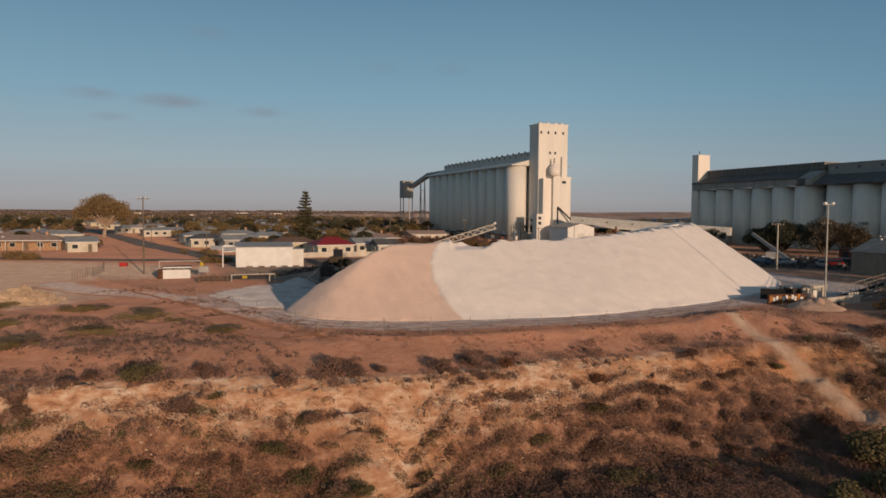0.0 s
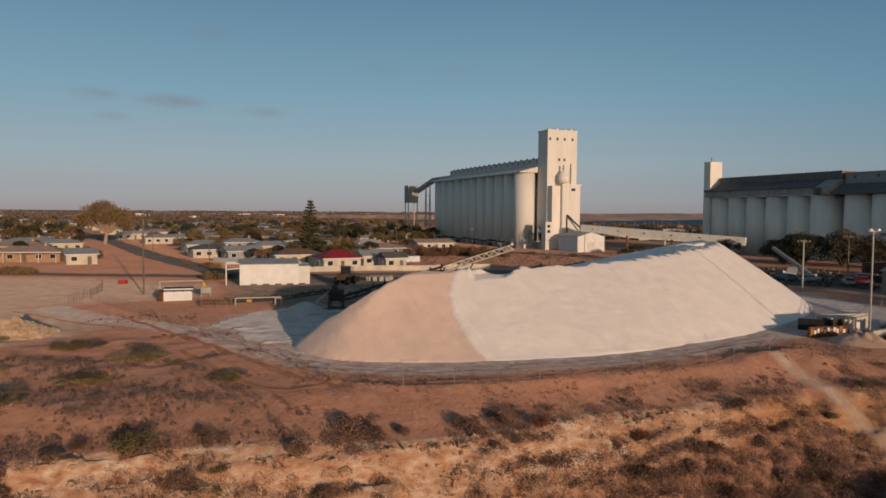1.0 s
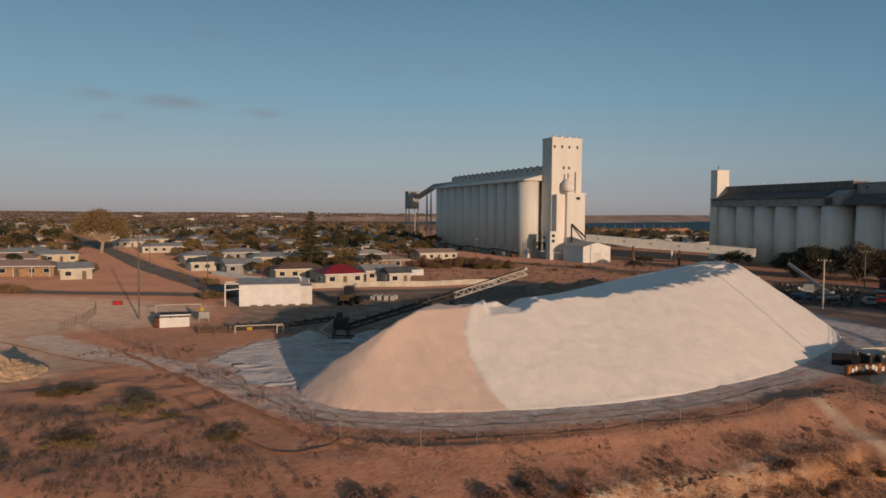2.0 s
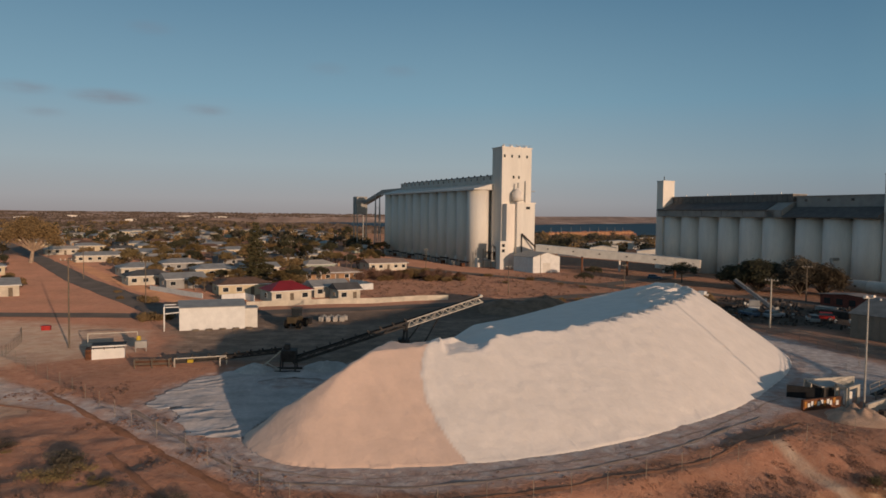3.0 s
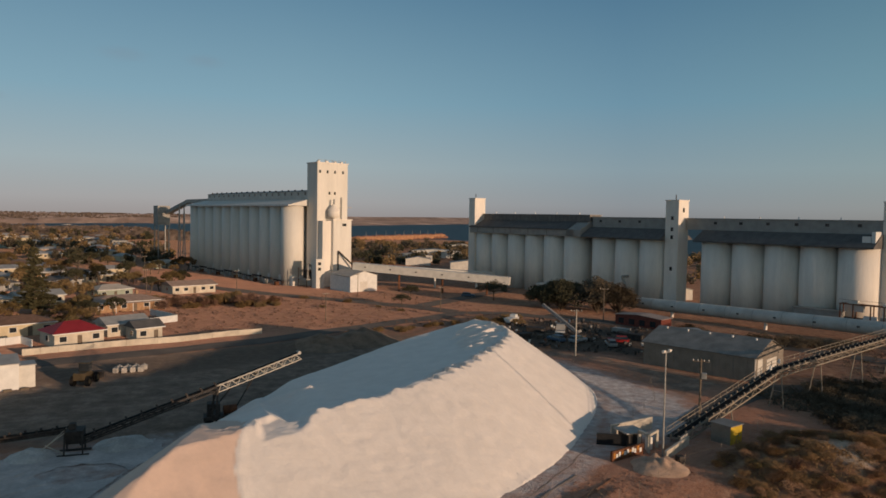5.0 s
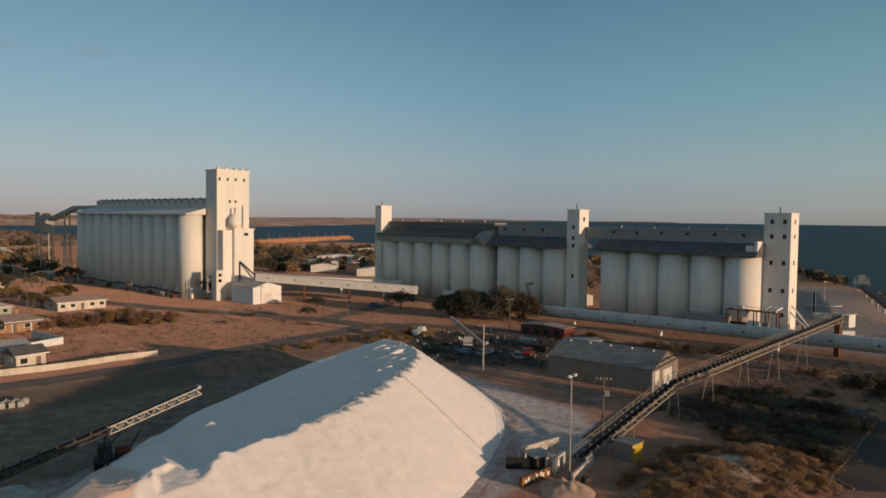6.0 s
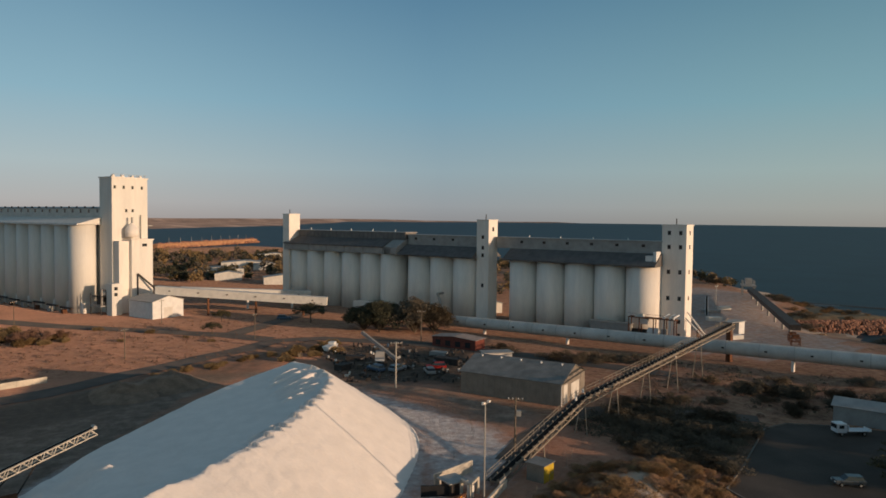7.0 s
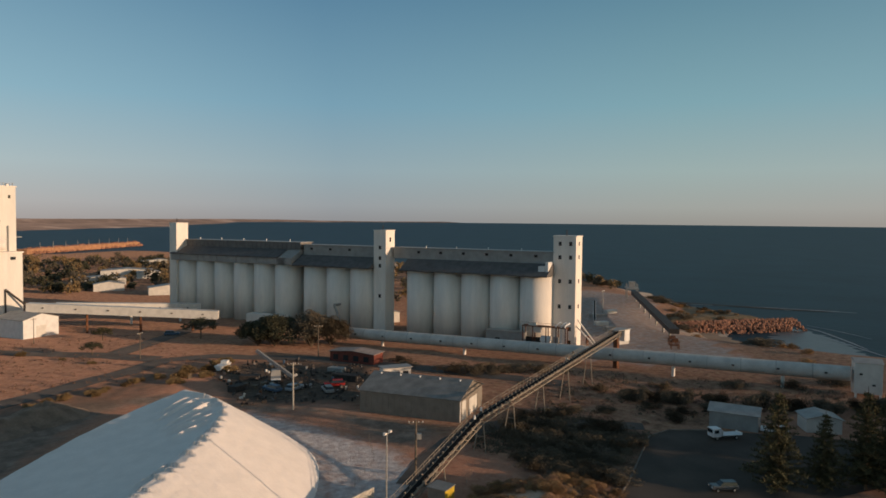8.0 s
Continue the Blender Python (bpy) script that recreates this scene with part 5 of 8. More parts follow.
def build_bins():
    g = thing("loading_bay", pose(0, 0, 0), "low concrete and steel loading bay beside the salt", "loading bay")
    slab(g, "back_wall", (44.2, 90.4), (51.4, 92.0), 1.55, 0.25, M_PALE_STEEL)
    slab(g, "side_wall", (41.0, 88.6), (44.6, 86.6), 1.35, 0.2, M_BLACK, "black rubber-lined wall")
    slab(g, "front_wall", (39.2, 82.7), (44.4, 84.2), 1.2, 0.3, M_RUST, "rusty low wall with flaking pale paint")
    for k in range(11):
        x = 39.5 + k * 0.43
        y = 82.74 + k * 0.124
        h = 0.35 + 0.3 * random.random()
        part("paint_patch", box(-0.15, 0.13 + 0.1 * random.random(), -0.03, 0.0, 0, h, Matrix.Translation((x, y - 0.16, 0.25 + 0.4 * random.random())) @ Matrix.Rotation(0.28, 4, "Z")), M_WHITE if k % 3 else M_ORANGE, g)
    slab(g, "low_wall", (45.6, 81.6), (51.8, 85.4), 1.0, 0.28, M_PALE_STEEL)
    part("roof_slab", box(43.6, 46.4, 86.2, 89.0, 1.6, 1.75), M_ZINC, g)
    part("inner_bin", box(44.0, 46.0, 86.6, 88.6, -0.2, 1.6), M_DARK_STEEL, g)
    bm = bmesh.new()
    for a, b in (((45.2, 84.2, -0.2), (45.2, 84.2, 2.1)), ((47.4, 85.6, -0.2), (47.4, 85.6, 2.1)), ((45.2, 84.2, 2.0), (47.4, 85.6, 2.0)), ((45.2, 86.0, -0.2), (45.2, 86.0, 2.1)), ((45.2, 84.2, 2.0), (45.2, 86.0, 2.0))):
        beam(bm, a, b, 0.3, 0.3)
    part("portal_frame", bm, M_PALE_STEEL, g)
    part("switch_panel", bevel_box(45.5, 46.3, 84.9, 85.3, 0.0, 1.5), M_CONC_GREY, g)
    for k in range(4):
        part("roller_post", box(50.0 + k * 0.5, 50.2 + k * 0.5, 84.5 + k * 0.3, 84.7 + k * 0.3, -0.2, 1.3), M_STEEL, g)
    part("valve_box", bevel_box(46.6, 47.4, 80.4, 81.2, -0.1, 0.6), M_DARK_STEEL, g)


build_bins()
M_OLD_ZINC = material("old_grey_sheet_roof", (0.25, 0.24, 0.225), 0.75, 0.1, scale=0.5, amount=0.3, fine=9, bump=0.1)


yc = thing("pump_hut", frame_at(56.2, 83.2, 0, (0.96, 0.28)), "brown pump hut with a bright yellow end door", "hut")
part("wall", box(0, 2.5, 0.06, 2.6, -0.3, 2.3), M_WORKSHOP, yc)
part("roof", box(-0.15, 2.65, -0.15, 2.75, 2.3, 2.4), M_OLD_ZINC, yc)
part("end_door", box(0.05, 2.45, 0.0, 0.06, 0, 2.25), M_YELLOW, yc, "bright yellow door")
part("door_handle", box(1.9, 2.05, -0.04, 0.0, 0.95, 1.15), M_STEEL, yc)


def build_big_shed():
    """The grey workshop: ridge along its length."""
    sh = gable_shed("workshop", frame_at(90.4, 111.6, -0.8, (0.90, 0.43)), 13.6, 20.5, 5.0, 7.3, M_WORKSHOP, M_OLD_ZINC, "big brown-grey sheet-metal workshop with gabled zinc roof")
    for s in (-1, 1):
        for k in range(5):
            y = 2 + k * 4.2
            part("roof_vent", tube(bmesh.new(), (s * 0.9, y, 6.9), (s * 0.9, y, 7.4), 0.17, 0.2, 10), M_WHITE, sh, "white roof vent") if s < 0 else None
    part("roller_door", box(-1.5, 3.2, -0.08, 0.0, -0.2, 4.0), M_WHITE_CLAD, sh, "pale roller door")
    part("downpipe", box(-6.7, -6.5, -0.1, 0.0, 0, 5.0), M_WHITE, sh)
    for k in range(1, 17):
        part("wall_rib", box(-6.85, -6.8, k * 1.2, k * 1.2 + 0.06, 0, 4.95), M_WORKSHOP, sh)
    part("door_panel", box(-5.6, -3.4, -0.07, 0.0, -0.2, 4.4), M_WHITE_CLAD, sh)


build_big_shed()


# ---- vehicles ----
def car(m, paint, label, kind="wagon", group=""):
    c = thing("car" if kind == "wagon" else "truck", m, label, "car" if kind == "wagon" else "truck", group)
    if kind == "wagon":
        bm = bevel_box(-2.3, 2.3, -0.88, 0.88, 0.35, 1.0, 0.14)
        part("body", bm, paint, c)
        bm = bmesh.new()
        lo = [bm.verts.new(p) for p in ((-2.1, -0.8, 0.95), (1.1, -0.8, 0.95), (1.1, 0.8, 0.95), (-2.1, 0.8, 0.95))]
        hi = [bm.verts.new(p) for p in ((-1.8, -0.66, 1.55), (0.35, -0.66, 1.55), (0.35, 0.66, 1.55), (-1.8, 0.66, 1.55))]
        for k in range(4):
            bm.faces.new((lo[k], lo[(k + 1) % 4], hi[(k + 1) % 4], hi[k]))
        part("glasshouse", bm, M_GLASS, c)
        part("roof", bevel_box(-1.85, 0.4, -0.7, 0.7, 1.52, 1.6, 0.03), paint, c)
        for y in (-0.6, 0.6):
            part("headlight", box(2.28, 2.33, y - 0.2, y + 0.2, 0.65, 0.85), M_WHITE, c)
        wheels = ((-1.4, 0.33), (1.4, 0.33))
    else:
        part("cab", bevel_box(1.0, 2.9, -1.0, 1.0, 0.6, 2.3, 0.15), paint, c)
        part("windscreen", box(2.88, 2.93, -0.85, 0.85, 1.4, 2.1), M_GLASS, c)
        for y in (-1.02, 0.98):
            part("side_window", box(1.6, 2.5, y, y + 0.04, 1.4, 2.0), M_GLASS, c)
        part("chassis", box(-3.2, 2.6, -0.45, 0.45, 0.5, 0.75), M_DARK_STEEL, c)
        part("tray", bevel_box(-3.3, 0.85, -1.1, 1.1, 0.85, 1.0, 0.03), paint, c)
        part("headboard", box(0.75, 0.85, -1.1, 1.1, 1.0, 1.9), paint, c)
        part("tail_board", box(-3.34, -3.28, -1.1, 1.1, 0.9, 1.3), M_WHITE, c)
        wheels = ((-2.2, 0.4), (1.9, 0.4))
    for x, r in wheels:
        for s in (-1, 1):
            w = part("wheel", tube(bmesh.new(), (x, s * 0.72, r), (x, s * 0.94, r), r, seg=16), M_BELT, c)
            part("rim", tube(bmesh.new(), (x, s * 0.93, r), (x, s * 0.96, r), r * 0.6, seg=12), M_STEEL, w)
    return c


M_CARWHITE = material("white_car_paint", (0.72, 0.73, 0.74), 0.3, scale=1, amount=0.08, fine=6, bump=0, spec=0.5)
M_CARGREY = material("silver_car_paint", (0.33, 0.35, 0.38), 0.3, 0.3, scale=1, amount=0.1, fine=6, bump=0, spec=0.5)
M_CARBLUE = material("blue_car_paint", (0.07, 0.12, 0.19), 0.35, scale=1, amount=0.1, fine=6, bump=0, spec=0.5)
M_CARDARK = material("dark_grey_car_paint", (0.10, 0.11, 0.12), 0.3, 0.2, scale=1, amount=0.1, fine=6, bump=0, spec=0.5)
M_TRACTOR = material("loader_paint", (0.10, 0.072, 0.04), 0.55, scale=1, amount=0.4, fine=6, bump=0.1)
car(pose(90.8, 62.2, ground_z(90.8, 62.2) + 0.16, 0, 0, 140) @ Matrix.Scale(0.85, 4), M_CARDARK, "dark grey station wagon parked on the asphalt car park")
car(pose(124.2, 68.0, ground_z(124.2, 68), 0, 0, 110), M_CARWHITE, "white station wagon parked beside the grey shed")
car(pose(113.7, 72.6, ground_z(113.7, 72.6) + 0.16, 0, 0, 147) @ Matrix.Scale(0.9, 4), M_CARWHITE, "white flat-tray truck parked by the car park kerb", "truck")
car(pose(76, 160, ground_z(76, 160), 0, 0, 60), M_ZINC, "dull grey utility truck abandoned among scrap", "truck")
car(pose(70.5, 152, ground_z(70.5, 152), 0, 0, 100), M_CARBLUE, "old blue car abandoned among scrap", group="scrapyard cars")
car(pose(74.5, 149.5, ground_z(74.5, 149.5), 0, 0, 20), M_CARGREY, "old grey car abandoned among scrap", group="scrapyard cars")
car(pose(82.8, 146.5, ground_z(82.8, 146.5), 0, 0, 150), M_RED, "faded red car abandoned among scrap", group="scrapyard cars")
car(pose(79, 143.5, ground_z(79, 143.5), 0, 0, 70), M_ZINC, "old dull grey car abandoned among scrap", group="scrapyard cars")
car(pose(-103, 200, ground_z(-103, 200), 0, 0, 40), M_CARWHITE, "white car parked beside a house")
car(pose(83, 236, ground_z(83, 236), 0, 0, -30), M_CARBLUE, "dark blue car parked beneath the gallery")
car(pose(-38, 158.5, ground_z(-38, 158.5), 0, 0, 110), M_CARGREY, "grey car parked by the town corner")


def loader(m, paint, label):
    """A wheel loader with cab, boom and bucket."""
    c = thing("wheel_loader", m, label, "loader")
    part("body", bevel_box(-2.6, -0.2, -0.9, 0.9, 0.9, 2.1, 0.15), paint, c)
    part("front_frame", bevel_box(-0.1, 1.6, -0.7, 0.7, 0.8, 1.5, 0.1), paint, c)
    part("cab", bevel_box(-0.9, 0.5, -0.75, 0.75, 1.9, 3.3, 0.1), M_GLASS, c, "dark glazed cab")
    part("cab_roof", bevel_box(-1.0, 0.6, -0.85, 0.85, 3.3, 3.45, 0.04), paint, c)
    for x in (-1.9, 1.1):
        for s in (-1, 1):
            w = part("wheel", tube(bmesh.new(), (x, s * 0.85, 0.75), (x, s * 1.35, 0.75), 0.78, seg=18), M_BELT, c)
            part("rim", tube(bmesh.new(), (x, s * 1.3, 0.75), (x, s * 1.38, 0.75), 0.4, seg=12), paint, w)
    for s in (-0.5, 0.5):
        part("boom", beam(bmesh.new(), (0.8, s, 1.6), (3.0, s, 0.9), 0.2, 0.3), paint, c)
    part("bucket", prism([(-1.3, 0.1), (1.3, 0.1), (1.3, 1.2), (-1.3, 1.2)], 2.9, 3.8), M_DARK_STEEL, c)
    return c


loader(pose(-20.8, 137.5, 0, 0, 0, 75), M_TRACTOR, "dull yellow wheel loader parked in the shaded yard")

M_BAG = material("dusty_woven_bag", (0.50, 0.45, 0.40), 0.9, scale=1.2, amount=0.25, fine=9, bump=0.2)
for k in range(8):
    b = thing("salt_bag", pose(-17.2 + 1.3 * (k % 4) + 0.45 * (k // 4), 143.6 + 1.7 * (k // 4) + 0.2 * random.random(), 0, 0, 0, random.uniform(-15, 15)), "bulging white bulk bag on the yard dirt", "bulk bag", "bulk bags")
    bm = bevel_box(-0.45, 0.45, -0.45, 0.45, 0, 0.9, 0.18)
    part("sack", bm, M_BAG, b)
    part("top_tie", tube(bmesh.new(), (0, 0, 0.86), (0, 0, 1.08), 0.09, 0.15, 8), M_BAG, b)


# ---- fences ----
def fence(pts, gap, h, label, mat=None, wires=(0.3, 0.8, 1.3), group=""):
    f = thing("fence", pose(*pts[0], 0), label, "fence", group)
    ox, oy = pts[0]
    prev = None
    tops = []
    for (xa, ya), (xb, yb) in zip(pts, pts[1:]):
        n = max(1, round(math.hypot(xb - xa, yb - ya) / gap))
        for k in range(n):
            tops.append((xa + (xb - xa) * k / n, ya + (yb - ya) * k / n))
    tops.append(pts[-1])
    bm = bmesh.new()
    for x, y in tops:
        z = ground_z(x, y)
        part("post", tube(bmesh.new(), (x - ox, y - oy, z - 0.3), (x - ox + random.uniform(-.05, .05), y - oy, z + h), 0.02, seg=6), mat or M_TAN_STEEL, f)
        if prev:
            for w in wires:
                tube(bm, (prev[0] - ox, prev[1] - oy, prev[2] + w), (x - ox, y - oy, z + w), 0.006, seg=4, cap=False)
        prev = (x, y, z)
    part("wire", bm, M_WOOD, f)
    return f


fence([(-58, 112), (-39, 91.5), (-28, 78.5), (-21, 71), (-16, 65.5), (-11, 60.5), (-5, 58.6), (-1, 59.2), (6, 61.2), (12, 63.2), (19, 66.2), (25, 68.8), (33, 72), (40, 75.5), (46, 78.8), (52, 80), (60, 84), (66, 88)], 4.2, 1.6, "rusty wire fence on thin steel posts round the yard")
for x, y in ((-8.2, 58.6), (31, 73)):
    br = thing("fence_brace", pose(x, y, ground_z(x, y)), "thin steel corner brace of the yard fence", "fence post")
    for dx in (-1.3, 1.3):
        part("strut", tube(bmesh.new(), (0, 0, 1.4), (dx, 0.1, -0.1), 0.018, seg=6), M_WOOD, br)
fence([(52, 97), (60, 103), (66, 112), (62, 130), (57, 146)], 4, 1.3, "low wire fence by the salt apron")
fence([(-56, 104), (-57, 112), (-60, 122), (-63, 128)], 1.0, 1.5, "old leaning timber picket fence", M_WOOD)


# ---- the scrapyard and the small buildings round it ----
rs = gable_shed("brick_shed", frame_at(98.0, 170.5, 0, (0.40, -0.92)) @ pose(6.5, 0, 0), 13.0, 5.0, 2.7, 3.2, material("red_brick_wall", (0.22, 0.065, 0.048), 0.9, scale=2, amount=0.35, fine=6, bump=0.2), material("faded_pink_sheet", (0.42, 0.33, 0.29), 0.8, scale=0.8, amount=0.3, fine=8, bump=0.08), "low red brick shed with a faded pale roof")
for k in range(4):
    part("window", box(-5.5 + 3 * k, -4.0 + 3 * k, -0.06, 0.0, 0.6, 2.0), M_GLASS, rs)
ofc = thing("site_office", frame_at(93.6, 142.6, 0, (0.93, -0.36)), "low pale site office behind the workshop", "office")
part("wall", box(0, 6.6, 0, 3.0, -0.2, 3.1), M_CONC_GREY, ofc)
part("roof", box(-0.3, 6.9, -0.4, 3.3, 3.1, 3.28), M_ZINC, ofc)
for k in range(3):
    part("window", box(0.5 + 2.1 * k, 1.8 + 2.1 * k, -0.05, 0.0, 1.2, 2.3), M_GLASS, ofc)


def drum(x, y, paint, label):
    t = thing("oil_drum", pose(x, y, ground_z(x, y)), label, "drum", "scrap drums")
    part("barrel", tube(bmesh.new(), (0, 0, -0.02), (0, 0, 0.88), 0.3, seg=16), paint, t)
    for z in (0.28, 0.58):
        part("hoop", tube(bmesh.new(), (0, 0, z), (0, 0, z + 0.04), 0.315, seg=16), paint, t)


def container(x, y, turn, w, d, h, paint, label):
    t = thing("container", pose(x, y, ground_z(x, y), 0, 0, turn), label, "container")
    part("box_body", box(0, w, 0, d, 0.02, h), paint, t)
    for k in range(int(w / 0.5)):
        part("corrugation", box(0.2 + k * 0.5, 0.42 + k * 0.5, -0.04, 0.0, 0.15, h - 0.12), paint, t)
    part("door_bar", box(w, w + 0.05, d * 0.3, d * 0.36, 0.1, h - 0.1), M_STEEL, t)


def pallet_stack(x, y, turn, n, label):
    t = thing("pallet_stack", pose(x, y, ground_z(x, y), 0, 0, turn), label, "pallets", "scrap pallets")
    for k in range(n):
        part("pallet", bevel_box(-0.6, 0.6, -0.55, 0.55, 0.15 * k, 0.15 * k + 0.12, 0.02), M_WOOD, t)


junk = random.Random(77)
for k in range(12):
    drum(junk.uniform(62, 92), junk.uniform(140, 176), junk.choice((M_RUST, M_CARBLUE, M_DARK_STEEL, M_GREY_CLAD)), "old steel drum lying in the scrapyard")
for k in range(9):
    pallet_stack(junk.uniform(62, 90), junk.uniform(138, 176), junk.uniform(0, 90), junk.randint(2, 7), "stack of grey timber pallets in the scrapyard")
for x, y, turn, w, paint in ((70, 166, -40, 4.5, M_DARK_STEEL), (64, 156, 20, 3.5, M_DARK_STEEL), (86, 152, -62, 6.0, M_DARK_STEEL), (90, 160, -62, 4.0, M_GREY_CLAD)):
    container(x, y, turn, w, 2.2, junk.uniform(1.0, 1.7), paint, "weathered steel container in the scrapyard")
ag = conveyor("grain_auger", [(79.5, 158, 0.8), (74.5, 166.0, 6.5)], 0.6, 0.4, "pale blue grain auger raised on wheels", M_CARGREY, M_STEEL, rail=False, idlers=False)
part("wheel", tube(bmesh.new(), (-2.6, 3.0, -0.4), (-2.3, 3.2, -0.4), 0.45, seg=14), M_BELT, ag)
part("strut", tube(bmesh.new(), (-2.5, 4.0, 2.6), (-2.4, 3.1, -0.4), 0.08, seg=8), M_STEEL, ag)
bt = thing("boat", pose(72, 178, ground_z(72, 178) + 0.6, 0, 0, 40), "small white boat on a trailer in the scrapyard", "boat")
part("hull", prism([(-1.1, 1.0), (1.1, 1.0), (0.5, 0.0), (-0.5, 0.0)], -2.8, 2.4), M_WHITE, bt)
part("cuddy", bevel_box(0.2, 1.8, -0.8, 0.8, 1.0, 1.7, 0.1), M_WHITE, bt)
part("trailer", box(-2.6, 3.6, -0.5, 0.5, -0.25, 0.0), M_STEEL, bt)
for s in (-1, 1):
    part("wheel", tube(bmesh.new(), (-0.5, s * 0.9, -0.3), (-0.5, s * 1.1, -0.3), 0.32, seg=14), M_BELT, bt)
gable_shed("grey_shed", frame_at(122.3, 70.1, -0.8, (0.95, 0.3)) @ pose(3, 0, 0), 6.0, 8.4, 3.0, 3.9, M_GREY_CLAD, M_ZINC, "low grey sheet shed by the car park")
gable_shed("grey_shed", frame_at(127.5, 63.0, -0.8, (0.6, -0.8)) @ pose(3, 2, 0), 6.0, 5.0, 2.6, 3.4, M_WHITE_CLAD, M_ZINC, "small pale shed behind the pines")

# ---- the port beyond the silos ----
jt = gallery("jetty_conveyor", (197, 126, 3.0), (290, 196, 3.2), 3.0, 1.6, M_DARK_STEEL, "long dark jetty conveyor over the port apron", (0.08, 0.2, 0.35, 0.5, 0.65, 0.8, 0.95), M_STEEL)
for x, y, h in ((184, 119, 3.2), (190, 123, 2.6)):
    tr = thing("transfer_tower", pose(x, y, ground_z(x, y), 0, 0, 37) @ Matrix.Scale(0.7, 4), "rusty open steel transfer tower at the port", "tower")
    for sx in (-1.5, 1.5):
        for sy in (-1.5, 1.5):
            part("post", box(sx - 0.15, sx + 0.15, sy - 0.15, sy + 0.15, -0.3, h), M_RUST, tr)
    for z in (h * 0.5, h):
        part("deck", box(-1.8, 1.8, -1.8, 1.8, z - 0.1, z + 0.1), M_RUST, tr)
    part("cabin", bevel_box(-1.2, 1.2, -1.2, 1.2, h + 0.1, h + 1.3, 0.06), M_RUST, tr)
loadr = thing("ship_loader", pose(296, 201, ground_z(296, 201), 0, 0, 37), "grey ship loader frame at the shore end", "ship loader")
for sx in (-4, 4):
    for sy in (-2.5, 2.5):
        part("leg", beam(bmesh.new(), (sx, sy, -6), (sx * 0.6, sy, 7), 0.4, 0.4), M_STEEL, loadr)
part("deck", box(-5, 5, -3, 3, 4.4, 5.0), M_STEEL, loadr)
part("cabin", bevel_box(-1.5, 1.5, -1.5, 1.5, 5.0, 8.0, 0.08), M_GREY_CLAD, loadr)
pole("light_pole", 236, 178, 9.0, "slim light pole on the port apron", 0.15, lamps=True, mat=M_STEEL)
for x, y, w, d2, h2 in ((205, 160, 5, 2, 1.3), (222, 174, 7, 2, 1.0), (196, 150, 4, 2, 1.6), (236, 176, 5, 2.0, 1.2), (178, 134, 4, 2, 1.2), (214, 180, 3, 2, 1.6)):
    container(x, y, -20 + junk.uniform(-8, 8), w, d2, h2, junk.choice((M_WHITE_CLAD, M_GREY_CLAD, M_ZINC)), "low steel container on the port apron")


# loose scrap too tangled to count
def scrap_metal(n, seed, mat, label, s0, s1):
    rr = random.Random(seed)
    verts, faces = [], []
    for _ in range(n):
        while True:
            x, y = rr.uniform(60, 101), rr.uniform(133, 184)
            if inside(SCRAP, x, y) and nz(x, y, 5, seed) > -0.15:
                break
        a, tilt = rr.uniform(0, math.tau), rr.uniform(-0.5, 0.5)
        m = Matrix.Translation((x, y, ground_z(x, y) + rr.uniform(0.1, 0.7))) @ Matrix.Rotation(a, 4, "Z") @ Matrix.Rotation(tilt, 4, "Y")
        h = [rr.uniform(s0, s1), rr.uniform(s0 * 0.3, s1 * 0.45), rr.uniform(0.04, 0.45)]
        i = len(verts)
        for sx, sy, sz in ((-1, -1, -1), (1, -1, -1), (1, 1, -1), (-1, 1, -1), (-1, -1, 1), (1, -1, 1), (1, 1, 1), (-1, 1, 1)):
            verts.append(m @ Vector((sx * h[0] * rr.uniform(0.8, 1), sy * h[1] * rr.uniform(0.7, 1), sz * h[2] * rr.uniform(0.6, 1))))
        for q in ((0, 3, 2, 1), (4, 5, 6, 7), (0, 1, 5, 4), (1, 2, 6, 5), (2, 3, 7, 6), (3, 0, 4, 7)):
            faces.append(tuple(i + k for k in q))
    me = bpy.data.meshes.new("scrap_metal")
    me.from_pydata(verts, [], faces)
    me.materials.append(mat)
    tagged(new("scrap_metal", me), label, "scrap", kind="stuff")


M_JUNK = material("mixed_dull_scrap", (0.13, 0.11, 0.10), 0.8, 0.2, scale=1.5, amount=0.4, fine=6, bump=0.15, island=0.8)
scrap_metal(150, 3, M_DARK_STEEL, "dark rusty scrap iron strewn over dark ground", 0.12, 0.6)
scrap_metal(170, 7, M_JUNK, "dull grey scrap sheets strewn over dark ground", 0.12, 0.6)
scrap_metal(16, 9, M_WHITE_CLAD, "pale sheet offcuts among the scrap", 0.15, 0.7)


mc = conveyor("mobile_conveyor", [(214, 167, 0.4), (222, 172.5, 1.2), (233, 180, 5.0)], 0.9, 0.6, "white mobile conveyor parked on the port apron", M_WHITE, M_BELT, rail=False, idlers=False)
for s in (-1.2, 1.2):
    part("leg", beam(bmesh.new(), (11.5 - s * 0.5, 8.0 + s, -1.0), (12.5, 8.6, 1.8), 0.15, 0.15), M_WHITE, mc)
    part("wheel", tube(bmesh.new(), (11.3 - s * 0.5, 8.0 + s * 1.1, -0.5), (11.5 - s * 0.5, 8.0 + s * 1.3, -0.5), 0.5, seg=14), M_BELT, mc)
pole("light_pole", 224, 186, 9.0, "slim light pole on the port apron", 0.13, lamps=True, mat=M_STEEL)
pole("light_pole", 178, 152, 8.0, "slim light pole beside the silo tower", 0.13, lamps=True, mat=M_STEEL)

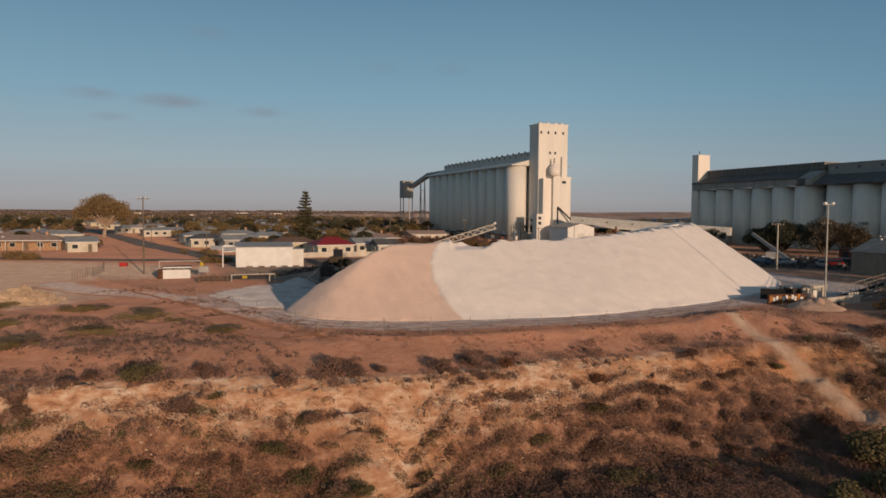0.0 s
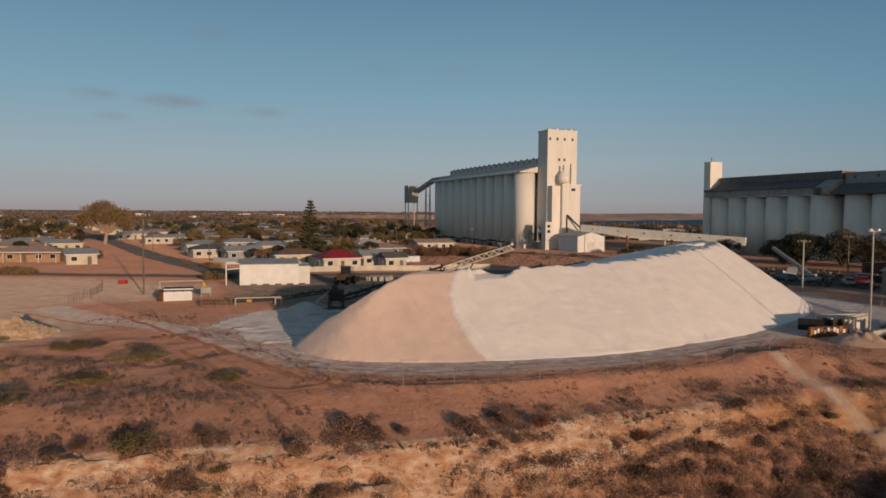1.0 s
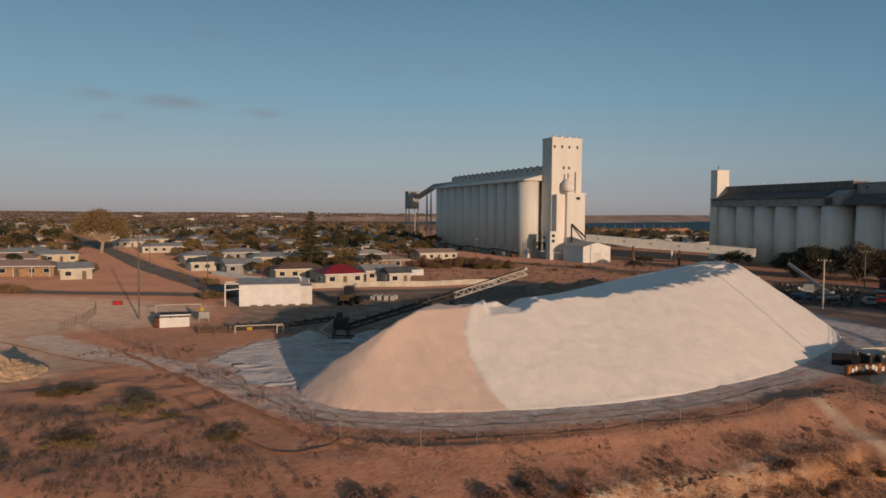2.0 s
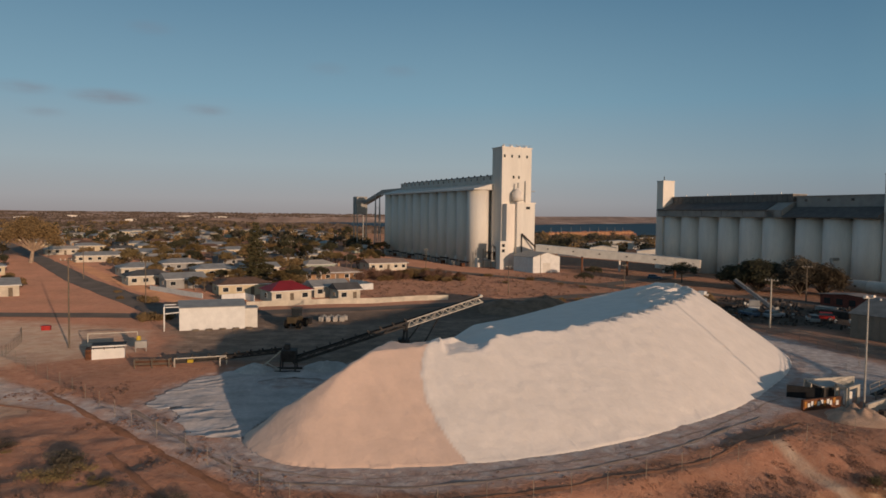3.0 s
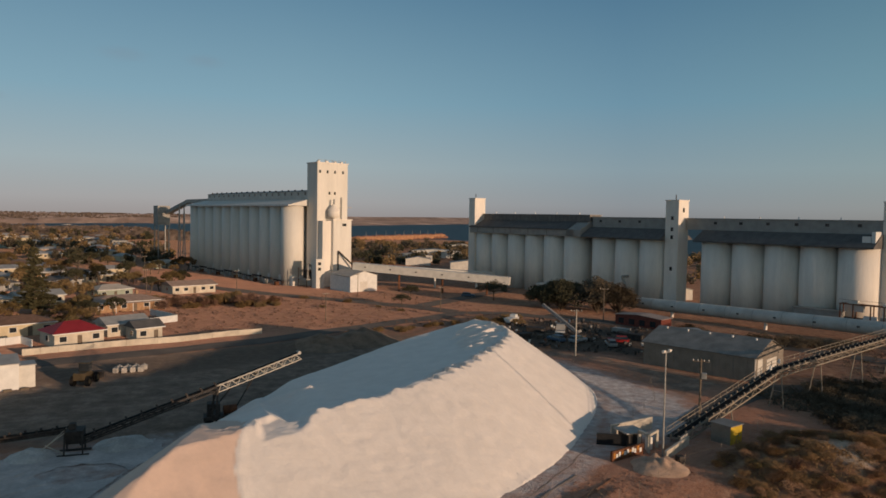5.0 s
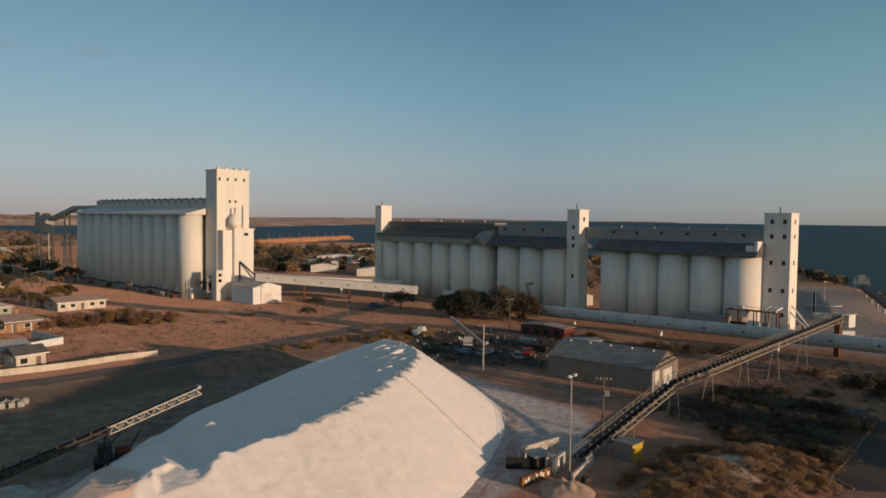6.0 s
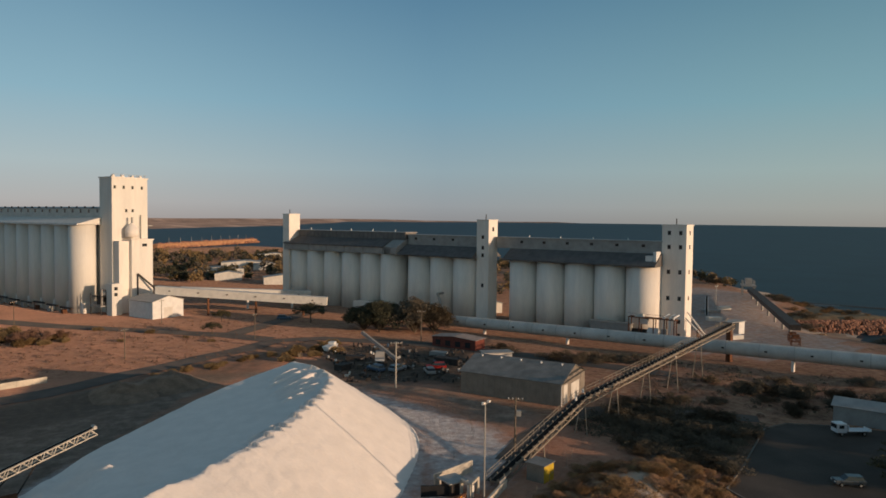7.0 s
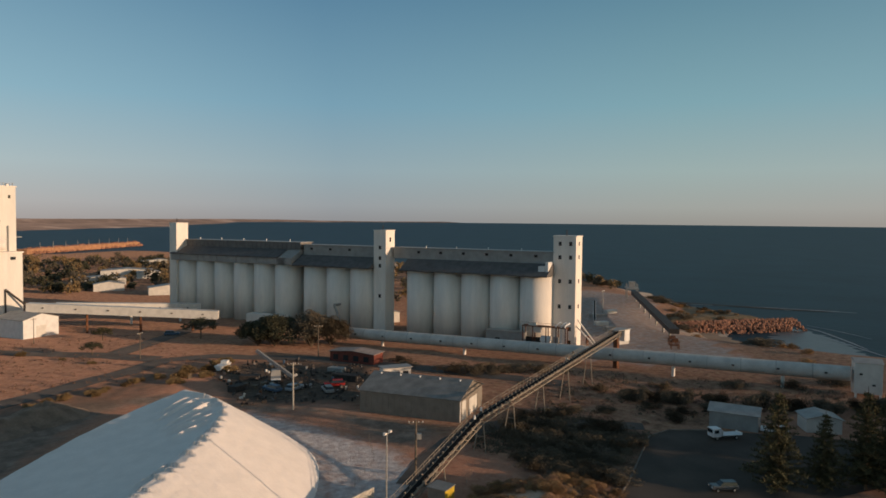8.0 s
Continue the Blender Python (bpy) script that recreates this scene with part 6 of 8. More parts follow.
# ---- trees and shrubs ----
M_GUM = material("gum_leaves", (0.22, 0.155, 0.068), 0.8, scale=1.2, amount=0.4, fine=6, bump=0, island=0.25)
M_OLIVE = material("olive_shrub_leaves", (0.27, 0.175, 0.08), 0.85, scale=1.2, amount=0.4, fine=6, bump=0, island=0.25)
M_DARKLEAF = material("dark_green_leaves", (0.07, 0.064, 0.034), 0.8, scale=1.2, amount=0.4, fine=6, bump=0, island=0.25)
M_DRY = material("dry_brown_scrub", (0.25, 0.142, 0.10), 0.95, scale=0.9, amount=0.5, fine=6, bump=0, island=0.22)
M_REDSCRUB = material("red_brown_scrub", (0.25, 0.128, 0.082), 0.95, scale=0.9, amount=0.5, fine=6, bump=0, island=0.22)
M_DUNESCRUB = material("purple_brown_tufts", (0.20, 0.125, 0.09), 0.95, scale=0.9, amount=0.5, fine=6, bump=0, island=0.22)
M_GREYSCRUB = material("olive_saltbush", (0.30, 0.215, 0.09), 0.95, scale=0.9, amount=0.45, fine=6, bump=0, island=0.22)
M_BLUEBUSH = material("dark_saltbush_leaves", (0.16, 0.128, 0.09), 0.95, scale=0.9, amount=0.4, fine=6, bump=0, island=0.22)
M_COAST = material("coastal_green_leaves", (0.15, 0.118, 0.053), 0.9, scale=0.9, amount=0.5, fine=6, bump=0, island=0.22)
M_THICKET = material("dark_brown_thicket", (0.135, 0.107, 0.073), 0.9, scale=1.0, amount=0.45, fine=6, bump=0, island=0.25)
M_KNOLLDRY = material("russet_knoll_scrub", (0.44, 0.26, 0.155), 0.95, scale=0.9, amount=0.5, fine=6, bump=0, island=0.22)
M_KNOLL = material("sunlit_olive_leaves", (0.34, 0.205, 0.098), 0.9, scale=1.0, amount=0.45, fine=6, bump=0, island=0.25)
M_PINE = material("pine_needles", (0.105, 0.095, 0.047), 0.85, scale=1.0, amount=0.4, fine=6, bump=0, island=0.25)
# purple-brown base colour carries the haze over distant scrub
M_FARSCRUB = material("haze_tinted_far_scrub", (0.13, 0.098, 0.082), 0.95, scale=0.05, amount=0.4, fine=6, bump=0, island=0.4)
M_BARK = material("grey_brown_bark", (0.16, 0.12, 0.085), 0.95, scale=2.0, amount=0.4, fine=8, bump=0.4)


def leaves(bm, c, r, n, size, rng, flat=0.75):
    """n small leaf sprays scattered through a lumpy ball round c."""
    for _ in range(n):
        d = Vector((rng.gauss(0, 1), rng.gauss(0, 1), rng.gauss(0, 1))).normalized()
        p = Vector(c) + Vector((d.x, d.y, d.z * flat)) * (r * rng.uniform(0.45, 1.0))
        a = Vector((rng.gauss(0, 1), rng.gauss(0, 1), rng.gauss(0, 0.6))).normalized()
        b = a.orthogonal().normalized() * (size * rng.uniform(0.3, 0.55))
        a = a * (size * rng.uniform(0.6, 1.2))
        bm.faces.new([bm.verts.new(p - a), bm.verts.new(p + b), bm.verts.new(p + a), bm.verts.new(p - b)])


def tree(name, m, h, spread, leaf, label, seed, lobes=14, per=110, size=0.35, trunk=0.3, low=0.35, category="tree", group="", bark=None):
    """A forked trunk and limbs with a crown of separate leafy lobes."""
    rng = random.Random(seed)
    t = thing(name, m, label, category, group)
    wood, crown = bmesh.new(), bmesh.new()
    fork = Vector((rng.uniform(-.1, .1) * h, rng.uniform(-.1, .1) * h, h * low))
    tube(wood, (0, 0, -0.4), fork, trunk, trunk * 0.7, 8)
    for k in range(lobes):
        a = k * 2.4 + rng.uniform(-0.4, 0.4)
        rad = spread * math.sqrt((k + 0.4) / lobes) * rng.uniform(0.75, 1.05)
        dome = 1 - 0.55 * (rad / spread) ** 2
        c = Vector((math.cos(a) * rad, math.sin(a) * rad, h * (low + (0.93 - low) * dome * rng.uniform(0.72, 1.0))))
        tube(wood, fork, fork.lerp(c, 0.9), trunk * 0.45, trunk * 0.12, 6)
        leaves(crown, c, spread * rng.uniform(0.26, 0.42), per, size, rng)
    part("trunk", wood, bark or M_BARK, t)
    part("crown", crown, leaf, t)
    return t


def bush(name, m, r, h, leaf, label, seed, n=420, size=0.16, group="", category="shrub", lobes=7):
    rng = random.Random(seed)
    t = thing(name, m, label, category, group)
    bm, wood = bmesh.new(), bmesh.new()
    for k in range(lobes):
        a = rng.uniform(0, math.tau)
        q = rng.uniform(0.0, 0.65 if lobes < 9 else 0.9) * r
        c = Vector((math.cos(a) * q, math.sin(a) * q, h * rng.uniform(0.3, 0.7)))
        leaves(bm, c, r * (rng.uniform(0.35, 0.55) if lobes < 9 else rng.uniform(0.2, 0.42)), n // lobes, size, rng, min(1.0, h / r))
        tube(wood, (0, 0, -0.2), c, 0.05, 0.02, 5)
    part("foliage", bm, leaf, t)
    part("stem", wood, M_BARK, t)
    return t


def norfolk_pine(m, h, label, seed, group="", full=1.0):
    """A straight mast with tiers of drooping, feathery branches."""
    rng = random.Random(seed)
    t = thing("norfolk_pine", m, label, "tree", group)
    wood, crown = bmesh.new(), bmesh.new()
    tube(wood, (0, 0, -0.4), (0, 0, h), 0.017 * h, 0.03, 10)
    tiers = 17
    for k in range(tiers):
        z0 = h * (0.08 + 0.88 * k / tiers)
        reach = h * 0.29 * (1 - (k / tiers)) ** 0.85 + 0.35
        for b in range(8):
            z = z0 + rng.uniform(-0.15, 0.15) * h / tiers
            length = reach * rng.uniform(0.62, 1.12)
            a = b * math.tau / 8 + k * 0.5 + rng.uniform(-.3, .3)
            d = Vector((math.cos(a), math.sin(a), 0.0))
            end = Vector((0, 0, z)) + d * length + Vector((0, 0, rng.uniform(-0.02, 0.16) * length))
            tube(wood, (0, 0, z), end, 0.05, 0.015, 4, cap=False)
            nn = max(7, int(length * 8))
            for s in range(nn):
                f = (s + 1) / nn
                p = Vector((0, 0, z)).lerp(end, f)
                wide = 0.24 * length * (1.15 - f) + 0.3
                for _ in range(round(4 * full)):
                    sd = Vector((-d.y, d.x, 0)) * rng.uniform(-1, 1) * wide + d * rng.uniform(-0.3, 0.3) + Vector((0, 0, rng.uniform(-0.3, 0.3)))
                    w = (sd.normalized().cross(Vector((rng.gauss(0, 1), rng.gauss(0, 1), 1.0)))).normalized() * rng.uniform(0.035, 0.08) * full
                    tip = p + sd + Vector((0, 0, rng.uniform(-0.05, 0.3)))
                    crown.faces.new([crown.verts.new(p - w), crown.verts.new(p + w), crown.verts.new(tip + w * 0.5), crown.verts.new(tip - w * 0.5)])
    part("trunk", wood, M_BARK, t)
    part("crown", crown, M_PINE, t)
    return t


def on(x, y, turn=0.0, up=0.0):
    return pose(x, y, ground_z(x, y) + up, 0, 0, turn)


def sized(x, y, k, turn=0.0):
    return on(x, y, turn) @ Matrix.Scale(k, 4)


def put(src, x, y, k=1.0, turn=0.0):
    c = copy_thing(src, on(x, y, turn))
    c.scale = (k, k, k)
    return c


rng = random.Random(11)
big_gum = tree("gum_tree", on(-141, 287), 17.0, 10.5, M_OLIVE, "wide old gum tree with bare pale lower limbs", 5, 30, 360, 0.42, 0.85, 0.25, bark=material("pale_gum_bark", (0.46, 0.33, 0.24), 0.9, scale=1.5, amount=0.35, fine=7, bump=0.3))
gums = [tree("gum_tree", on(-95, 262), 7.5, 4.0, M_GUM, "rounded green gum tree in the town", 21, 12, 90, 0.42, group="town trees"),
        tree("gum_tree", on(-62, 292), 6.0, 3.4, M_OLIVE, "rounded olive-brown tree in the town", 22, 11, 90, 0.40, group="town trees"),
        tree("gum_tree", on(-30, 310), 8.5, 3.8, M_DARKLEAF, "dense dark green tree in the town", 23, 13, 90, 0.42, group="town trees"),
        tree("gum_tree", on(-38, 255), 5.0, 3.6, M_OLIVE, "low spreading olive-brown tree in the town", 24, 11, 90, 0.38, low=0.25, group="town trees")]
# dark trees by the yard corner and shrubs along the railway reserve
yard_trees = [tree("spreading_tree", on(98.5, 199), 9.4, 6.6, M_DARKLEAF, "dense dark spreading tree beside the silos", 31, 46, 260, 0.36, 0.35, 0.04),
              tree("spreading_tree", on(106.5, 192), 10.2, 6.6, M_THICKET, "dense dark brown tree beside the silos", 32, 46, 260, 0.36, 0.35, 0.04)]
put(yard_trees[0], 94.5, 203.5, 0.8, 80)
put(yard_trees[1], 110.5, 188.5, 0.85, 200)
umbrella = tree("wattle_tree", on(87.5, 225), 6.0, 5.0, M_DARKLEAF, "flat-topped dark wattle by the gallery", 33, 12, 120, 0.34, 0.25, 0.45)
put(umbrella, 64, 241, 0.6, 140)

pine_far = norfolk_pine(on(-44, 221), 18.5, "tall dark norfolk pine among the houses", 41, full=1.7)
pine = norfolk_pine(on(96.3, 57.1), 15.0, "young dark norfolk pine beside the car park", 42, group="car park pines")
for k, (x, y, s) in enumerate(((101.5, 52.6, 0.78), (106.4, 48.7, 1.0), (110.5, 46.5, 1.05), (107, 41.5, 1.1), (114.5, 40.5, 1.2))):
    put(pine, x, y, s, 37 * k)
# unseen pines added along the shore to shade the car park and workshop
for k in range(14):
    x = 120 + 4.2 * k
    put(pine, x, 47 - 0.62 * (x - 120) + rng.uniform(-1.5, 1.5), rng.uniform(0.7, 0.9), 41 * k)
    put(pine, x + 2, 39 - 0.62 * (x - 120) + rng.uniform(-1.5, 1.5), rng.uniform(0.75, 0.95), 67 * k)

bush("shore_bush", on(33.5, 51.0), 3.6, 3.0, M_COAST, "big added dark green bush shading the foot of the cliff", 61, 5200, 0.16)
# two more bushes, added only to cast shade on the lower slope
bush("shore_bush", on(31.0, 46.5), 2.2, 1.9, M_COAST, "added dark green bush shading the foot of the cliff", 62, 3000, 0.16)
bush("shore_bush", on(27.0, 44.5), 2.0, 1.6, M_COAST, "added dark green bush shading the foot of the cliff", 63, 3000, 0.16)
shrubs = [bush("saltbush", on(-29.6, 68.6), 2.5, 0.85, M_BLUEBUSH, "low dark grey-green saltbush on sandy earth", 51, 5200, 0.06, "dune shrubs", lobes=18),
          bush("coastal_shrub", on(-8, 51.0), 1.5, 1.1, M_DRY, "dry brown coastal shrub on the cliff edge", 52, 1500, 0.085, "cliff shrubs"),
          bush("coastal_shrub", on(-20, 46), 1.6, 1.0, M_COAST, "green coastal shrub on the cliff face", 53, 1700, 0.085, "cliff shrubs"),
          bush("coastal_shrub", on(5.0, 53.2), 0.9, 0.8, M_RUST, "dead rust-brown shrub on the cliff face", 54, 900, 0.07, "cliff shrubs"),
          bush("roadside_shrub", on(-58, 170), 2.6, 1.7, M_OLIVE, "rounded olive shrub beside the road", 55, 1500, 0.2, "roadside shrubs")]
for x, y, i, k in ((-37.7, 72.6, 0, 1.1), (-30.3, 59, 0, 0.75), (-33, 52.5, 0, 1.0), (-40, 62, 0, 0.7), (-19.4, 60.9, 0, 0.7), (-45, 66, 0, 0.9),
                   (12.6, 55.9, 3, 1.3), (-6.5, 50.1, 1, 1.0), (-11, 47.3, 1, 1.0), (0, 52.2, 1, 1.0), (2.4, 53.4, 1, 0.8), (-4.5, 50.8, 1, 0.6), (-15, 45.3, 2, 0.8), (-27, 41.1, 2, 1.1), (-11, 43.6, 2, 1.2),
                   (-1, 46.3, 2, 0.8), (-5, 42.5, 2, 1.1), (7, 51.1, 2, 0.9), (4, 46.2, 1, 1.0), (12, 51.4, 1, 1.0), (18, 54.9, 1, 1.1), (24, 57.1, 1, 1.2), (28, 59.5, 1, 1.1), (33, 58.2, 1, 1.2), (31, 63.6, 2, 0.9), (38, 62.7, 1, 1.2), (36, 66.8, 2, 0.9),
                   (-36, 41.3, 1, 1.1), (-22, 40.3, 1, 1.2), (20, 51, 2, 1.0), (26, 52.1, 1, 1.2), (9, 46.7, 1, 1.2), (15, 47.7, 2, 1.1), (44, 69.1, 1, 1.2), (41, 64.1, 2, 1.1), (48, 70, 2, 1.2), (52, 74.7, 2, 1.3), (55, 72.4, 1, 1.3), (-17, 48.4, 1, 0.7), (-21, 46.5, 1, 0.6), (-23.5, 45.9, 1, 0.7), (-31, 44.6, 1, 0.7),
                   (-48.5, 144.5, 4, 1.25), (-46.3, 146, 4, 0.9), (-92.5, 150, 4, 1.5), (-90, 151, 4, 1.2), (-66, 176, 4, 0.5), (-72, 190, 4, 0.5)):
    put(shrubs[i], x, y, k * (0.62 if i == 2 else 0.85), 50 * x)
face_rng = random.Random(83)
for k in range(150):
    x = face_rng.uniform(-34, 46) if k % 3 else face_rng.uniform(4, 46)
    y = line_at(CLIFF, x) - face_rng.uniform(0.8, 15)
    if to_line(TRACK, x, y) > 2.2 and abs(x + 2.5) > 1.6:
        put(shrubs[2 if (k % 4 == 0 and x < 14) else 1], x, y, face_rng.uniform(0.35, 0.9), 70 * k)
# yellow-olive skirts of low growth on the sunny side of the dune saltbush
skirt = bush("ground_cover", on(-29.0, 67.0), 2.4, 0.55, M_GREYSCRUB, "low yellow-olive ground cover on sandy earth", 59, 3600, 0.06, "dune ground cover", lobes=14)
for x, y, k in ((-37.1, 71.4, 1.0), (-29.7, 58.0, 0.8), (-32.4, 51.2, 0.9), (-39.4, 61.0, 0.7), (-18.9, 60.1, 0.7), (-44.4, 65.0, 0.9), (-25.5, 64.5, 0.5), (-48, 73, 1.0)):
    put(skirt, x, y, k, 80 * x)
# the scrubby knoll and the dark thicket beyond it
knoll = [bush("knoll_shrub", on(60, 74), 1.9, 1.3, M_KNOLL, "olive sunlit scrub on the knoll", 56, 2600, 0.075, "knoll shrubs"),
         bush("knoll_shrub", on(64, 72), 1.8, 1.1, M_KNOLLDRY, "brown sunlit scrub on the knoll", 57, 2600, 0.075, "knoll shrubs"),
         bush("thicket_bush", on(88, 92), 3.4, 1.6, M_THICKET, "dark brown dense thicket beside the car park", 58, 3600, 0.11, "thicket", lobes=20)]
for k in range(190):
    a, q = rng.uniform(0, math.tau), math.sqrt(rng.random())
    x, y = 63 + math.cos(a) * q * 15.5, 74.5 + math.sin(a) * q * 9.0
    if math.hypot((x - 62.5) / 2.4, (y - 73) / 3.0) > 1 and (y < 79.5 or x > 60) and y > line_at(CLIFF, x) + 2 and not (x > 72 and y < 70):
        put(knoll[k % 2], x, y, rng.uniform(0.4, 0.85), rng.uniform(0, 360))
for k in range(220):
    x, y = rng.uniform(67, 107), rng.uniform(64, 108)
    if inside(THICKET, x, y) and math.hypot((x - 63) / 14.5, (y - 75) / 8.2) > 1.0 and nz(x, y, 6, 3.3) > -0.42 - 0.03 * (92 - y):
        put(knoll[2], x, y, rng.uniform(0.6, 1.1), rng.uniform(0, 360))
for x, y, k in ((125, 106, 0.8), (139, 98, 0.8), (150, 86, 0.9), (160, 78, 1.0), (171, 71, 1.2), (124, 86, 0.8), (122, 92, 0.7),
                (113, 140, 1.2), (118, 136, 1.3), (122, 132, 1.2), (126, 129, 1.1), (130, 126, 1.0), (108, 152, 0.9), (111, 158, 0.9), (107, 100, 0.8), (112, 96, 0.7)):
    put(knoll[2], x, y, k * 1.15, rng.uniform(0, 360))
# big rounded bushes behind the car park
dome = bush("shore_tree", on(124.3, 96.6), 3.4, 3.2, M_THICKET, "big dark rounded bush behind the car park", 71, 5200, 0.17, "car park bushes", lobes=18)
for x, y, k in ((130.1, 89.5, 1.05), (134.5, 83.5, 0.9), (129.1, 81.6, 0.7), (138.6, 76.7, 1.15), (141.5, 71.5, 1.0), (144.2, 64.9, 1.1), (127, 93.2, 0.8), (117.4, 84.0, 0.7), (149, 60, 1.1), (97.3, 81.1, 0.62), (94.6, 82.0, 0.5), (99.6, 80.6, 0.5), (152, 56, 1.1)):
    put(dome, x, y, k, 47 * x)
# a ragged hedge of brown and olive bushes beside the railway reserve
hedge = [bush("hedge_bush", on(-6, 229), 3.2, 3.2, M_DRY, "big dark brown bush in a ragged hedge", 81, 2600, 0.2, "reserve hedge", lobes=12),
         bush("hedge_bush", on(3.5, 233), 3.0, 3.4, M_OLIVE, "big olive-yellow bush in a ragged hedge", 82, 2600, 0.2, "reserve hedge", lobes=12)]
for k, (x, y, f) in enumerate(((-21, 226, 1.0), (-17, 229, 1.1), (-13, 225, 0.9), (-10, 230, 1.2), (-2, 227, 1.0), (0.5, 231, 1.1), (7, 229, 1.0), (10.5, 232, 1.1), (14, 229.5, 0.9), (-15, 233, 1.0), (-5, 234, 1.0), (17.5, 232, 0.8))):
    put(hedge[1 if k in (1, 5, 9) else 0], x, y, f, 53 * k)
# red-brown shrubs along the railway reserve
for k in range(12):
    g_ = k / 11
    put(shrubs[4], 30 + 26 * g_ + rng.uniform(-2, 2), 171 + 8 * g_ + rng.uniform(-2, 2), rng.uniform(0.35, 0.7), rng.uniform(0, 360))
for x, y, k in ((5, 234.5, 1.3), (8, 225, 1.2), (12.4, 230, 1.1), (16.6, 232.6, 1.0), (7.3, 246, 1.5), (2, 240, 1.4), (-3, 232, 1.2), (-6, 226, 1.1), (10, 238, 1.2), (13, 224, 0.9), (18, 226, 0.8), (-10, 235, 1.2), (-14, 228, 1.0),
                (28.5, 242.2, 0.7), (30.5, 219, 0.5), (46.7, 216.6, 0.4), (50.8, 206.8, 0.5), (39.8, 229.6, 0.7), (58, 172, 0.9), (61, 177, 1.0), (64, 181, 1.1), (69, 180, 1.0), (66, 174, 0.9), (72, 176, 1.0), (73, 184, 0.9), (77, 186, 0.9)):
    put(shrubs[4], x, y, k, rng.uniform(0, 360))
put(umbrella, 54.3, 218.6, 0.55, 20)


# ---- low scrub and stones: too many to count ----
def scrub_sheet(name, spots, leaf, label, size, n, kind_word):
    rr = random.Random(len(spots))
    bm_verts, faces = [], []
    for x, y, r in spots:
        z = ground_z(x, y)
        lean_x, lean_y = rr.uniform(0.7, 1.3), rr.uniform(0.7, 1.3)
        for _ in range(n):
            d = Vector((rr.gauss(0, 1), rr.gauss(0, 1), abs(rr.gauss(0, 0.9)))).normalized()
            p = Vector((x, y, z - 0.1 * r)) + Vector((d.x * lean_x, d.y * lean_y, d.z * 1.15)) * (r * rr.uniform(0.55, 1.0) ** 0.5)
            a = Vector((rr.gauss(0, 1), rr.gauss(0, 1), rr.gauss(0, 0.8))).normalized()
            b = a.orthogonal().normalized() * (size * rr.uniform(0.3, 0.6))
            a = a * (size * rr.uniform(0.6, 1.3))
            i = len(bm_verts)
            bm_verts.extend((p - a, p + b, p + a, p - b))
            faces.append((i, i + 1, i + 2, i + 3))
    me = bpy.data.meshes.new(name)
    me.from_pydata(bm_verts, [], faces)
    me.materials.append(leaf)
    tagged(new(name, me), label, kind_word, kind="stuff")


def cliff_spots(n, seed, x0, x1, d0, d1, clump, r0, r1, least=0.05):
    rr = random.Random(seed)
    out = []
    while len(out) < n:
        x = rr.uniform(x0, x1)
        y = line_at(CLIFF, x) + rr.uniform(d0, d1)
        if nz(x, y, clump, seed * 0.37) + rr.uniform(-0.35, 0.35) > least and to_line(TRACK, x, y) > 1.8 and not (abs(x + 3.2) < 3.2 and rr.random() < 0.6):
            out.append((x, y, rr.uniform(r0, r1)))
    return out


scrub_sheet("dry_scrub", cliff_spots(2300, 3, -46, 62, -20, 0.8, 5, 0.25, 0.95), M_DRY, "dry purple-brown scrub over the cliff face", 0.055, 95, "scrub")
scrub_sheet("green_scrub", cliff_spots(520, 4, -46, 60, -20, -2.5, 7, 0.3, 0.85), M_COAST, "olive green scrub over the cliff face", 0.05, 130, "scrub")
scrub_sheet("red_scrub", cliff_spots(1700, 12, -46, 6, -18, -1.8, 4.5, 0.2, 0.75, -0.1), M_REDSCRUB, "low red-brown scrub over the cliff face", 0.05, 90, "scrub")
scrub_sheet("green_scrub", cliff_spots(640, 15, -40, 4, -16, -2.5, 3.5, 0.3, 0.8, 0.12), M_COAST, "patches of green scrub over the cliff face", 0.05, 130, "scrub")
scrub_sheet("grey_scrub", [q for q in cliff_spots(2200, 5, -60, -11, 0.5, 24, 4, 0.1, 0.42, -0.1) if to_line(SALT_ROAD, q[0], q[1]) > 8.0 and to_line(FENCE_LINE, q[0], q[1]) > 6.0], M_DUNESCRUB, "low purple-brown tufts over sandy earth", 0.04, 50, "scrub")
scrub_sheet("brown_scrub", cliff_spots(2500, 8, 3, 60, -18, -1.2, 9, 0.25, 0.95, -0.35), M_DRY, "dense brown scrub over the cliff face", 0.055, 95, "scrub")
scrub_sheet("brown_scrub", cliff_spots(1500, 31, -1, 20, -16, -2.4, 2.5, 0.3, 0.9, -0.45), M_DRY, "dense brown scrub over the lower cliff", 0.07, 62, "scrub")
scrub_sheet("red_scrub", cliff_spots(1500, 33, -42, -5, -17, -4.2, 2.5, 0.25, 0.8, -0.4), M_REDSCRUB, "dense red-brown scrub over the lower cliff", 0.07, 60, "scrub")
scrub_sheet("lip_scrub", cliff_spots(330, 21, -40, 48, -1.0, 4.0, 3, 0.2, 0.6, 0.15), M_DRY, "scattered dry brown bushes along the cliff edge", 0.045, 130, "scrub")
scrub_sheet("thicket_scrub", [(rng.uniform(76, 106), rng.uniform(82, 104), rng.uniform(0.4, 1.1)) for _ in range(420)], M_THICKET, "dark low thicket beside the car park", 0.2, 30, "scrub")
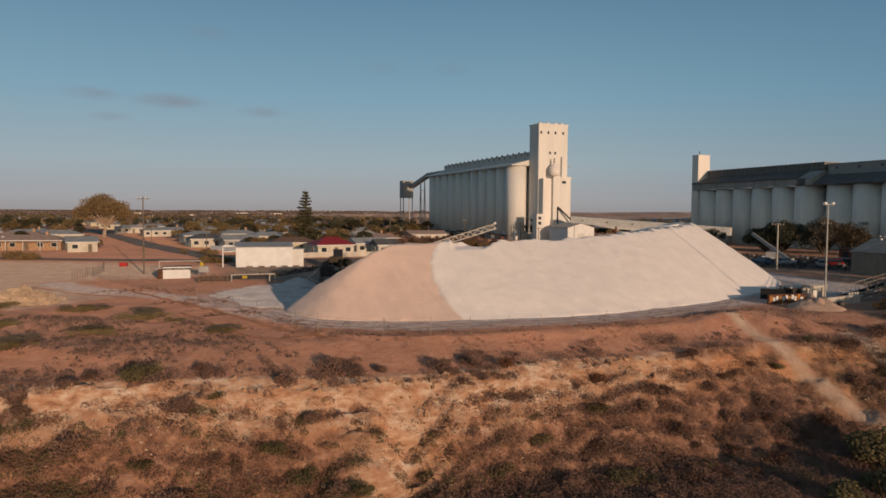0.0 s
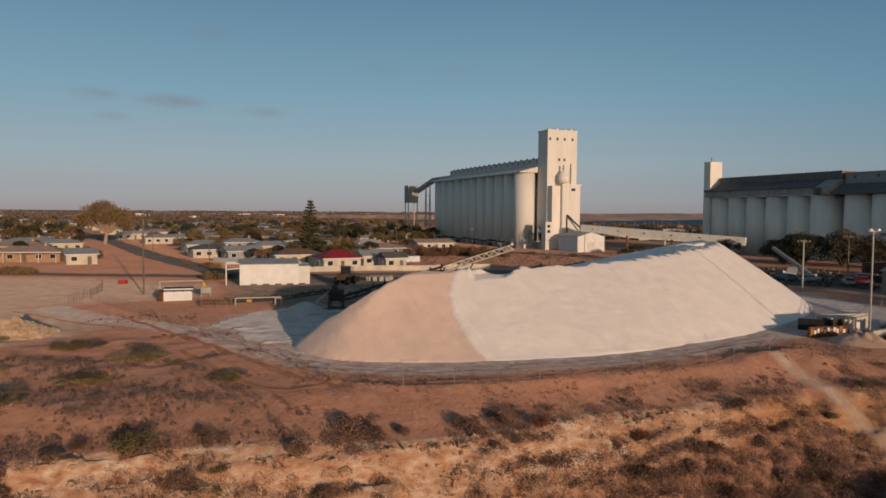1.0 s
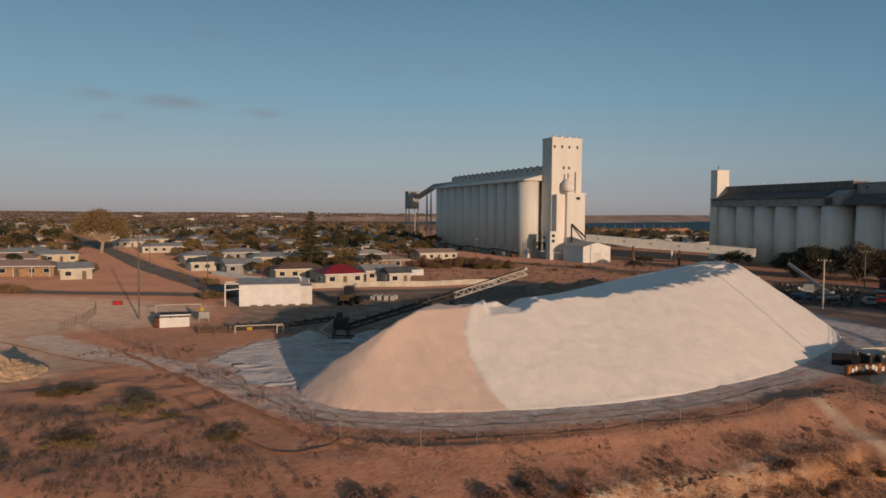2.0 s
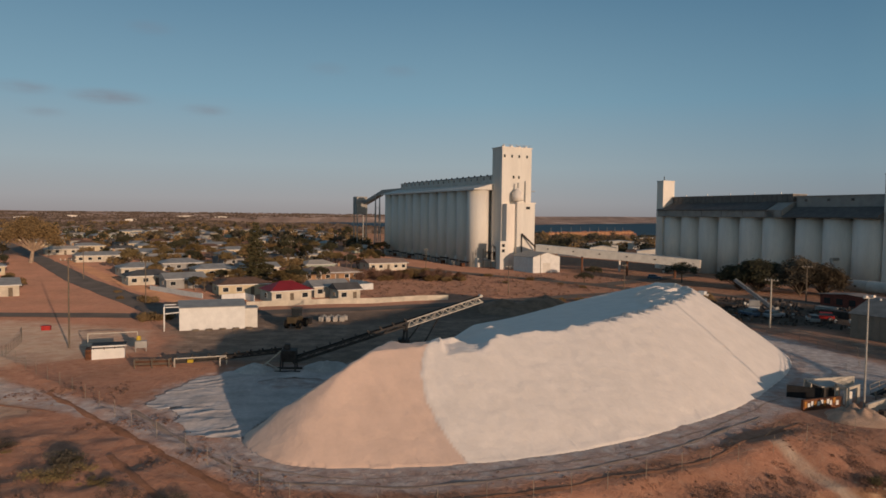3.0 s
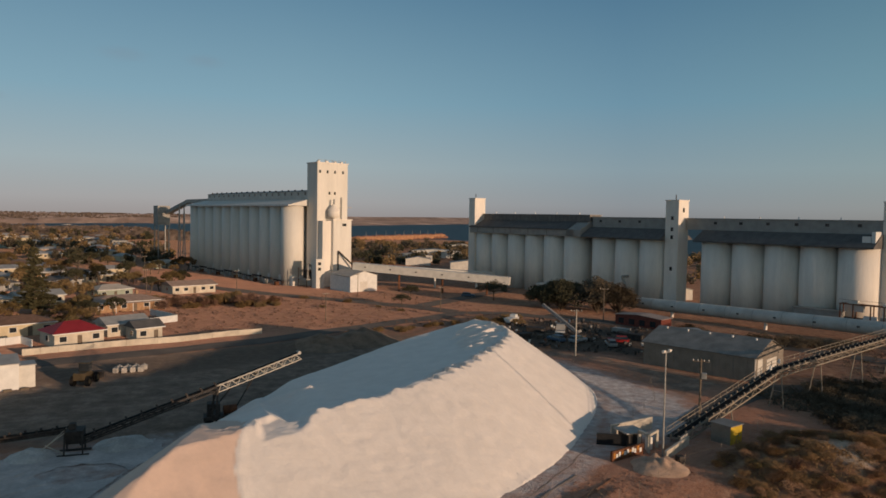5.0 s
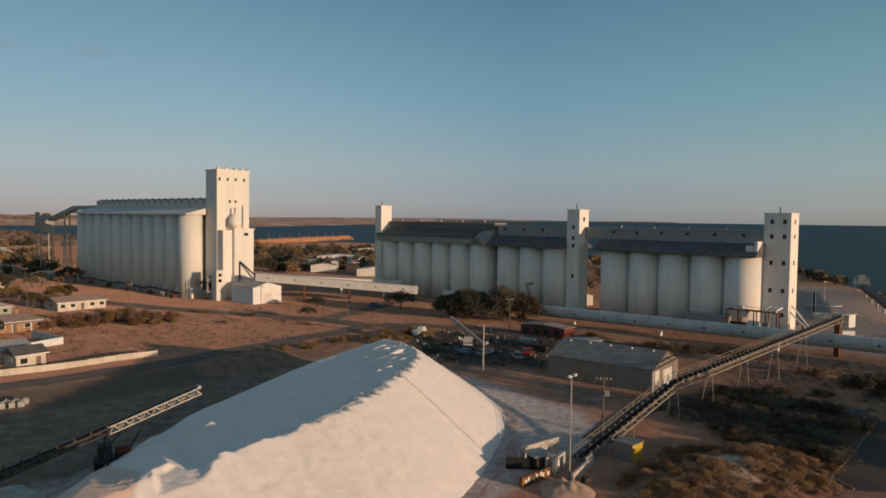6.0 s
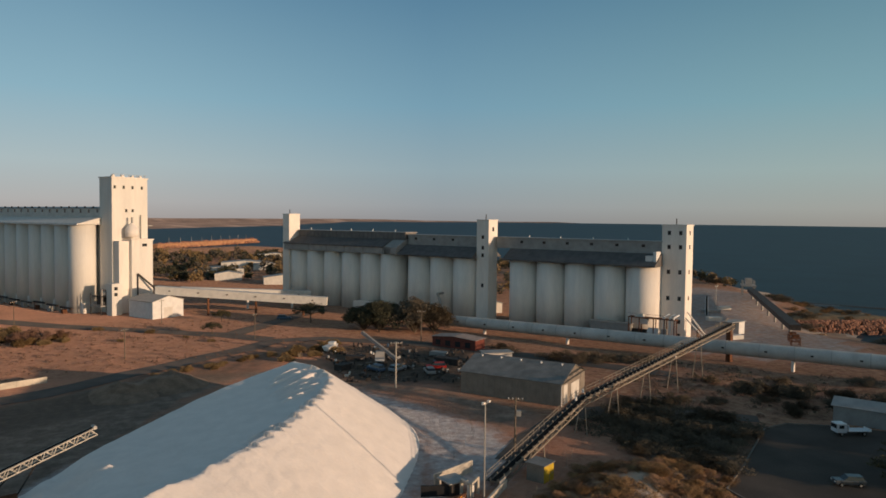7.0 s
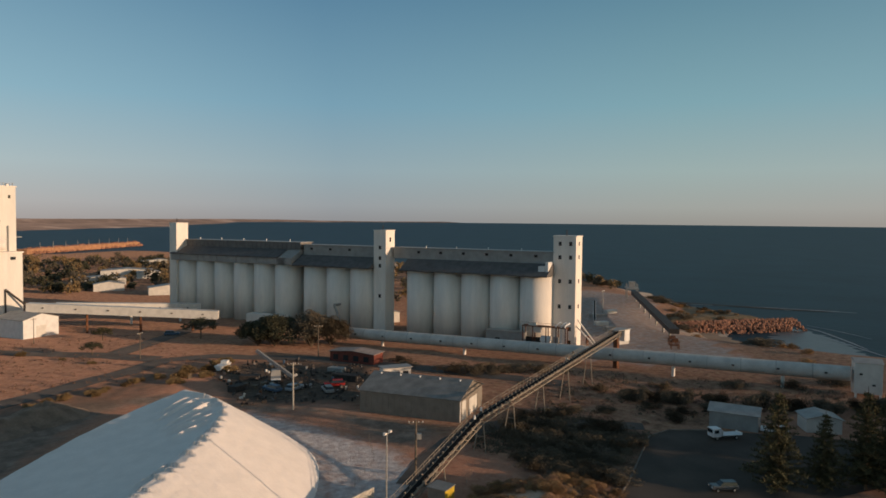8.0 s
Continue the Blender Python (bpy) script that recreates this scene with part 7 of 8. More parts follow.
def within(poly, n, r0, r1, clump, seed):
    rr = random.Random(seed)
    xs, ys = [p[0] for p in poly], [p[1] for p in poly]
    out = []
    while len(out) < n:
        x, y = rr.uniform(min(xs), max(xs)), rr.uniform(min(ys), max(ys))
        if inside(poly, x, y) and nz(x, y, clump, seed) + rr.uniform(-0.3, 0.3) > 0:
            out.append((x, y, rr.uniform(r0, r1)))
    return out


scrub_sheet("back_scrub", within(BACK, 200, 0.3, 0.9, 7, 3.0), M_THICKET, "low dark scrub under the shipping conveyor", 0.16, 40, "scrub")
scrub_sheet("back_scrub", within(BACK, 260, 0.3, 0.8, 6, 9.0), M_DRY, "dry brown scrub under the shipping conveyor", 0.14, 36, "scrub")
scrub_sheet("knoll_scrub", within([(48, 74), (50, 68), (58, 65), (68, 64), (76, 70), (77, 78), (70, 83), (61, 80)], 620, 0.25, 0.7, 5, 4.0), M_KNOLL, "olive scrub over the knoll", 0.09, 40, "scrub")
scrub_sheet("field_scrub", [(rng.uniform(-30, 75), rng.uniform(182, 250), rng.uniform(0.2, 0.7)) for _ in range(700)], M_DRY, "dry tufts over the railway reserve", 0.16, 16, "scrub")


def stones(name, spots, mat, label):
    rr = random.Random(9)
    verts, faces = [], []
    for x, y, r in spots:
        z = ground_z(x, y)
        i = len(verts)
        lean = rr.uniform(-0.25, 0.25)
        for dz, q in ((-0.3, 0.9), (0.15, 1.0), (0.45, 0.6)):
            for k in range(6):
                a = k * math.tau / 6 + rr.uniform(-.4, .4) + lean
                verts.append((x + math.cos(a) * r * q * rr.uniform(.75, 1.2), y + math.sin(a) * r * q * rr.uniform(.75, 1.2), z + dz * r))
        for ring in (0, 6):
            for k in range(6):
                faces.append((i + ring + k, i + ring + (k + 1) % 6, i + ring + 6 + (k + 1) % 6, i + ring + 6 + k))
        faces.append(tuple(i + 12 + k for k in range(6)))
    me = bpy.data.meshes.new(name)
    me.from_pydata(verts, [], faces)
    me.materials.append(mat)
    tagged(new(name, me), label, "stones", kind="stuff")


stones("cliff_stone", cliff_spots(900, 6, -42, 50, -7, 0.8, 6, 0.03, 0.15), M_ROCK, "pale broken limestone over the cliff face")


def road_clods(n):
    rr = random.Random(31)
    out = []
    while len(out) < n:
        x = rr.uniform(-46, 46)
        near = min(FENCE_LINE + [(40, 75.5), (46, 78.8)], key=lambda q: abs(q[0] - x))
        y = near[1] + rr.gauss(0, 2.2)
        if nz(x, y, 3.0, 6.6) + rr.uniform(-0.3, 0.3) > 0.05:
            out.append((x, y, 0.03 + 0.13 * rr.random() ** 2))
    return out


stones("earth_clod", road_clods(1300), material("red_earth_clods", (0.36, 0.19, 0.125), 0.95, scale=0.7, amount=0.4, fine=7, bump=0.4, island=0.25, powder=0.8), "red earth clods along the fence and pile road")
scrub_sheet("road_tuft", [(x, y + 0.4, 0.12 + r) for x, y, r in road_clods(1700)[1300:]], M_DRY, "dry tufts along the yard fence", 0.04, 40, "scrub")


def heap(name, x, y, r, h, mat, label, category, rough=0.3, seed=0):
    """A loose dumped heap with a lumpy surface."""
    bm = bmesh.new()
    rings = 14
    seg = 36
    grid = []
    for i in range(rings + 1):
        q = i / rings
        row = []
        for k in range(seg):
            a = k * math.tau / seg
            rr = r * q * (1 + 0.22 * noise.noise((math.cos(a) * 1.3, math.sin(a) * 1.3, seed)))
            px, py = x + rr * math.cos(a), y + rr * math.sin(a)
            row.append(bm.verts.new((px, py, ground_z(px, py) - 0.15 * (i == rings) + h * (1 - q) ** 0.9 + rough * h * noise.noise((px * 1.2, py * 1.2, seed + 1)) * (1 - q) + 0.02)))
        grid.append(row)
    for i in range(rings):
        for k in range(seg):
            bm.faces.new((grid[i][k], grid[i + 1][k], grid[i + 1][(k + 1) % seg], grid[i][(k + 1) % seg])) if i else None
    bm.faces.new(grid[1][::1])
    for v in grid[0]:
        bm.verts.remove(v)
    bmesh.ops.recalc_face_normals(bm, faces=bm.faces)
    return tagged(part(name, bm, mat, smooth=True), label, category)


def bank_blocks(n):
    """Broken beds that stand out of the bare bank as flat-topped blocks."""
    rr = random.Random(17)
    verts, faces = [], []
    while len(verts) < n * 8:
        x = rr.choice((rr.gauss(-2.5, 3.5), rr.gauss(-1, 2.0), rr.uniform(-30, 26)))
        d = -rr.uniform(0.2, 6.0) if abs(x) < 8 else -rr.uniform(0.0, 2.2)
        y = line_at(CLIFF, x) + d
        if not -34 < x < 28 or nz(x, y, 2.5, 4.4) < -0.1:
            continue
        w, dp, h, a = rr.uniform(0.08, 0.42), rr.uniform(0.1, 0.3), rr.uniform(0.05, 0.2), rr.uniform(-1.4, 1.4)
        m = Matrix.Translation((x, y, ground_z(x, y) + 0.02)) @ Matrix.Rotation(a, 4, "Z") @ Matrix.Rotation(rr.uniform(-0.5, 0.3), 4, "X") @ Matrix.Rotation(rr.uniform(-0.35, 0.35), 4, "Y")
        i = len(verts)
        for sx, sy, sz in ((-1, -1, -1), (1, -1, -1), (1, 1, -1), (-1, 1, -1), (-1, -1, 1), (1, -1, 1), (1, 1, 1), (-1, 1, 1)):
            verts.append(m @ Vector((sx * w * rr.uniform(0.25, 1.1), sy * dp * rr.uniform(0.25, 1.1), sz * h * rr.uniform(0.3, 1.0))))
        faces.extend(tuple(i + k for k in q) for q in ((0, 3, 2, 1), (4, 5, 6, 7), (0, 1, 5, 4), (1, 2, 6, 5), (2, 3, 7, 6), (3, 0, 4, 7)))
    me = bpy.data.meshes.new("bank_block")
    me.from_pydata(verts, [], faces)
    me.materials.append(material("orange_bank_stone", (0.52, 0.305, 0.18), 0.95, scale=0.8, amount=0.4, fine=7, bump=0.5, island=0.18, powder=0.8))
    tagged(new("bank_block", me), "broken orange-tan earth blocks in the bare cliff bank", "stones", kind="stuff")


bank_blocks(170)
M_SAND = material("tan_sandy_earth", (0.54, 0.37, 0.275), 0.95, scale=0.7, amount=0.25, fine=8, bump=0.4, powder=0.8)
M_DIRTY_SALT = material("dirty_salt", (0.62, 0.57, 0.53), 0.85, scale=0.6, amount=0.3, fine=8, bump=0.4)
heap("sand_mound", 43.3, 79.6, 3.3, 1.35, M_SAND, "small pale tan heap dumped beside the loading bay", "mound", 0.55, 1)
heap("rubble_mound", -49, 79.5, 4.6, 1.5, M_ROCK, "heap of pale limestone rubble on the dirt", "mound", 0.9, 2)
heap("salt_lump", -21.5, 102.3, 2.6, 1.0, M_DIRTY_SALT, "small dirty salt heap under the conveyor", "mound", 0.4, 3)
heap("salt_lump", -12.5, 104.5, 3.2, 0.9, M_DIRTY_SALT, "small dirty salt heap behind the stacker", "mound", 0.4, 4)
M_YARDDIRT = material("grey_brown_yard_dirt", (0.27, 0.19, 0.138), 0.95, scale=0.5, amount=0.35, fine=8, bump=0.5, powder=0.6)
heap("earth_mound", 20, 158, 6.5, 1.3, M_YARDDIRT, "low earth heap in the shaded yard", "mound", 0.5, 5)
heap("earth_mound", 30, 162, 7.0, 1.6, M_YARDDIRT, "low earth heap in the shaded yard", "mound", 0.5, 6)
def rubble_spots(n):
    out = []
    for _ in range(n):
        a, q = rng.uniform(0, math.tau), rng.random() ** 0.7
        out.append((-49 + math.cos(a) * q * 4.6, 79.5 + math.sin(a) * q * 4.4, rng.uniform(0.12, 0.5), 1.45 * (1 - q)))
    return out


def rubble(name, spots, mat, label):
    """Angular lumps lying one on another over a heap."""
    rr = random.Random(5)
    verts, faces = [], []
    for x, y, r, up in spots:
        z = ground_z(x, y) + up
        i = len(verts)
        for sx, sy, sz in ((-1, -1, -1), (1, -1, -1), (1, 1, -1), (-1, 1, -1), (-1, -1, 1), (1, -1, 1), (1, 1, 1), (-1, 1, 1)):
            verts.append((x + sx * r * rr.uniform(0.4, 1.1), y + sy * r * rr.uniform(0.4, 1.1), z + sz * r * rr.uniform(0.3, 0.8)))
        for q in ((0, 3, 2, 1), (4, 5, 6, 7), (0, 1, 5, 4), (1, 2, 6, 5), (2, 3, 7, 6), (3, 0, 4, 7)):
            faces.append(tuple(i + k for k in q))
    me = bpy.data.meshes.new(name)
    me.from_pydata(verts, [], faces)
    me.materials.append(mat)
    tagged(new(name, me), label, "rubble", kind="stuff")


rubble("rubble_stone", rubble_spots(420), M_ROCK, "broken limestone lumps on the rubble mound")


# ---- roads ----
def strip(name, pts, width, mat, label, up=0.05):
    bm = bmesh.new()
    prev = None
    dense = []
    for (xa, ya), (xb, yb) in zip(pts, pts[1:]):
        n = max(1, int(math.hypot(xb - xa, yb - ya) / 4))
        dense += [(xa + (xb - xa) * k / n, ya + (yb - ya) * k / n) for k in range(n)]
    dense.append(pts[-1])
    for i, (x, y) in enumerate(dense):
        xa, ya = dense[max(0, i - 1)]
        xb, yb = dense[min(len(dense) - 1, i + 1)]
        s = Vector((yb - ya, xa - xb)).normalized() * (width / 2)
        row = []
        for f in (-1, -0.5, 0, 0.5, 1):
            px, py = x + s.x * f, y + s.y * f
            row.append(bm.verts.new((px, py, ground_z(px, py) + up + 0.25 * (1 - abs(f)) * 0.2)))
        if prev:
            for k in range(4):
                bm.faces.new((prev[k], prev[k + 1], row[k + 1], row[k]))
        prev = row
    bmesh.ops.recalc_face_normals(bm, faces=bm.faces)
    tagged(part(name, bm, mat, smooth=True), label, "road", kind="structure")


M_VERGE = material("orange_dirt_verge", (0.46, 0.24, 0.135), 0.95, scale=0.2, amount=0.3, fine=14, bump=0.3, powder=1.0)
strip("road", [(-47, 152), (-95, 222), (-140, 296), (-200, 392), (-330, 590)], 7.5, M_ASPHALT, "straight grey asphalt street through the town")
strip("road", [(-240, 168), (-130, 157), (-80, 151), (-47, 150), (-36, 153), (-14, 160), (1, 165.4), (8, 167.5), (15.4, 171.3), (24.7, 176.7), (33.8, 181), (44.2, 186.6), (54, 191), (66, 199), (78, 196), (94, 178), (110, 150), (124, 114)], 6.0, M_ASPHALT, "grey asphalt road past the yard", 0.09)
strip("road", [(65, 202), (57.1, 214.7), (45.1, 228.8), (32.3, 242.4), (19, 256.5), (5.3, 275), (-30, 330), (-110, 470)], 7.0, M_ASPHALT, "asphalt street beside the railway reserve", 0.07)
strip("road", [(58, 214), (72, 226), (88, 240), (104, 252)], 6.0, M_ASPHALT, "asphalt road beneath the conveyor gallery", 0.11)
strip("track", [(58, 92), (66, 97), (76, 102), (86, 104), (96, 101), (104, 94), (110, 86)], 4.5, M_ASPHALT, "dusty sealed track past the thicket to the car park", 0.06)
strip("pavement", [(-40, 156), (-88, 226), (-132, 300), (-190, 396)], 4.5, M_VERGE, "orange dirt verge beside the street", 0.03)


M_CARPARK = material("dark_patched_asphalt", (0.09, 0.07, 0.057), 0.9, scale=0.12, amount=0.4, fine=40, bump=0.25, powder=0.6)
M_KERB = material("worn_concrete_kerb", (0.20, 0.175, 0.15), 0.9, scale=1, amount=0.3, fine=8, bump=0.2)


def build_car_park():
    bm = bmesh.new()
    outline = [(74, 69), (73, 65.5), (84, 59), (98, 51), (112, 46), (124, 42), (133, 52), (124, 66), (117, 76), (111, 81.5), (105, 82), (99, 79.5), (86, 74)]
    vs = [bm.verts.new((x, y, 0)) for x, y in outline]
    f = bm.faces.new(vs)
    bmesh.ops.triangulate(bm, faces=[f])
    bmesh.ops.subdivide_edges(bm, edges=bm.edges[:], cuts=7, use_grid_fill=True)
    for v in bm.verts:
        v.co.z = ground_z(v.co.x, v.co.y) + 0.16
    bmesh.ops.recalc_face_normals(bm, faces=bm.faces)
    for fc in bm.faces:
        if fc.normal.z < 0:
            fc.normal_flip()
    tagged(part("car_park", bm, M_CARPARK, smooth=True), "dark asphalt car park in shade", "car park", kind="structure")
    for (xa, ya), (xb, yb) in zip(outline[8:] + outline[:1], outline[9:] + outline[:2]):
        n = max(1, round(math.hypot(xb - xa, yb - ya) / 1.5))
        for k in range(n):
            a, b = k / n, (k + 0.94) / n
            p = Vector((xa + (xb - xa) * a, ya + (yb - ya) * a, 0))
            q = Vector((xa + (xb - xa) * b, ya + (yb - ya) * b, 0))
            p.z, q.z = ground_z(p.x, p.y) + 0.2, ground_z(q.x, q.y) + 0.2
            kb = part("kerb", beam(bmesh.new(), p, q, 0.22, 0.24), M_KERB)
            tagged(kb, "pale concrete kerb of the car park", "kerb", kind="structure")


build_car_park()

# ---- houses ----
M_RENDER = material("weathered_white_wall", (0.66, 0.58, 0.47), 0.85, scale=0.5, amount=0.25, fine=10, bump=0.1)
WALLS = {"white": M_RENDER, "cream": material("cream_render", (0.64, 0.53, 0.36), 0.85, scale=0.8, amount=0.15, fine=10, bump=0.1),
         "brick": material("tan_brick_wall", (0.47, 0.29, 0.17), 0.9, scale=2.0, amount=0.35, fine=6, bump=0.2), "grey": M_GREY_CLAD,
         "green": material("pale_green_boards", (0.36, 0.40, 0.33), 0.8, scale=0.8, amount=0.15, fine=10, bump=0.1)}
ROOFS = {"zinc": M_ZINC, "white": material("faded_pale_roof", (0.54, 0.47, 0.40), 0.75, scale=0.4, amount=0.25, fine=8, bump=0.08), "dark": M_DARK_ROOF, "red": material("red_sheet_roof", (0.32, 0.025, 0.03), 0.55, scale=0.6, amount=0.2, fine=8, bump=0.05),
         "brown": material("brown_tile_roof", (0.22, 0.125, 0.085), 0.85, scale=1.0, amount=0.3, fine=8, bump=0.15),
         "pink": material("faded_pink_brown_roof", (0.46, 0.31, 0.235), 0.85, scale=1.0, amount=0.25, fine=8, bump=0.1)}


def house(x, y, turn, w, d, wall, roof, label, eave=2.7, pitch=1.4, hip=True, chimney=False, verandah=False, group="town houses"):
    """A single-storey house: walls, hipped or gabled roof, windows, door."""
    h = thing("house", pose(x, y, ground_z(x, y), 0, 0, turn), label, "house", group)
    part("wall", box(-w / 2, w / 2, -d / 2, d / 2, -0.4, eave), WALLS[wall], h)
    o = 0.5
    bm = bmesh.new()
    lo = [bm.verts.new(p) for p in ((-w / 2 - o, -d / 2 - o, eave), (w / 2 + o, -d / 2 - o, eave), (w / 2 + o, d / 2 + o, eave), (-w / 2 - o, d / 2 + o, eave))]
    inset = min(d / 2, w / 2 - 0.5) if hip else -0.0
    hi = [bm.verts.new((-w / 2 - o + inset, 0, eave + pitch)), bm.verts.new((w / 2 + o - inset, 0, eave + pitch))]
    bm.faces.new((lo[0], lo[1], hi[1], hi[0]))
    bm.faces.new((lo[2], lo[3], hi[0], hi[1]))
    bm.faces.new((lo[1], lo[2], hi[1]))
    bm.faces.new((lo[3], lo[0], hi[0]))
    bm.faces.new(lo[::-1])
    part("roof", bm, ROOFS[roof], h)
    part("fascia", box(-w / 2 - o, w / 2 + o, -d / 2 - o - 0.04, -d / 2 - o, eave - 0.18, eave + 0.02), M_WHITE, h)
    n = max(2, int(w / 3))
    for k in range(n):
        cx = -w / 2 + w * (k + 0.5) / n
        if k == n // 2:
            part("door", box(cx - 0.45, cx + 0.45, -d / 2 - 0.06, -d / 2 + 0.02, 0, 2.05), M_WOOD, h)
        else:
            wd = part("window", box(cx - 0.75, cx + 0.75, -d / 2 - 0.05, -d / 2 + 0.02, 0.9, 2.1), M_WHITE, h)
            part("pane", box(cx - 0.66, cx + 0.66, -d / 2 - 0.07, -d / 2 - 0.03, 0.98, 2.02), M_GLASS, wd)
    for s in (-1, 1):
        wd = part("window", box(s * w / 2 - 0.04, s * w / 2 + 0.04, -0.7, 0.7, 0.9, 2.1), M_WHITE, h)
        part("pane", box(s * (w / 2 + 0.03) - 0.02, s * (w / 2 + 0.03) + 0.02, -0.62, 0.62, 0.98, 2.02), M_GLASS, wd)
    if chimney:
        part("chimney", bevel_box(w / 5, w / 5 + 0.7, -0.2, 0.5, eave, eave + pitch + 0.9, 0.04), WALLS["brick"], h)
    if verandah:
        part("verandah_roof", box(-w / 2, w / 2, -d / 2 - 2.6, -d / 2 - 0.5, eave - 0.25, eave - 0.15), ROOFS[roof], h)
        for k in range(5):
            px = -w / 2 + 0.2 + (w - 0.4) * k / 4
            part("verandah_post", box(px - 0.07, px + 0.07, -d / 2 - 2.5, -d / 2 - 2.36, -0.3, eave - 0.2), M_WHITE, h)
    return h


FIRST = [(-28.5, 175.5, 30, 9.5, 7.5, "white", "red", "white house with a bright dark-red roof", True), (-41.5, 190, 25, 13, 8, "cream", "brown", "cream house with a long brown hipped roof", True),
         (-20, 184.5, 30, 9, 6, "white", "zinc", "low white house with a grey roof", False), (-15, 177.5, 28, 5.5, 5, "white", "dark", "small white shed house behind a wall", False),
         (-24, 228, 25, 18, 11, "brick", "pink", "long low house with a faded brown roof", True), (-7, 268, 25, 15, 9, "white", "pink", "white-walled shed with a pink-brown roof", False),
         (-48, 244, 30, 12, 8, "white", "zinc", "white house with pale sheet roof", False), (-60, 236, 30, 13, 8, "cream", "zinc", "cream house with pale sheet roof", True),
         (-78, 262, 32, 14, 9, "grey", "zinc", "grey house with broad pale roof", True), (-84, 240, 32, 13, 9, "white", "zinc", "white house beside the street", True),
         (-72, 212, 32, 12, 8, "white", "dark", "white house with a dark grey roof by the street", True), (-60, 203, 32, 10, 7, "grey", "zinc", "grey shed house with pale roof", False),
         (-90, 290, 32, 16, 9, "cream", "white", "cream house with pale roof", False), (-62, 330, 30, 13, 8, "brick", "white", "pink-brown building with white roof", False),
         (-113, 190, 12, 17, 9, "brick", "pink", "long tan brick house with a faded roof and verandah", True), (-96.5, 184, 32, 7, 9, "white", "zinc", "white garage with pale roof beside a house", False),
         (-132, 216, 20, 16, 9, "brick", "pink", "brick house with a faded brown roof", True), (-150, 250, 20, 15, 9, "white", "zinc", "white house with grey roof", True),
         (-120, 300, 32, 20, 9, "white", "zinc", "long pale house across the street", True), (-105, 330, 32, 22, 12, "grey", "zinc", "broad grey hall with zinc roof", False),
         (-170, 300, 25, 14, 9, "cream", "brown", "cream house with brown roof", True), (-155, 345, 30, 16, 9, "white", "white", "white house with pale roof", True)]
for x, y, turn, w, d, wl_, rf_, lab, hip in FIRST:
    house(x, y, turn, w, d, wl_, rf_, lab, hip=hip, chimney=hip and w > 13, verandah=wl_ == "brick", pitch=1.9 if rf_ == "red" else 1.4)

# the rest of the town in rows along its streets
proto = [house(-40, 345, 30, 13, 8, "cream", "zinc", "cream single-storey house in the town", group="far town houses"),
         house(-70, 362, 30, 14, 9, "cream", "zinc", "cream house with a grey roof in the town", group="far town houses"),
         house(-98, 378, 30, 12, 8, "grey", "brown", "grey house with a brown roof in the town", group="far town houses"),
         house(-126, 396, 30, 15, 8, "brick", "zinc", "brick house with a grey roof in the town", group="far town houses"),
         house(-20, 380, 30, 11, 7, "green", "white", "pale green house with a white roof in the town", group="far town houses"),
         house(-152, 412, 30, 13, 8, "grey", "dark", "grey house with a dark roof in the town", group="far town houses")]
taken = [(x, y) for x, y, *_ in FIRST]
spots = []
for i in range(-22, 6):
    for j in range(0, 22):
        x = i * 24 - 60 + (j % 2) * 9 + rng.uniform(-5, 5) - j * 6
        y = 232 + j * 29 + rng.uniform(-6, 6)
        a = math.degrees(math.atan2(x, y))
        street = to_line([(-47, 152), (-95, 222), (-140, 296), (-200, 392), (-330, 590)], x, y) < 15 or to_line([(65, 202), (45, 229), (5, 275), (-30, 330), (-110, 470)], x, y) < 13
        if -42 < a < 3 and x < -8 - 0.12 * (y - 240) and not street and all(math.hypot(x - p, y - q) > 17 for p, q in taken) and y < 820 and rng.random() < 0.62:
            spots.append((x, y))
            taken.append((x, y))
for k, (x, y) in enumerate(spots):
    copy_thing(proto[k % 6], on(x, y, rng.choice((30, 120)) + rng.uniform(-4, 4)))
woods = []
green = 0
while len(woods) < 520:
    y = 190 + 900 * rng.random() ** 1.7
    a = radians(rng.uniform(-40, 2.5))
    x = y * math.tan(a)
    street = to_line([(-47, 152), (-95, 222), (-140, 296), (-200, 392), (-330, 590)], x, y) < (16 if y < 310 else 8) or to_line([(65, 202), (45, 229), (5, 275), (-30, 330), (-110, 470)], x, y) < 7
    if street or any(math.hypot(x - p, y - q) < 7.5 for p, q in taken) or x > 6 - 0.1 * (y - 240) or (x > -24 and y < 262):
        continue
    if y < 400:
        if green < 270:
            put(gums[green % 4], x, y, rng.uniform(0.55, 1.1) * (0.6 if y < 265 else 0.9), rng.uniform(0, 360))
            green += 1
    else:
        woods.append((x, y))
for k in range(150):
    y = rng.uniform(235, 520)
    x = rng.uniform(170, 375)
    if inside(SHORE, x, y) and to_line(COAST, x, y) > 14 and not inside(APRON, x, y):
        woods.append((x, y))
for k in range(330):
    y = rng.uniform(330, 640)
    x = rng.uniform(60, 300) * (y / 600) + 20
    if x < 345 and (x > 130 or y > 380):
        woods.append((x, y))


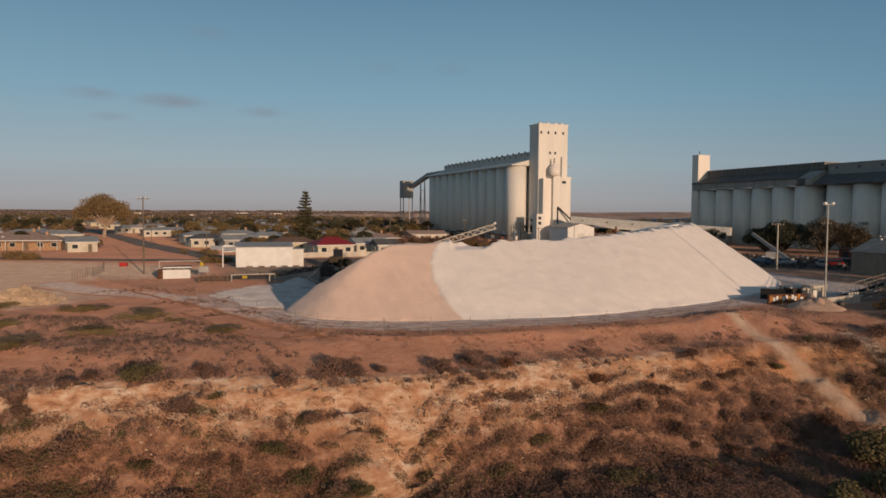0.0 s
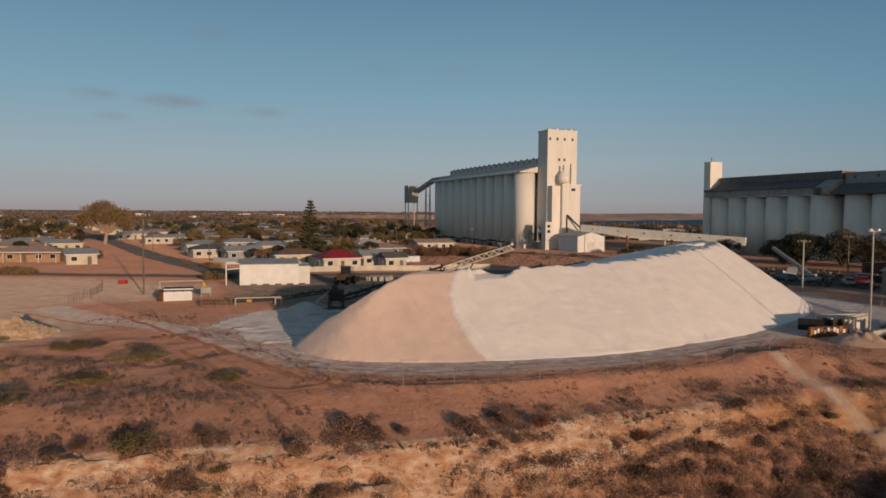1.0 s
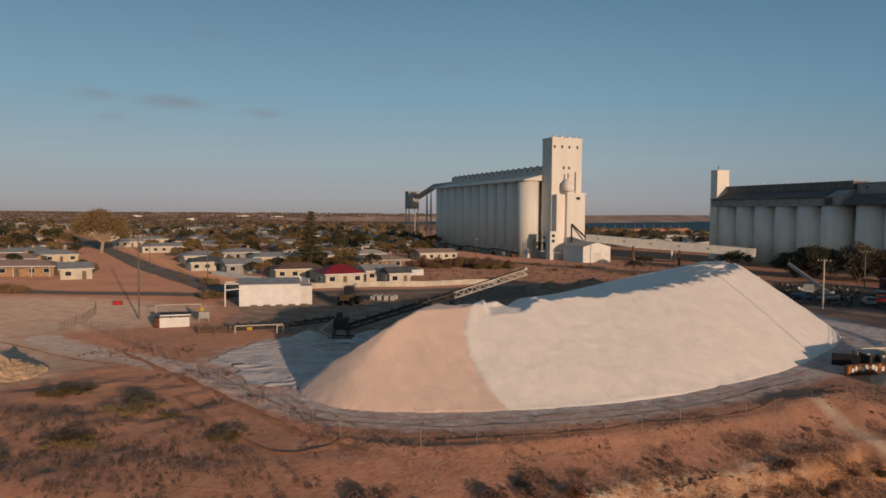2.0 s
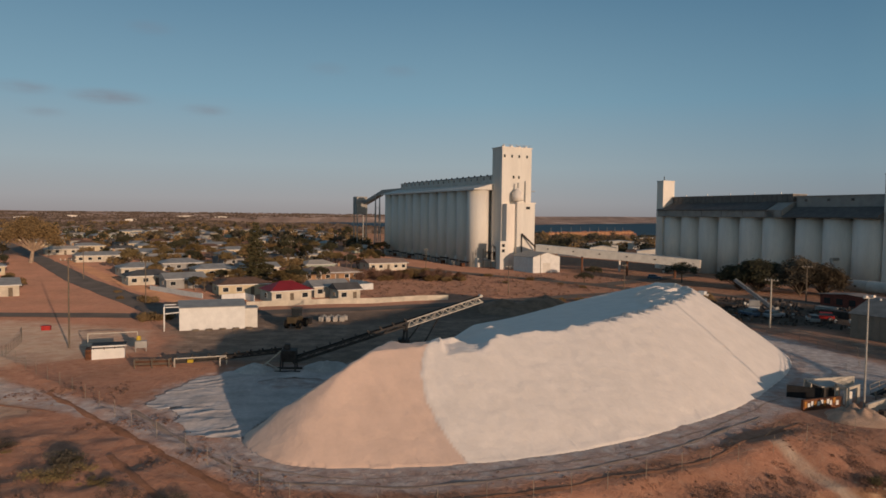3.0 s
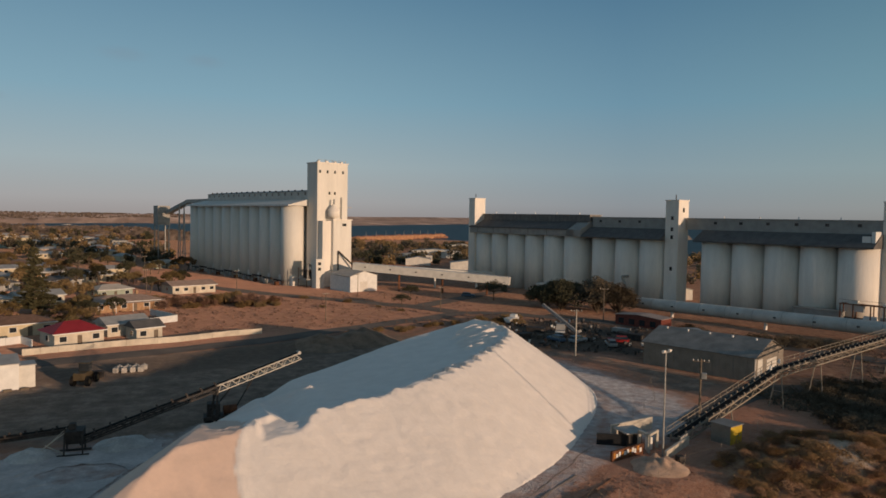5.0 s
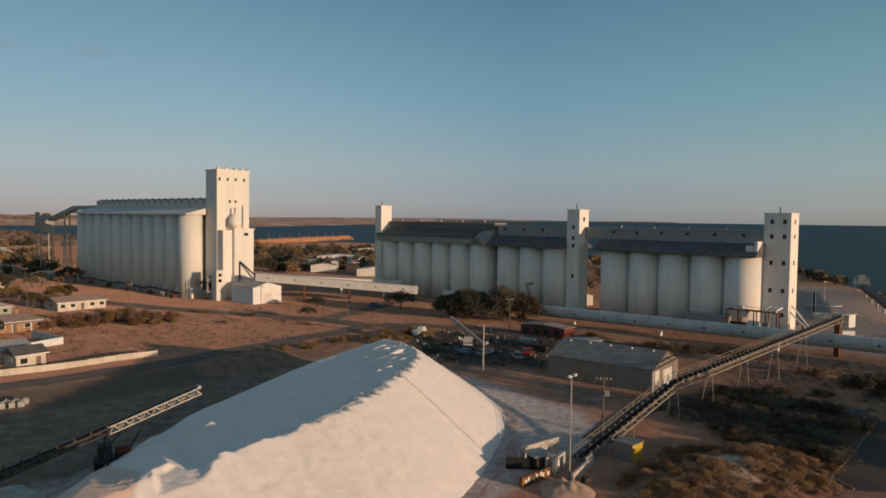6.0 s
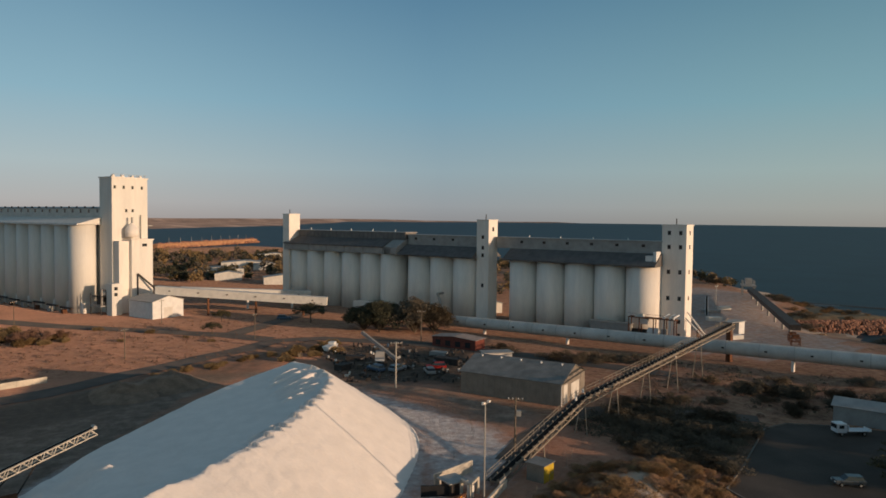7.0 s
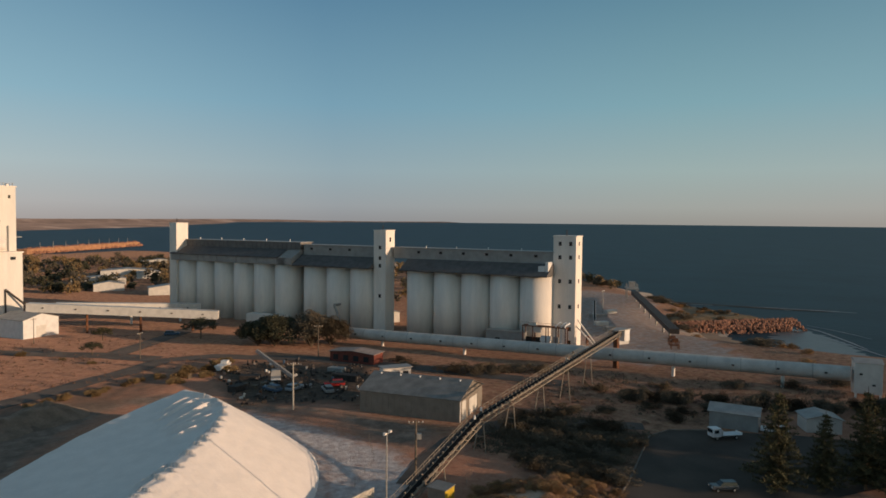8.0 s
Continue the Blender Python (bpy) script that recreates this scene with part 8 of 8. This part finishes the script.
def far_woods(name, spots, leaf, label):
    """Distant trees too many to count: lobed crowns of small leaf sprays."""
    rr = random.Random(len(spots))
    verts, faces = [], []
    for x, y in spots:
        z, r = ground_z(x, y), rr.uniform(2.0, 4.2)
        for _ in range(6):
            c = Vector((x + rr.gauss(0, 0.5) * r, y + rr.gauss(0, 0.5) * r, z + r * rr.uniform(0.5, 1.5)))
            for _ in range(26):
                d = Vector((rr.gauss(0, 1), rr.gauss(0, 1), rr.gauss(0, 0.8))).normalized() * (r * rr.uniform(0.25, 0.6))
                a = Vector((rr.gauss(0, 1), rr.gauss(0, 1), rr.gauss(0, 0.6))).normalized() * 0.8
                b = a.orthogonal().normalized() * 0.5
                i = len(verts)
                verts.extend((c + d - a, c + d + b, c + d + a, c + d - b))
                faces.append((i, i + 1, i + 2, i + 3))
    me = bpy.data.meshes.new(name)
    me.from_pydata(verts, [], faces)
    me.materials.append(leaf)
    tagged(new(name, me), label, "woods", kind="stuff")


far_woods("far_woods", woods[0::3], M_THICKET, "distant brown trees between the town's roofs")
far_woods("far_woods", woods[1::3], M_OLIVE, "distant olive-brown trees between the town's roofs")
far_woods("far_woods", woods[2::3], M_DARKLEAF, "distant dark trees between the town's roofs")


# ---- walls of the town's edge ----
def low_wall(pts, h, label, mat=None):
    g = thing("garden_wall", pose(*pts[0], 0), label, "wall")
    ox, oy = pts[0]
    for (xa, ya), (xb, yb) in zip(pts, pts[1:]):
        n = max(1, round(math.hypot(xb - xa, yb - ya) / 3.0))
        for k in range(n):
            p = Vector((xa + (xb - xa) * k / n, ya + (yb - ya) * k / n, 0))
            q = Vector((xa + (xb - xa) * (k + 0.985) / n, ya + (yb - ya) * (k + 0.985) / n, 0))
            z = ground_z(p.x, p.y)
            part("panel", beam(bmesh.new(), (p.x - ox, p.y - oy, z + h / 2 - 0.2), (q.x - ox, q.y - oy, z + h / 2 - 0.2), 0.15, h + 0.4), mat or M_WHITE, g)
    return g


low_wall([(-35, 163.5), (-12, 170.5), (9.5, 177.5)], 1.2, "long low white wall along the yard road", M_RENDER)
low_wall([(-42.5, 173), (-38, 177), (-35, 172)], 1.5, "white garden wall beside the red-roofed house")
low_wall([(-19, 193), (-9, 200.5), (-16, 214)], 1.6, "white garden wall behind the houses")
low_wall([(-66, 196), (-56, 186), (-48, 178)], 1.2, "pale garden fence along the street")

# port sheds between the silos and the bay
for x, y, turn, w, dd in ((151, 214, -18, 12, 8), (166, 238, -18, 9, 6), (206, 292, -18, 20, 10), (262, 372, -18, 24, 12), (232, 318, -18, 9, 6), (118, 420, -18, 27, 9), (156, 446, -18, 16, 9), (204, 556, -18, 26, 12), (150, 470, -18, 30, 14), (128, 350, -18, 18, 9), (112, 385, -18, 14, 8)):
    gs = gable_shed("port_shed", on(x, y, turn), w, dd, 3.6, 4.8, M_WHITE_CLAD, M_ZINC, "cream port shed among dark trees", "port sheds")


# rock groyne and the breakwater across the bay
def boulder_bank(name, line, w, top, mat, label, n, r0, r1):
    rr = random.Random(n)
    verts, faces = [], []
    for _ in range(n):
        k = rr.random() * (len(line) - 1)
        i = int(k)
        (xa, ya), (xb, yb) = line[i], line[i + 1]
        s = rr.gauss(0, 0.45)
        dx, dy = xb - xa, yb - ya
        ln = math.hypot(dx, dy)
        x, y = xa + dx * (k - i) - dy / ln * s * w, ya + dy * (k - i) + dx / ln * s * w
        z = top - abs(s) * w * 0.55
        r = rr.uniform(r0, r1)
        base = len(verts)
        for dz, q in ((-1.2, 1.0), (0.3, 0.9), (0.8, 0.4)):
            for c in range(6):
                a = c * math.tau / 6 + rr.uniform(-.3, .3)
                verts.append((x + math.cos(a) * r * q * rr.uniform(.7, 1.2), y + math.sin(a) * r * q * rr.uniform(.7, 1.2), z + dz * r))
        for ring in (0, 6):
            for c in range(6):
                faces.append((base + ring + c, base + ring + (c + 1) % 6, base + ring + 6 + (c + 1) % 6, base + ring + 6 + c))
        faces.append(tuple(base + 12 + c for c in range(6)))
    me = bpy.data.meshes.new(name)
    me.from_pydata(verts, [], faces)
    me.materials.append(mat)
    tagged(new(name, me), label, "rocks", kind="stuff")


M_REDROCK = material("red_brown_boulders", (0.36, 0.18, 0.118), 0.9, scale=0.4, amount=0.4, fine=6, bump=0.4)
HEAD = [(258, 166), (272, 158), (290, 149), (306, 138), (315, 132), (321, 136), (320, 148), (326, 168), (334, 196), (322, 210), (300, 200), (280, 186)]


def head_z(x, y):
    e = to_line(HEAD + HEAD[:1], x, y)
    return -9.6 + (5.2 * step(0, 11, e) + 0.5 * nz(x, y, 7, 2.0) + 0.25 * nz(x, y, 2.5, 3.0) if inside(HEAD, x, y) else -0.3 * e)


def build_headland():
    """The low earth point behind the rock groyne."""
    verts, faces, at = [], [], {}
    for j in range(62):
        for i in range(62):
            x, y = 255 + 1.4 * i, 128 + 1.4 * j
            if inside(HEAD, x, y) or to_line(HEAD + HEAD[:1], x, y) < 3:
                at[i, j] = len(verts)
                verts.append((x, y, head_z(x, y)))
    for i, j in list(at):
        q = [at.get(k) for k in ((i, j), (i + 1, j), (i + 1, j + 1), (i, j + 1))]
        if None not in q:
            faces.append(tuple(q))
    me = bpy.data.meshes.new("headland")
    me.from_pydata(verts, [], faces)
    me.shade_smooth()
    me.materials.append(material("olive_brown_point_earth", (0.26, 0.18, 0.105), 0.95, scale=0.25, amount=0.45, fine=9, bump=0.5, powder=0.8))
    tagged(new("headland", me), "low scrubby earth point behind the rock groyne", "headland", kind="structure")


build_headland()
for k in range(46):
    x, y = rng.uniform(268, 330), rng.uniform(140, 205)
    if inside(HEAD, x, y) and to_line(HEAD + HEAD[:1], x, y) > 5:
        c = copy_thing(knoll[0] if k % 3 else knoll[2], pose(x, y, head_z(x, y) - 0.1, 0, 0, 50 * k))
        c.scale = [rng.uniform(0.7, 1.3)] * 3
boulder_bank("groyne_rock", [(264, 161), (277, 154), (290, 148), (304, 139.5), (317, 132.5)], 9.0, -4.5, M_REDROCK, "red-brown boulders of a short rock groyne", 1700, 0.3, 0.75)
boulder_bank("breakwater_rock", [(205, 975), (290, 1065), (405, 1170)], 14.0, -3.0, M_REDROCK, "red-brown boulders of the long breakwater", 900, 1.2, 3.0)
bw = thing("breakwater", pose(0, 0, 0), "long low earth breakwater with light poles", "breakwater")
part("causeway", beam(bmesh.new(), (200, 968, -6.0), (405, 1170, -6.0), 12, 6.5), M_VERGE, bw)
for k in range(9):
    x, y = 225 + 20 * k, 992 + 19.8 * k
    part("lamp_post", tube(bmesh.new(), (x, y, -3), (x, y, 5), 0.35, 0.25, 6), M_STEEL, bw)
for x, y, k in ((324, 204, 1.8), (316, 198, 1.5), (302, 187, 1.7), (309, 184, 1.3), (317, 186, 1.6), (327, 180, 1.5), (328, 174, 1.3), (335, 176, 1.2), (263, 156, 1.6), (258, 152, 1.1), (244, 142, 1.4), (231, 129, 1.4), (217, 108, 1.5), (214, 105, 1.6), (219, 102, 1.2), (224, 101, 1.0),
                (355, 262, 2.2), (362, 258, 1.8), (343, 250, 1.6), (290, 176, 1.4), (283, 170, 1.2), (275, 166, 1.2), (212, 96, 1.2), (206, 90, 1.2), (190, 84, 1.3), (183, 80, 1.2)):
    put(knoll[0] if k < 1.5 else knoll[2], x, y, k, 30 * x)
M_WETSAND = material("wet_sand_shallows", (0.105, 0.092, 0.088), 0.35, scale=0.12, amount=0.35, fine=10, bump=0.2, spec=0.3)
M_REEF = material("dark_weedy_reef", (0.07, 0.05, 0.038), 0.85, scale=0.3, amount=0.4, fine=8, bump=0.3)
M_BEACH = material("orange_beach_sand", (0.46, 0.29, 0.19), 0.95, scale=0.2, amount=0.25, fine=9, bump=0.2, powder=0.8)
M_FOAM = material("surf_foam", (0.42, 0.43, 0.44), 0.7, scale=0.5, amount=0.3, fine=8, bump=0.1)


def shoal(name, line, width, z, mat, label, seed):
    """A thin low sheet with a ragged edge, just above the water."""
    bm = bmesh.new()
    prev = None
    pts = rounded(line, 14)
    for i, (x, y) in enumerate(pts):
        xa, ya = pts[max(0, i - 1)]
        xb, yb = pts[min(len(pts) - 1, i + 1)]
        s = Vector((yb - ya, xa - xb)).normalized()
        taper = math.sin(math.pi * min(1, max(0.02, i / (len(pts) - 1)))) ** 0.5
        w = width * taper
        row = [bm.verts.new((x + s.x * o * w * (1 + 0.6 * nz(x, y, 3.5, seed + o)), y + s.y * o * w * (1 + 0.6 * nz(x, y, 3.5, seed + o)), z - 0.06 * abs(o))) for o in (-1, 0, 1)]
        if prev:
            for q in range(2):
                bm.faces.new((prev[q], prev[q + 1], row[q + 1], row[q]))
        prev = row
    bmesh.ops.recalc_face_normals(bm, faces=bm.faces)
    tagged(part(name, bm, mat, smooth=True), label, "shore", kind="structure")


shoal("shallows", [(314, 136), (298, 124), (280, 112), (264, 98), (256, 82)], 12.0, -8.9, M_WETSAND, "pale wet sand under thin water", 2.0)
shoal("beach", [(272, 153), (262, 144), (252, 132), (244, 118), (240, 106)], 6.0, -8.15, M_BEACH, "orange sandy beach beside the groyne", 7.0)
shoal("reef", [(366, 226), (372, 198), (380, 171), (384, 157), (393, 140)], 2.6, -8.8, M_REEF, "low dark weedy reef along the shore", 3.0)
for k, (line, w) in enumerate((([(360, 214), (374, 190), (386, 165), (397, 138)], 0.8), ([(380, 160), (392, 146), (398, 130)], 1.0), ([(325, 138), (318, 124), (300, 108), (282, 94)], 0.5), ([(304, 118), (286, 100), (270, 84)], 0.45), ([(330, 132), (322, 116), (310, 100)], 0.4))):
    shoal("surf", line, w, -8.84, M_FOAM, "thin pale line of surf by the shore", 5.0 + k)


# ---- low berms and ruts round the pile, scraped up by the loaders ----
def berm(line, w, h, mat, label, seed):
    bm = bmesh.new()
    prev = None
    pts = rounded(line, 10)
    for i, (x, y) in enumerate(pts):
        xa, ya = pts[max(0, i - 1)]
        xb, yb = pts[min(len(pts) - 1, i + 1)]
        s = Vector((yb - ya, xa - xb)).normalized()
        k = 0.55 + 0.9 * abs(nz(x, y, 2.2, seed))
        x, y = x + 0.4 * nz(x, y, 5, seed + 2), y + 0.4 * nz(x, y, 5, seed + 3)
        row = [bm.verts.new((x + s.x * o * w * k, y + s.y * o * w * k, ground_z(x + s.x * o * w * k, y + s.y * o * w * k) + u * h * k - 0.03)) for o, u in ((-1, 0), (-0.4, 0.75), (0, 1), (0.35, 0.7), (1, 0))]
        if prev:
            for q in range(4):
                bm.faces.new((prev[q], prev[q + 1], row[q + 1], row[q]))
        prev = row
    bmesh.ops.recalc_face_normals(bm, faces=bm.faces)
    tagged(part("berm", bm, mat, smooth=True), label, "berm", kind="structure")


M_SALTCRUST = material("grey_salt_crust", (0.50, 0.45, 0.43), 0.9, scale=0.6, amount=0.3, fine=8, bump=0.4, powder=0.6)
M_BERM = material("grey_salty_dirt", (0.36, 0.27, 0.22), 0.95, scale=0.6, amount=0.35, fine=8, bump=0.4, powder=0.8)
M_REDBERM = material("red_scraped_earth", (0.33, 0.16, 0.095), 0.95, scale=0.6, amount=0.35, fine=8, bump=0.4, powder=0.8)
berm([(-30, 84.5), (-19.5, 71.3), (-13, 66.0), (-6, 64.4), (2, 64.6), (12, 67.4), (23, 73.3), (33, 80.2)], 0.45, 0.10, M_BERM, "low berm of salty dirt along the pile road", 1.0)
berm([(-16, 68.8), (-8, 66.2), (2, 66.5), (13, 69.6), (24, 75.5), (34, 83.0), (40, 88)], 0.35, 0.06, M_BERM, "low rut ridge of salty dirt by the pile", 2.0)
berm([(-4, 60.8), (6, 62.6), (14, 65.4), (22, 69), (29, 73.5), (36, 78)], 0.5, 0.14, M_REDBERM, "low berm of red scraped earth by the fence", 3.0)
berm([(-42, 92), (-31, 80), (-22, 70), (-15, 63), (-9, 58.0)], 0.6, 0.14, M_REDBERM, "low berm of red scraped earth by the fence", 4.0)
berm([(-60, 98), (-50, 91), (-44, 87), (-37, 84)], 0.4, 0.10, M_REDBERM, "low ridge of red earth along a track", 5.0)
berm([(-27, 71), (-22, 64.5), (-17.5, 59.5), (-14.5, 57.5), (-11, 60)], 0.6, 0.18, M_REDBERM, "low ridge of red earth along a track", 6.0)

# ---- scrub and tree lines over the far plain ----
def plain_clumps(n, seed):
    rr = random.Random(seed)
    verts, faces = [], []
    for _ in range(n):
        d = 750 + 3300 * rr.random() ** 1.3
        a = radians(rr.uniform(-42, 4))
        x, y = d * math.sin(a), d * math.cos(a)
        if not inside(SHORE, x, y) and over_sea(x, y):
            continue
        w = rr.uniform(8, 40) * (d / 1500)
        for _ in range(26):
            px, py = x + rr.gauss(0, 0.5) * w, y + rr.gauss(0, 0.2) * w
            z = ground_z(px, py)
            h = rr.uniform(2.0, 5.5)
            s = rr.uniform(2.0, 5.0)
            i = len(verts)
            verts.extend((Vector((px - s, py, z - 0.5)), Vector((px + s, py + rr.uniform(-1, 1), z - 0.5)), Vector((px + s * rr.uniform(0.2, 0.7), py, z + h)), Vector((px - s * rr.uniform(0.2, 0.7), py, z + h * rr.uniform(0.6, 1.0)))))
            faces.append((i, i + 1, i + 2, i + 3))
    me = bpy.data.meshes.new("far_scrub")
    me.from_pydata(verts, [], faces)
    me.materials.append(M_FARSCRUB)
    tagged(new("far_scrub", me), "scattered scrub over the far plain, tinted purple-brown for haze", "scrub", kind="stuff")


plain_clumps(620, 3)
for k, (az, d, w) in enumerate(((-27, 1900, 60), (-24, 2300, 90), (-16, 2500, 120), (-13.5, 2400, 80), (-33, 1500, 40), (-30, 1300, 30), (-20, 1600, 40), (-9, 2100, 60), (-6.5, 1500, 30), (-36, 1800, 50))):
    x, y = d * math.sin(radians(az)), d * math.cos(radians(az))
    gable_shed("far_shed", on(x, y, -az), 0.55 * w, 18, 3.5, 5, M_CONC_GREY, M_GREY_CLAD, "long pale shed far out on the plain", "far sheds")

# ---- the sheet of dried salt crust beside the pile, cracked and folded ----
CRUST = [(-29.8, 86.5), (-27.5, 84), (-26.3, 86), (-24.7, 80.5), (-21.9, 75.8), (-17.5, 75), (-16.5, 80), (-14, 88), (-11, 95), (-7.5, 101), (-9, 106), (-15, 103.2), (-18.4, 101.3), (-22, 104), (-24.1, 102.2), (-26.1, 99.5), (-27.6, 98.7), (-29, 92)]


def build_crust():
    step_, at, verts, faces = 0.2, {}, [], []
    xs, ys = [p[0] for p in CRUST], [p[1] for p in CRUST]
    for j in range(int((max(ys) - min(ys)) / step_) + 1):
        for i in range(int((max(xs) - min(xs)) / step_) + 1):
            x, y = min(xs) + i * step_, min(ys) + j * step_
            wx, wy = x + 0.7 * nz(x, y, 1.8, 3.0), y + 0.7 * nz(x, y, 1.8, 5.0)
            if not inside(CRUST, wx, wy) or math.hypot((wx + 15.5) / 4.0, (wy - 95.5) / 2.6) < 1:
                continue
            # long folds that run out from the pile, broken by cross cracks
            u, v = 0.9 * wx + 0.45 * wy, -0.45 * wx + 0.9 * wy
            fold = abs((v / 1.6 + 0.5 * noise.noise((u * 0.12, v * 0.3, 2.0))) % 1.0 - 0.5) * 2
            keep = step(-0.1, 0.35, noise.noise((u * 0.1, v * 0.35, 9.0)))
            z = 0.07 + 0.16 * keep * max(0.0, 1 - 3.2 * fold) + 0.05 * noise.noise((x * 0.8, y * 0.8, 1.0)) + 0.03 * noise.noise((x * 2.4, y * 2.4, 4.0))
            at[i, j] = len(verts)
            verts.append((x, y, ground_z(x, y) + max(0.015, z)))
    for i, j in list(at):
        q = [at.get(k) for k in ((i, j), (i + 1, j), (i + 1, j + 1), (i, j + 1))]
        if None not in q:
            faces.append(tuple(q))
    me = bpy.data.meshes.new("salt_crust")
    me.from_pydata(verts, [], faces)
    me.shade_smooth()
    me.materials.append(material("dried_salt_crust", (0.60, 0.535, 0.51), 0.85, scale=0.35, amount=0.3, fine=7, bump=0.4, powder=0.5))
    tagged(new("salt_crust", me), "folded sheet of dried pale salt crust on dirt", "salt crust", kind="structure")


build_crust()
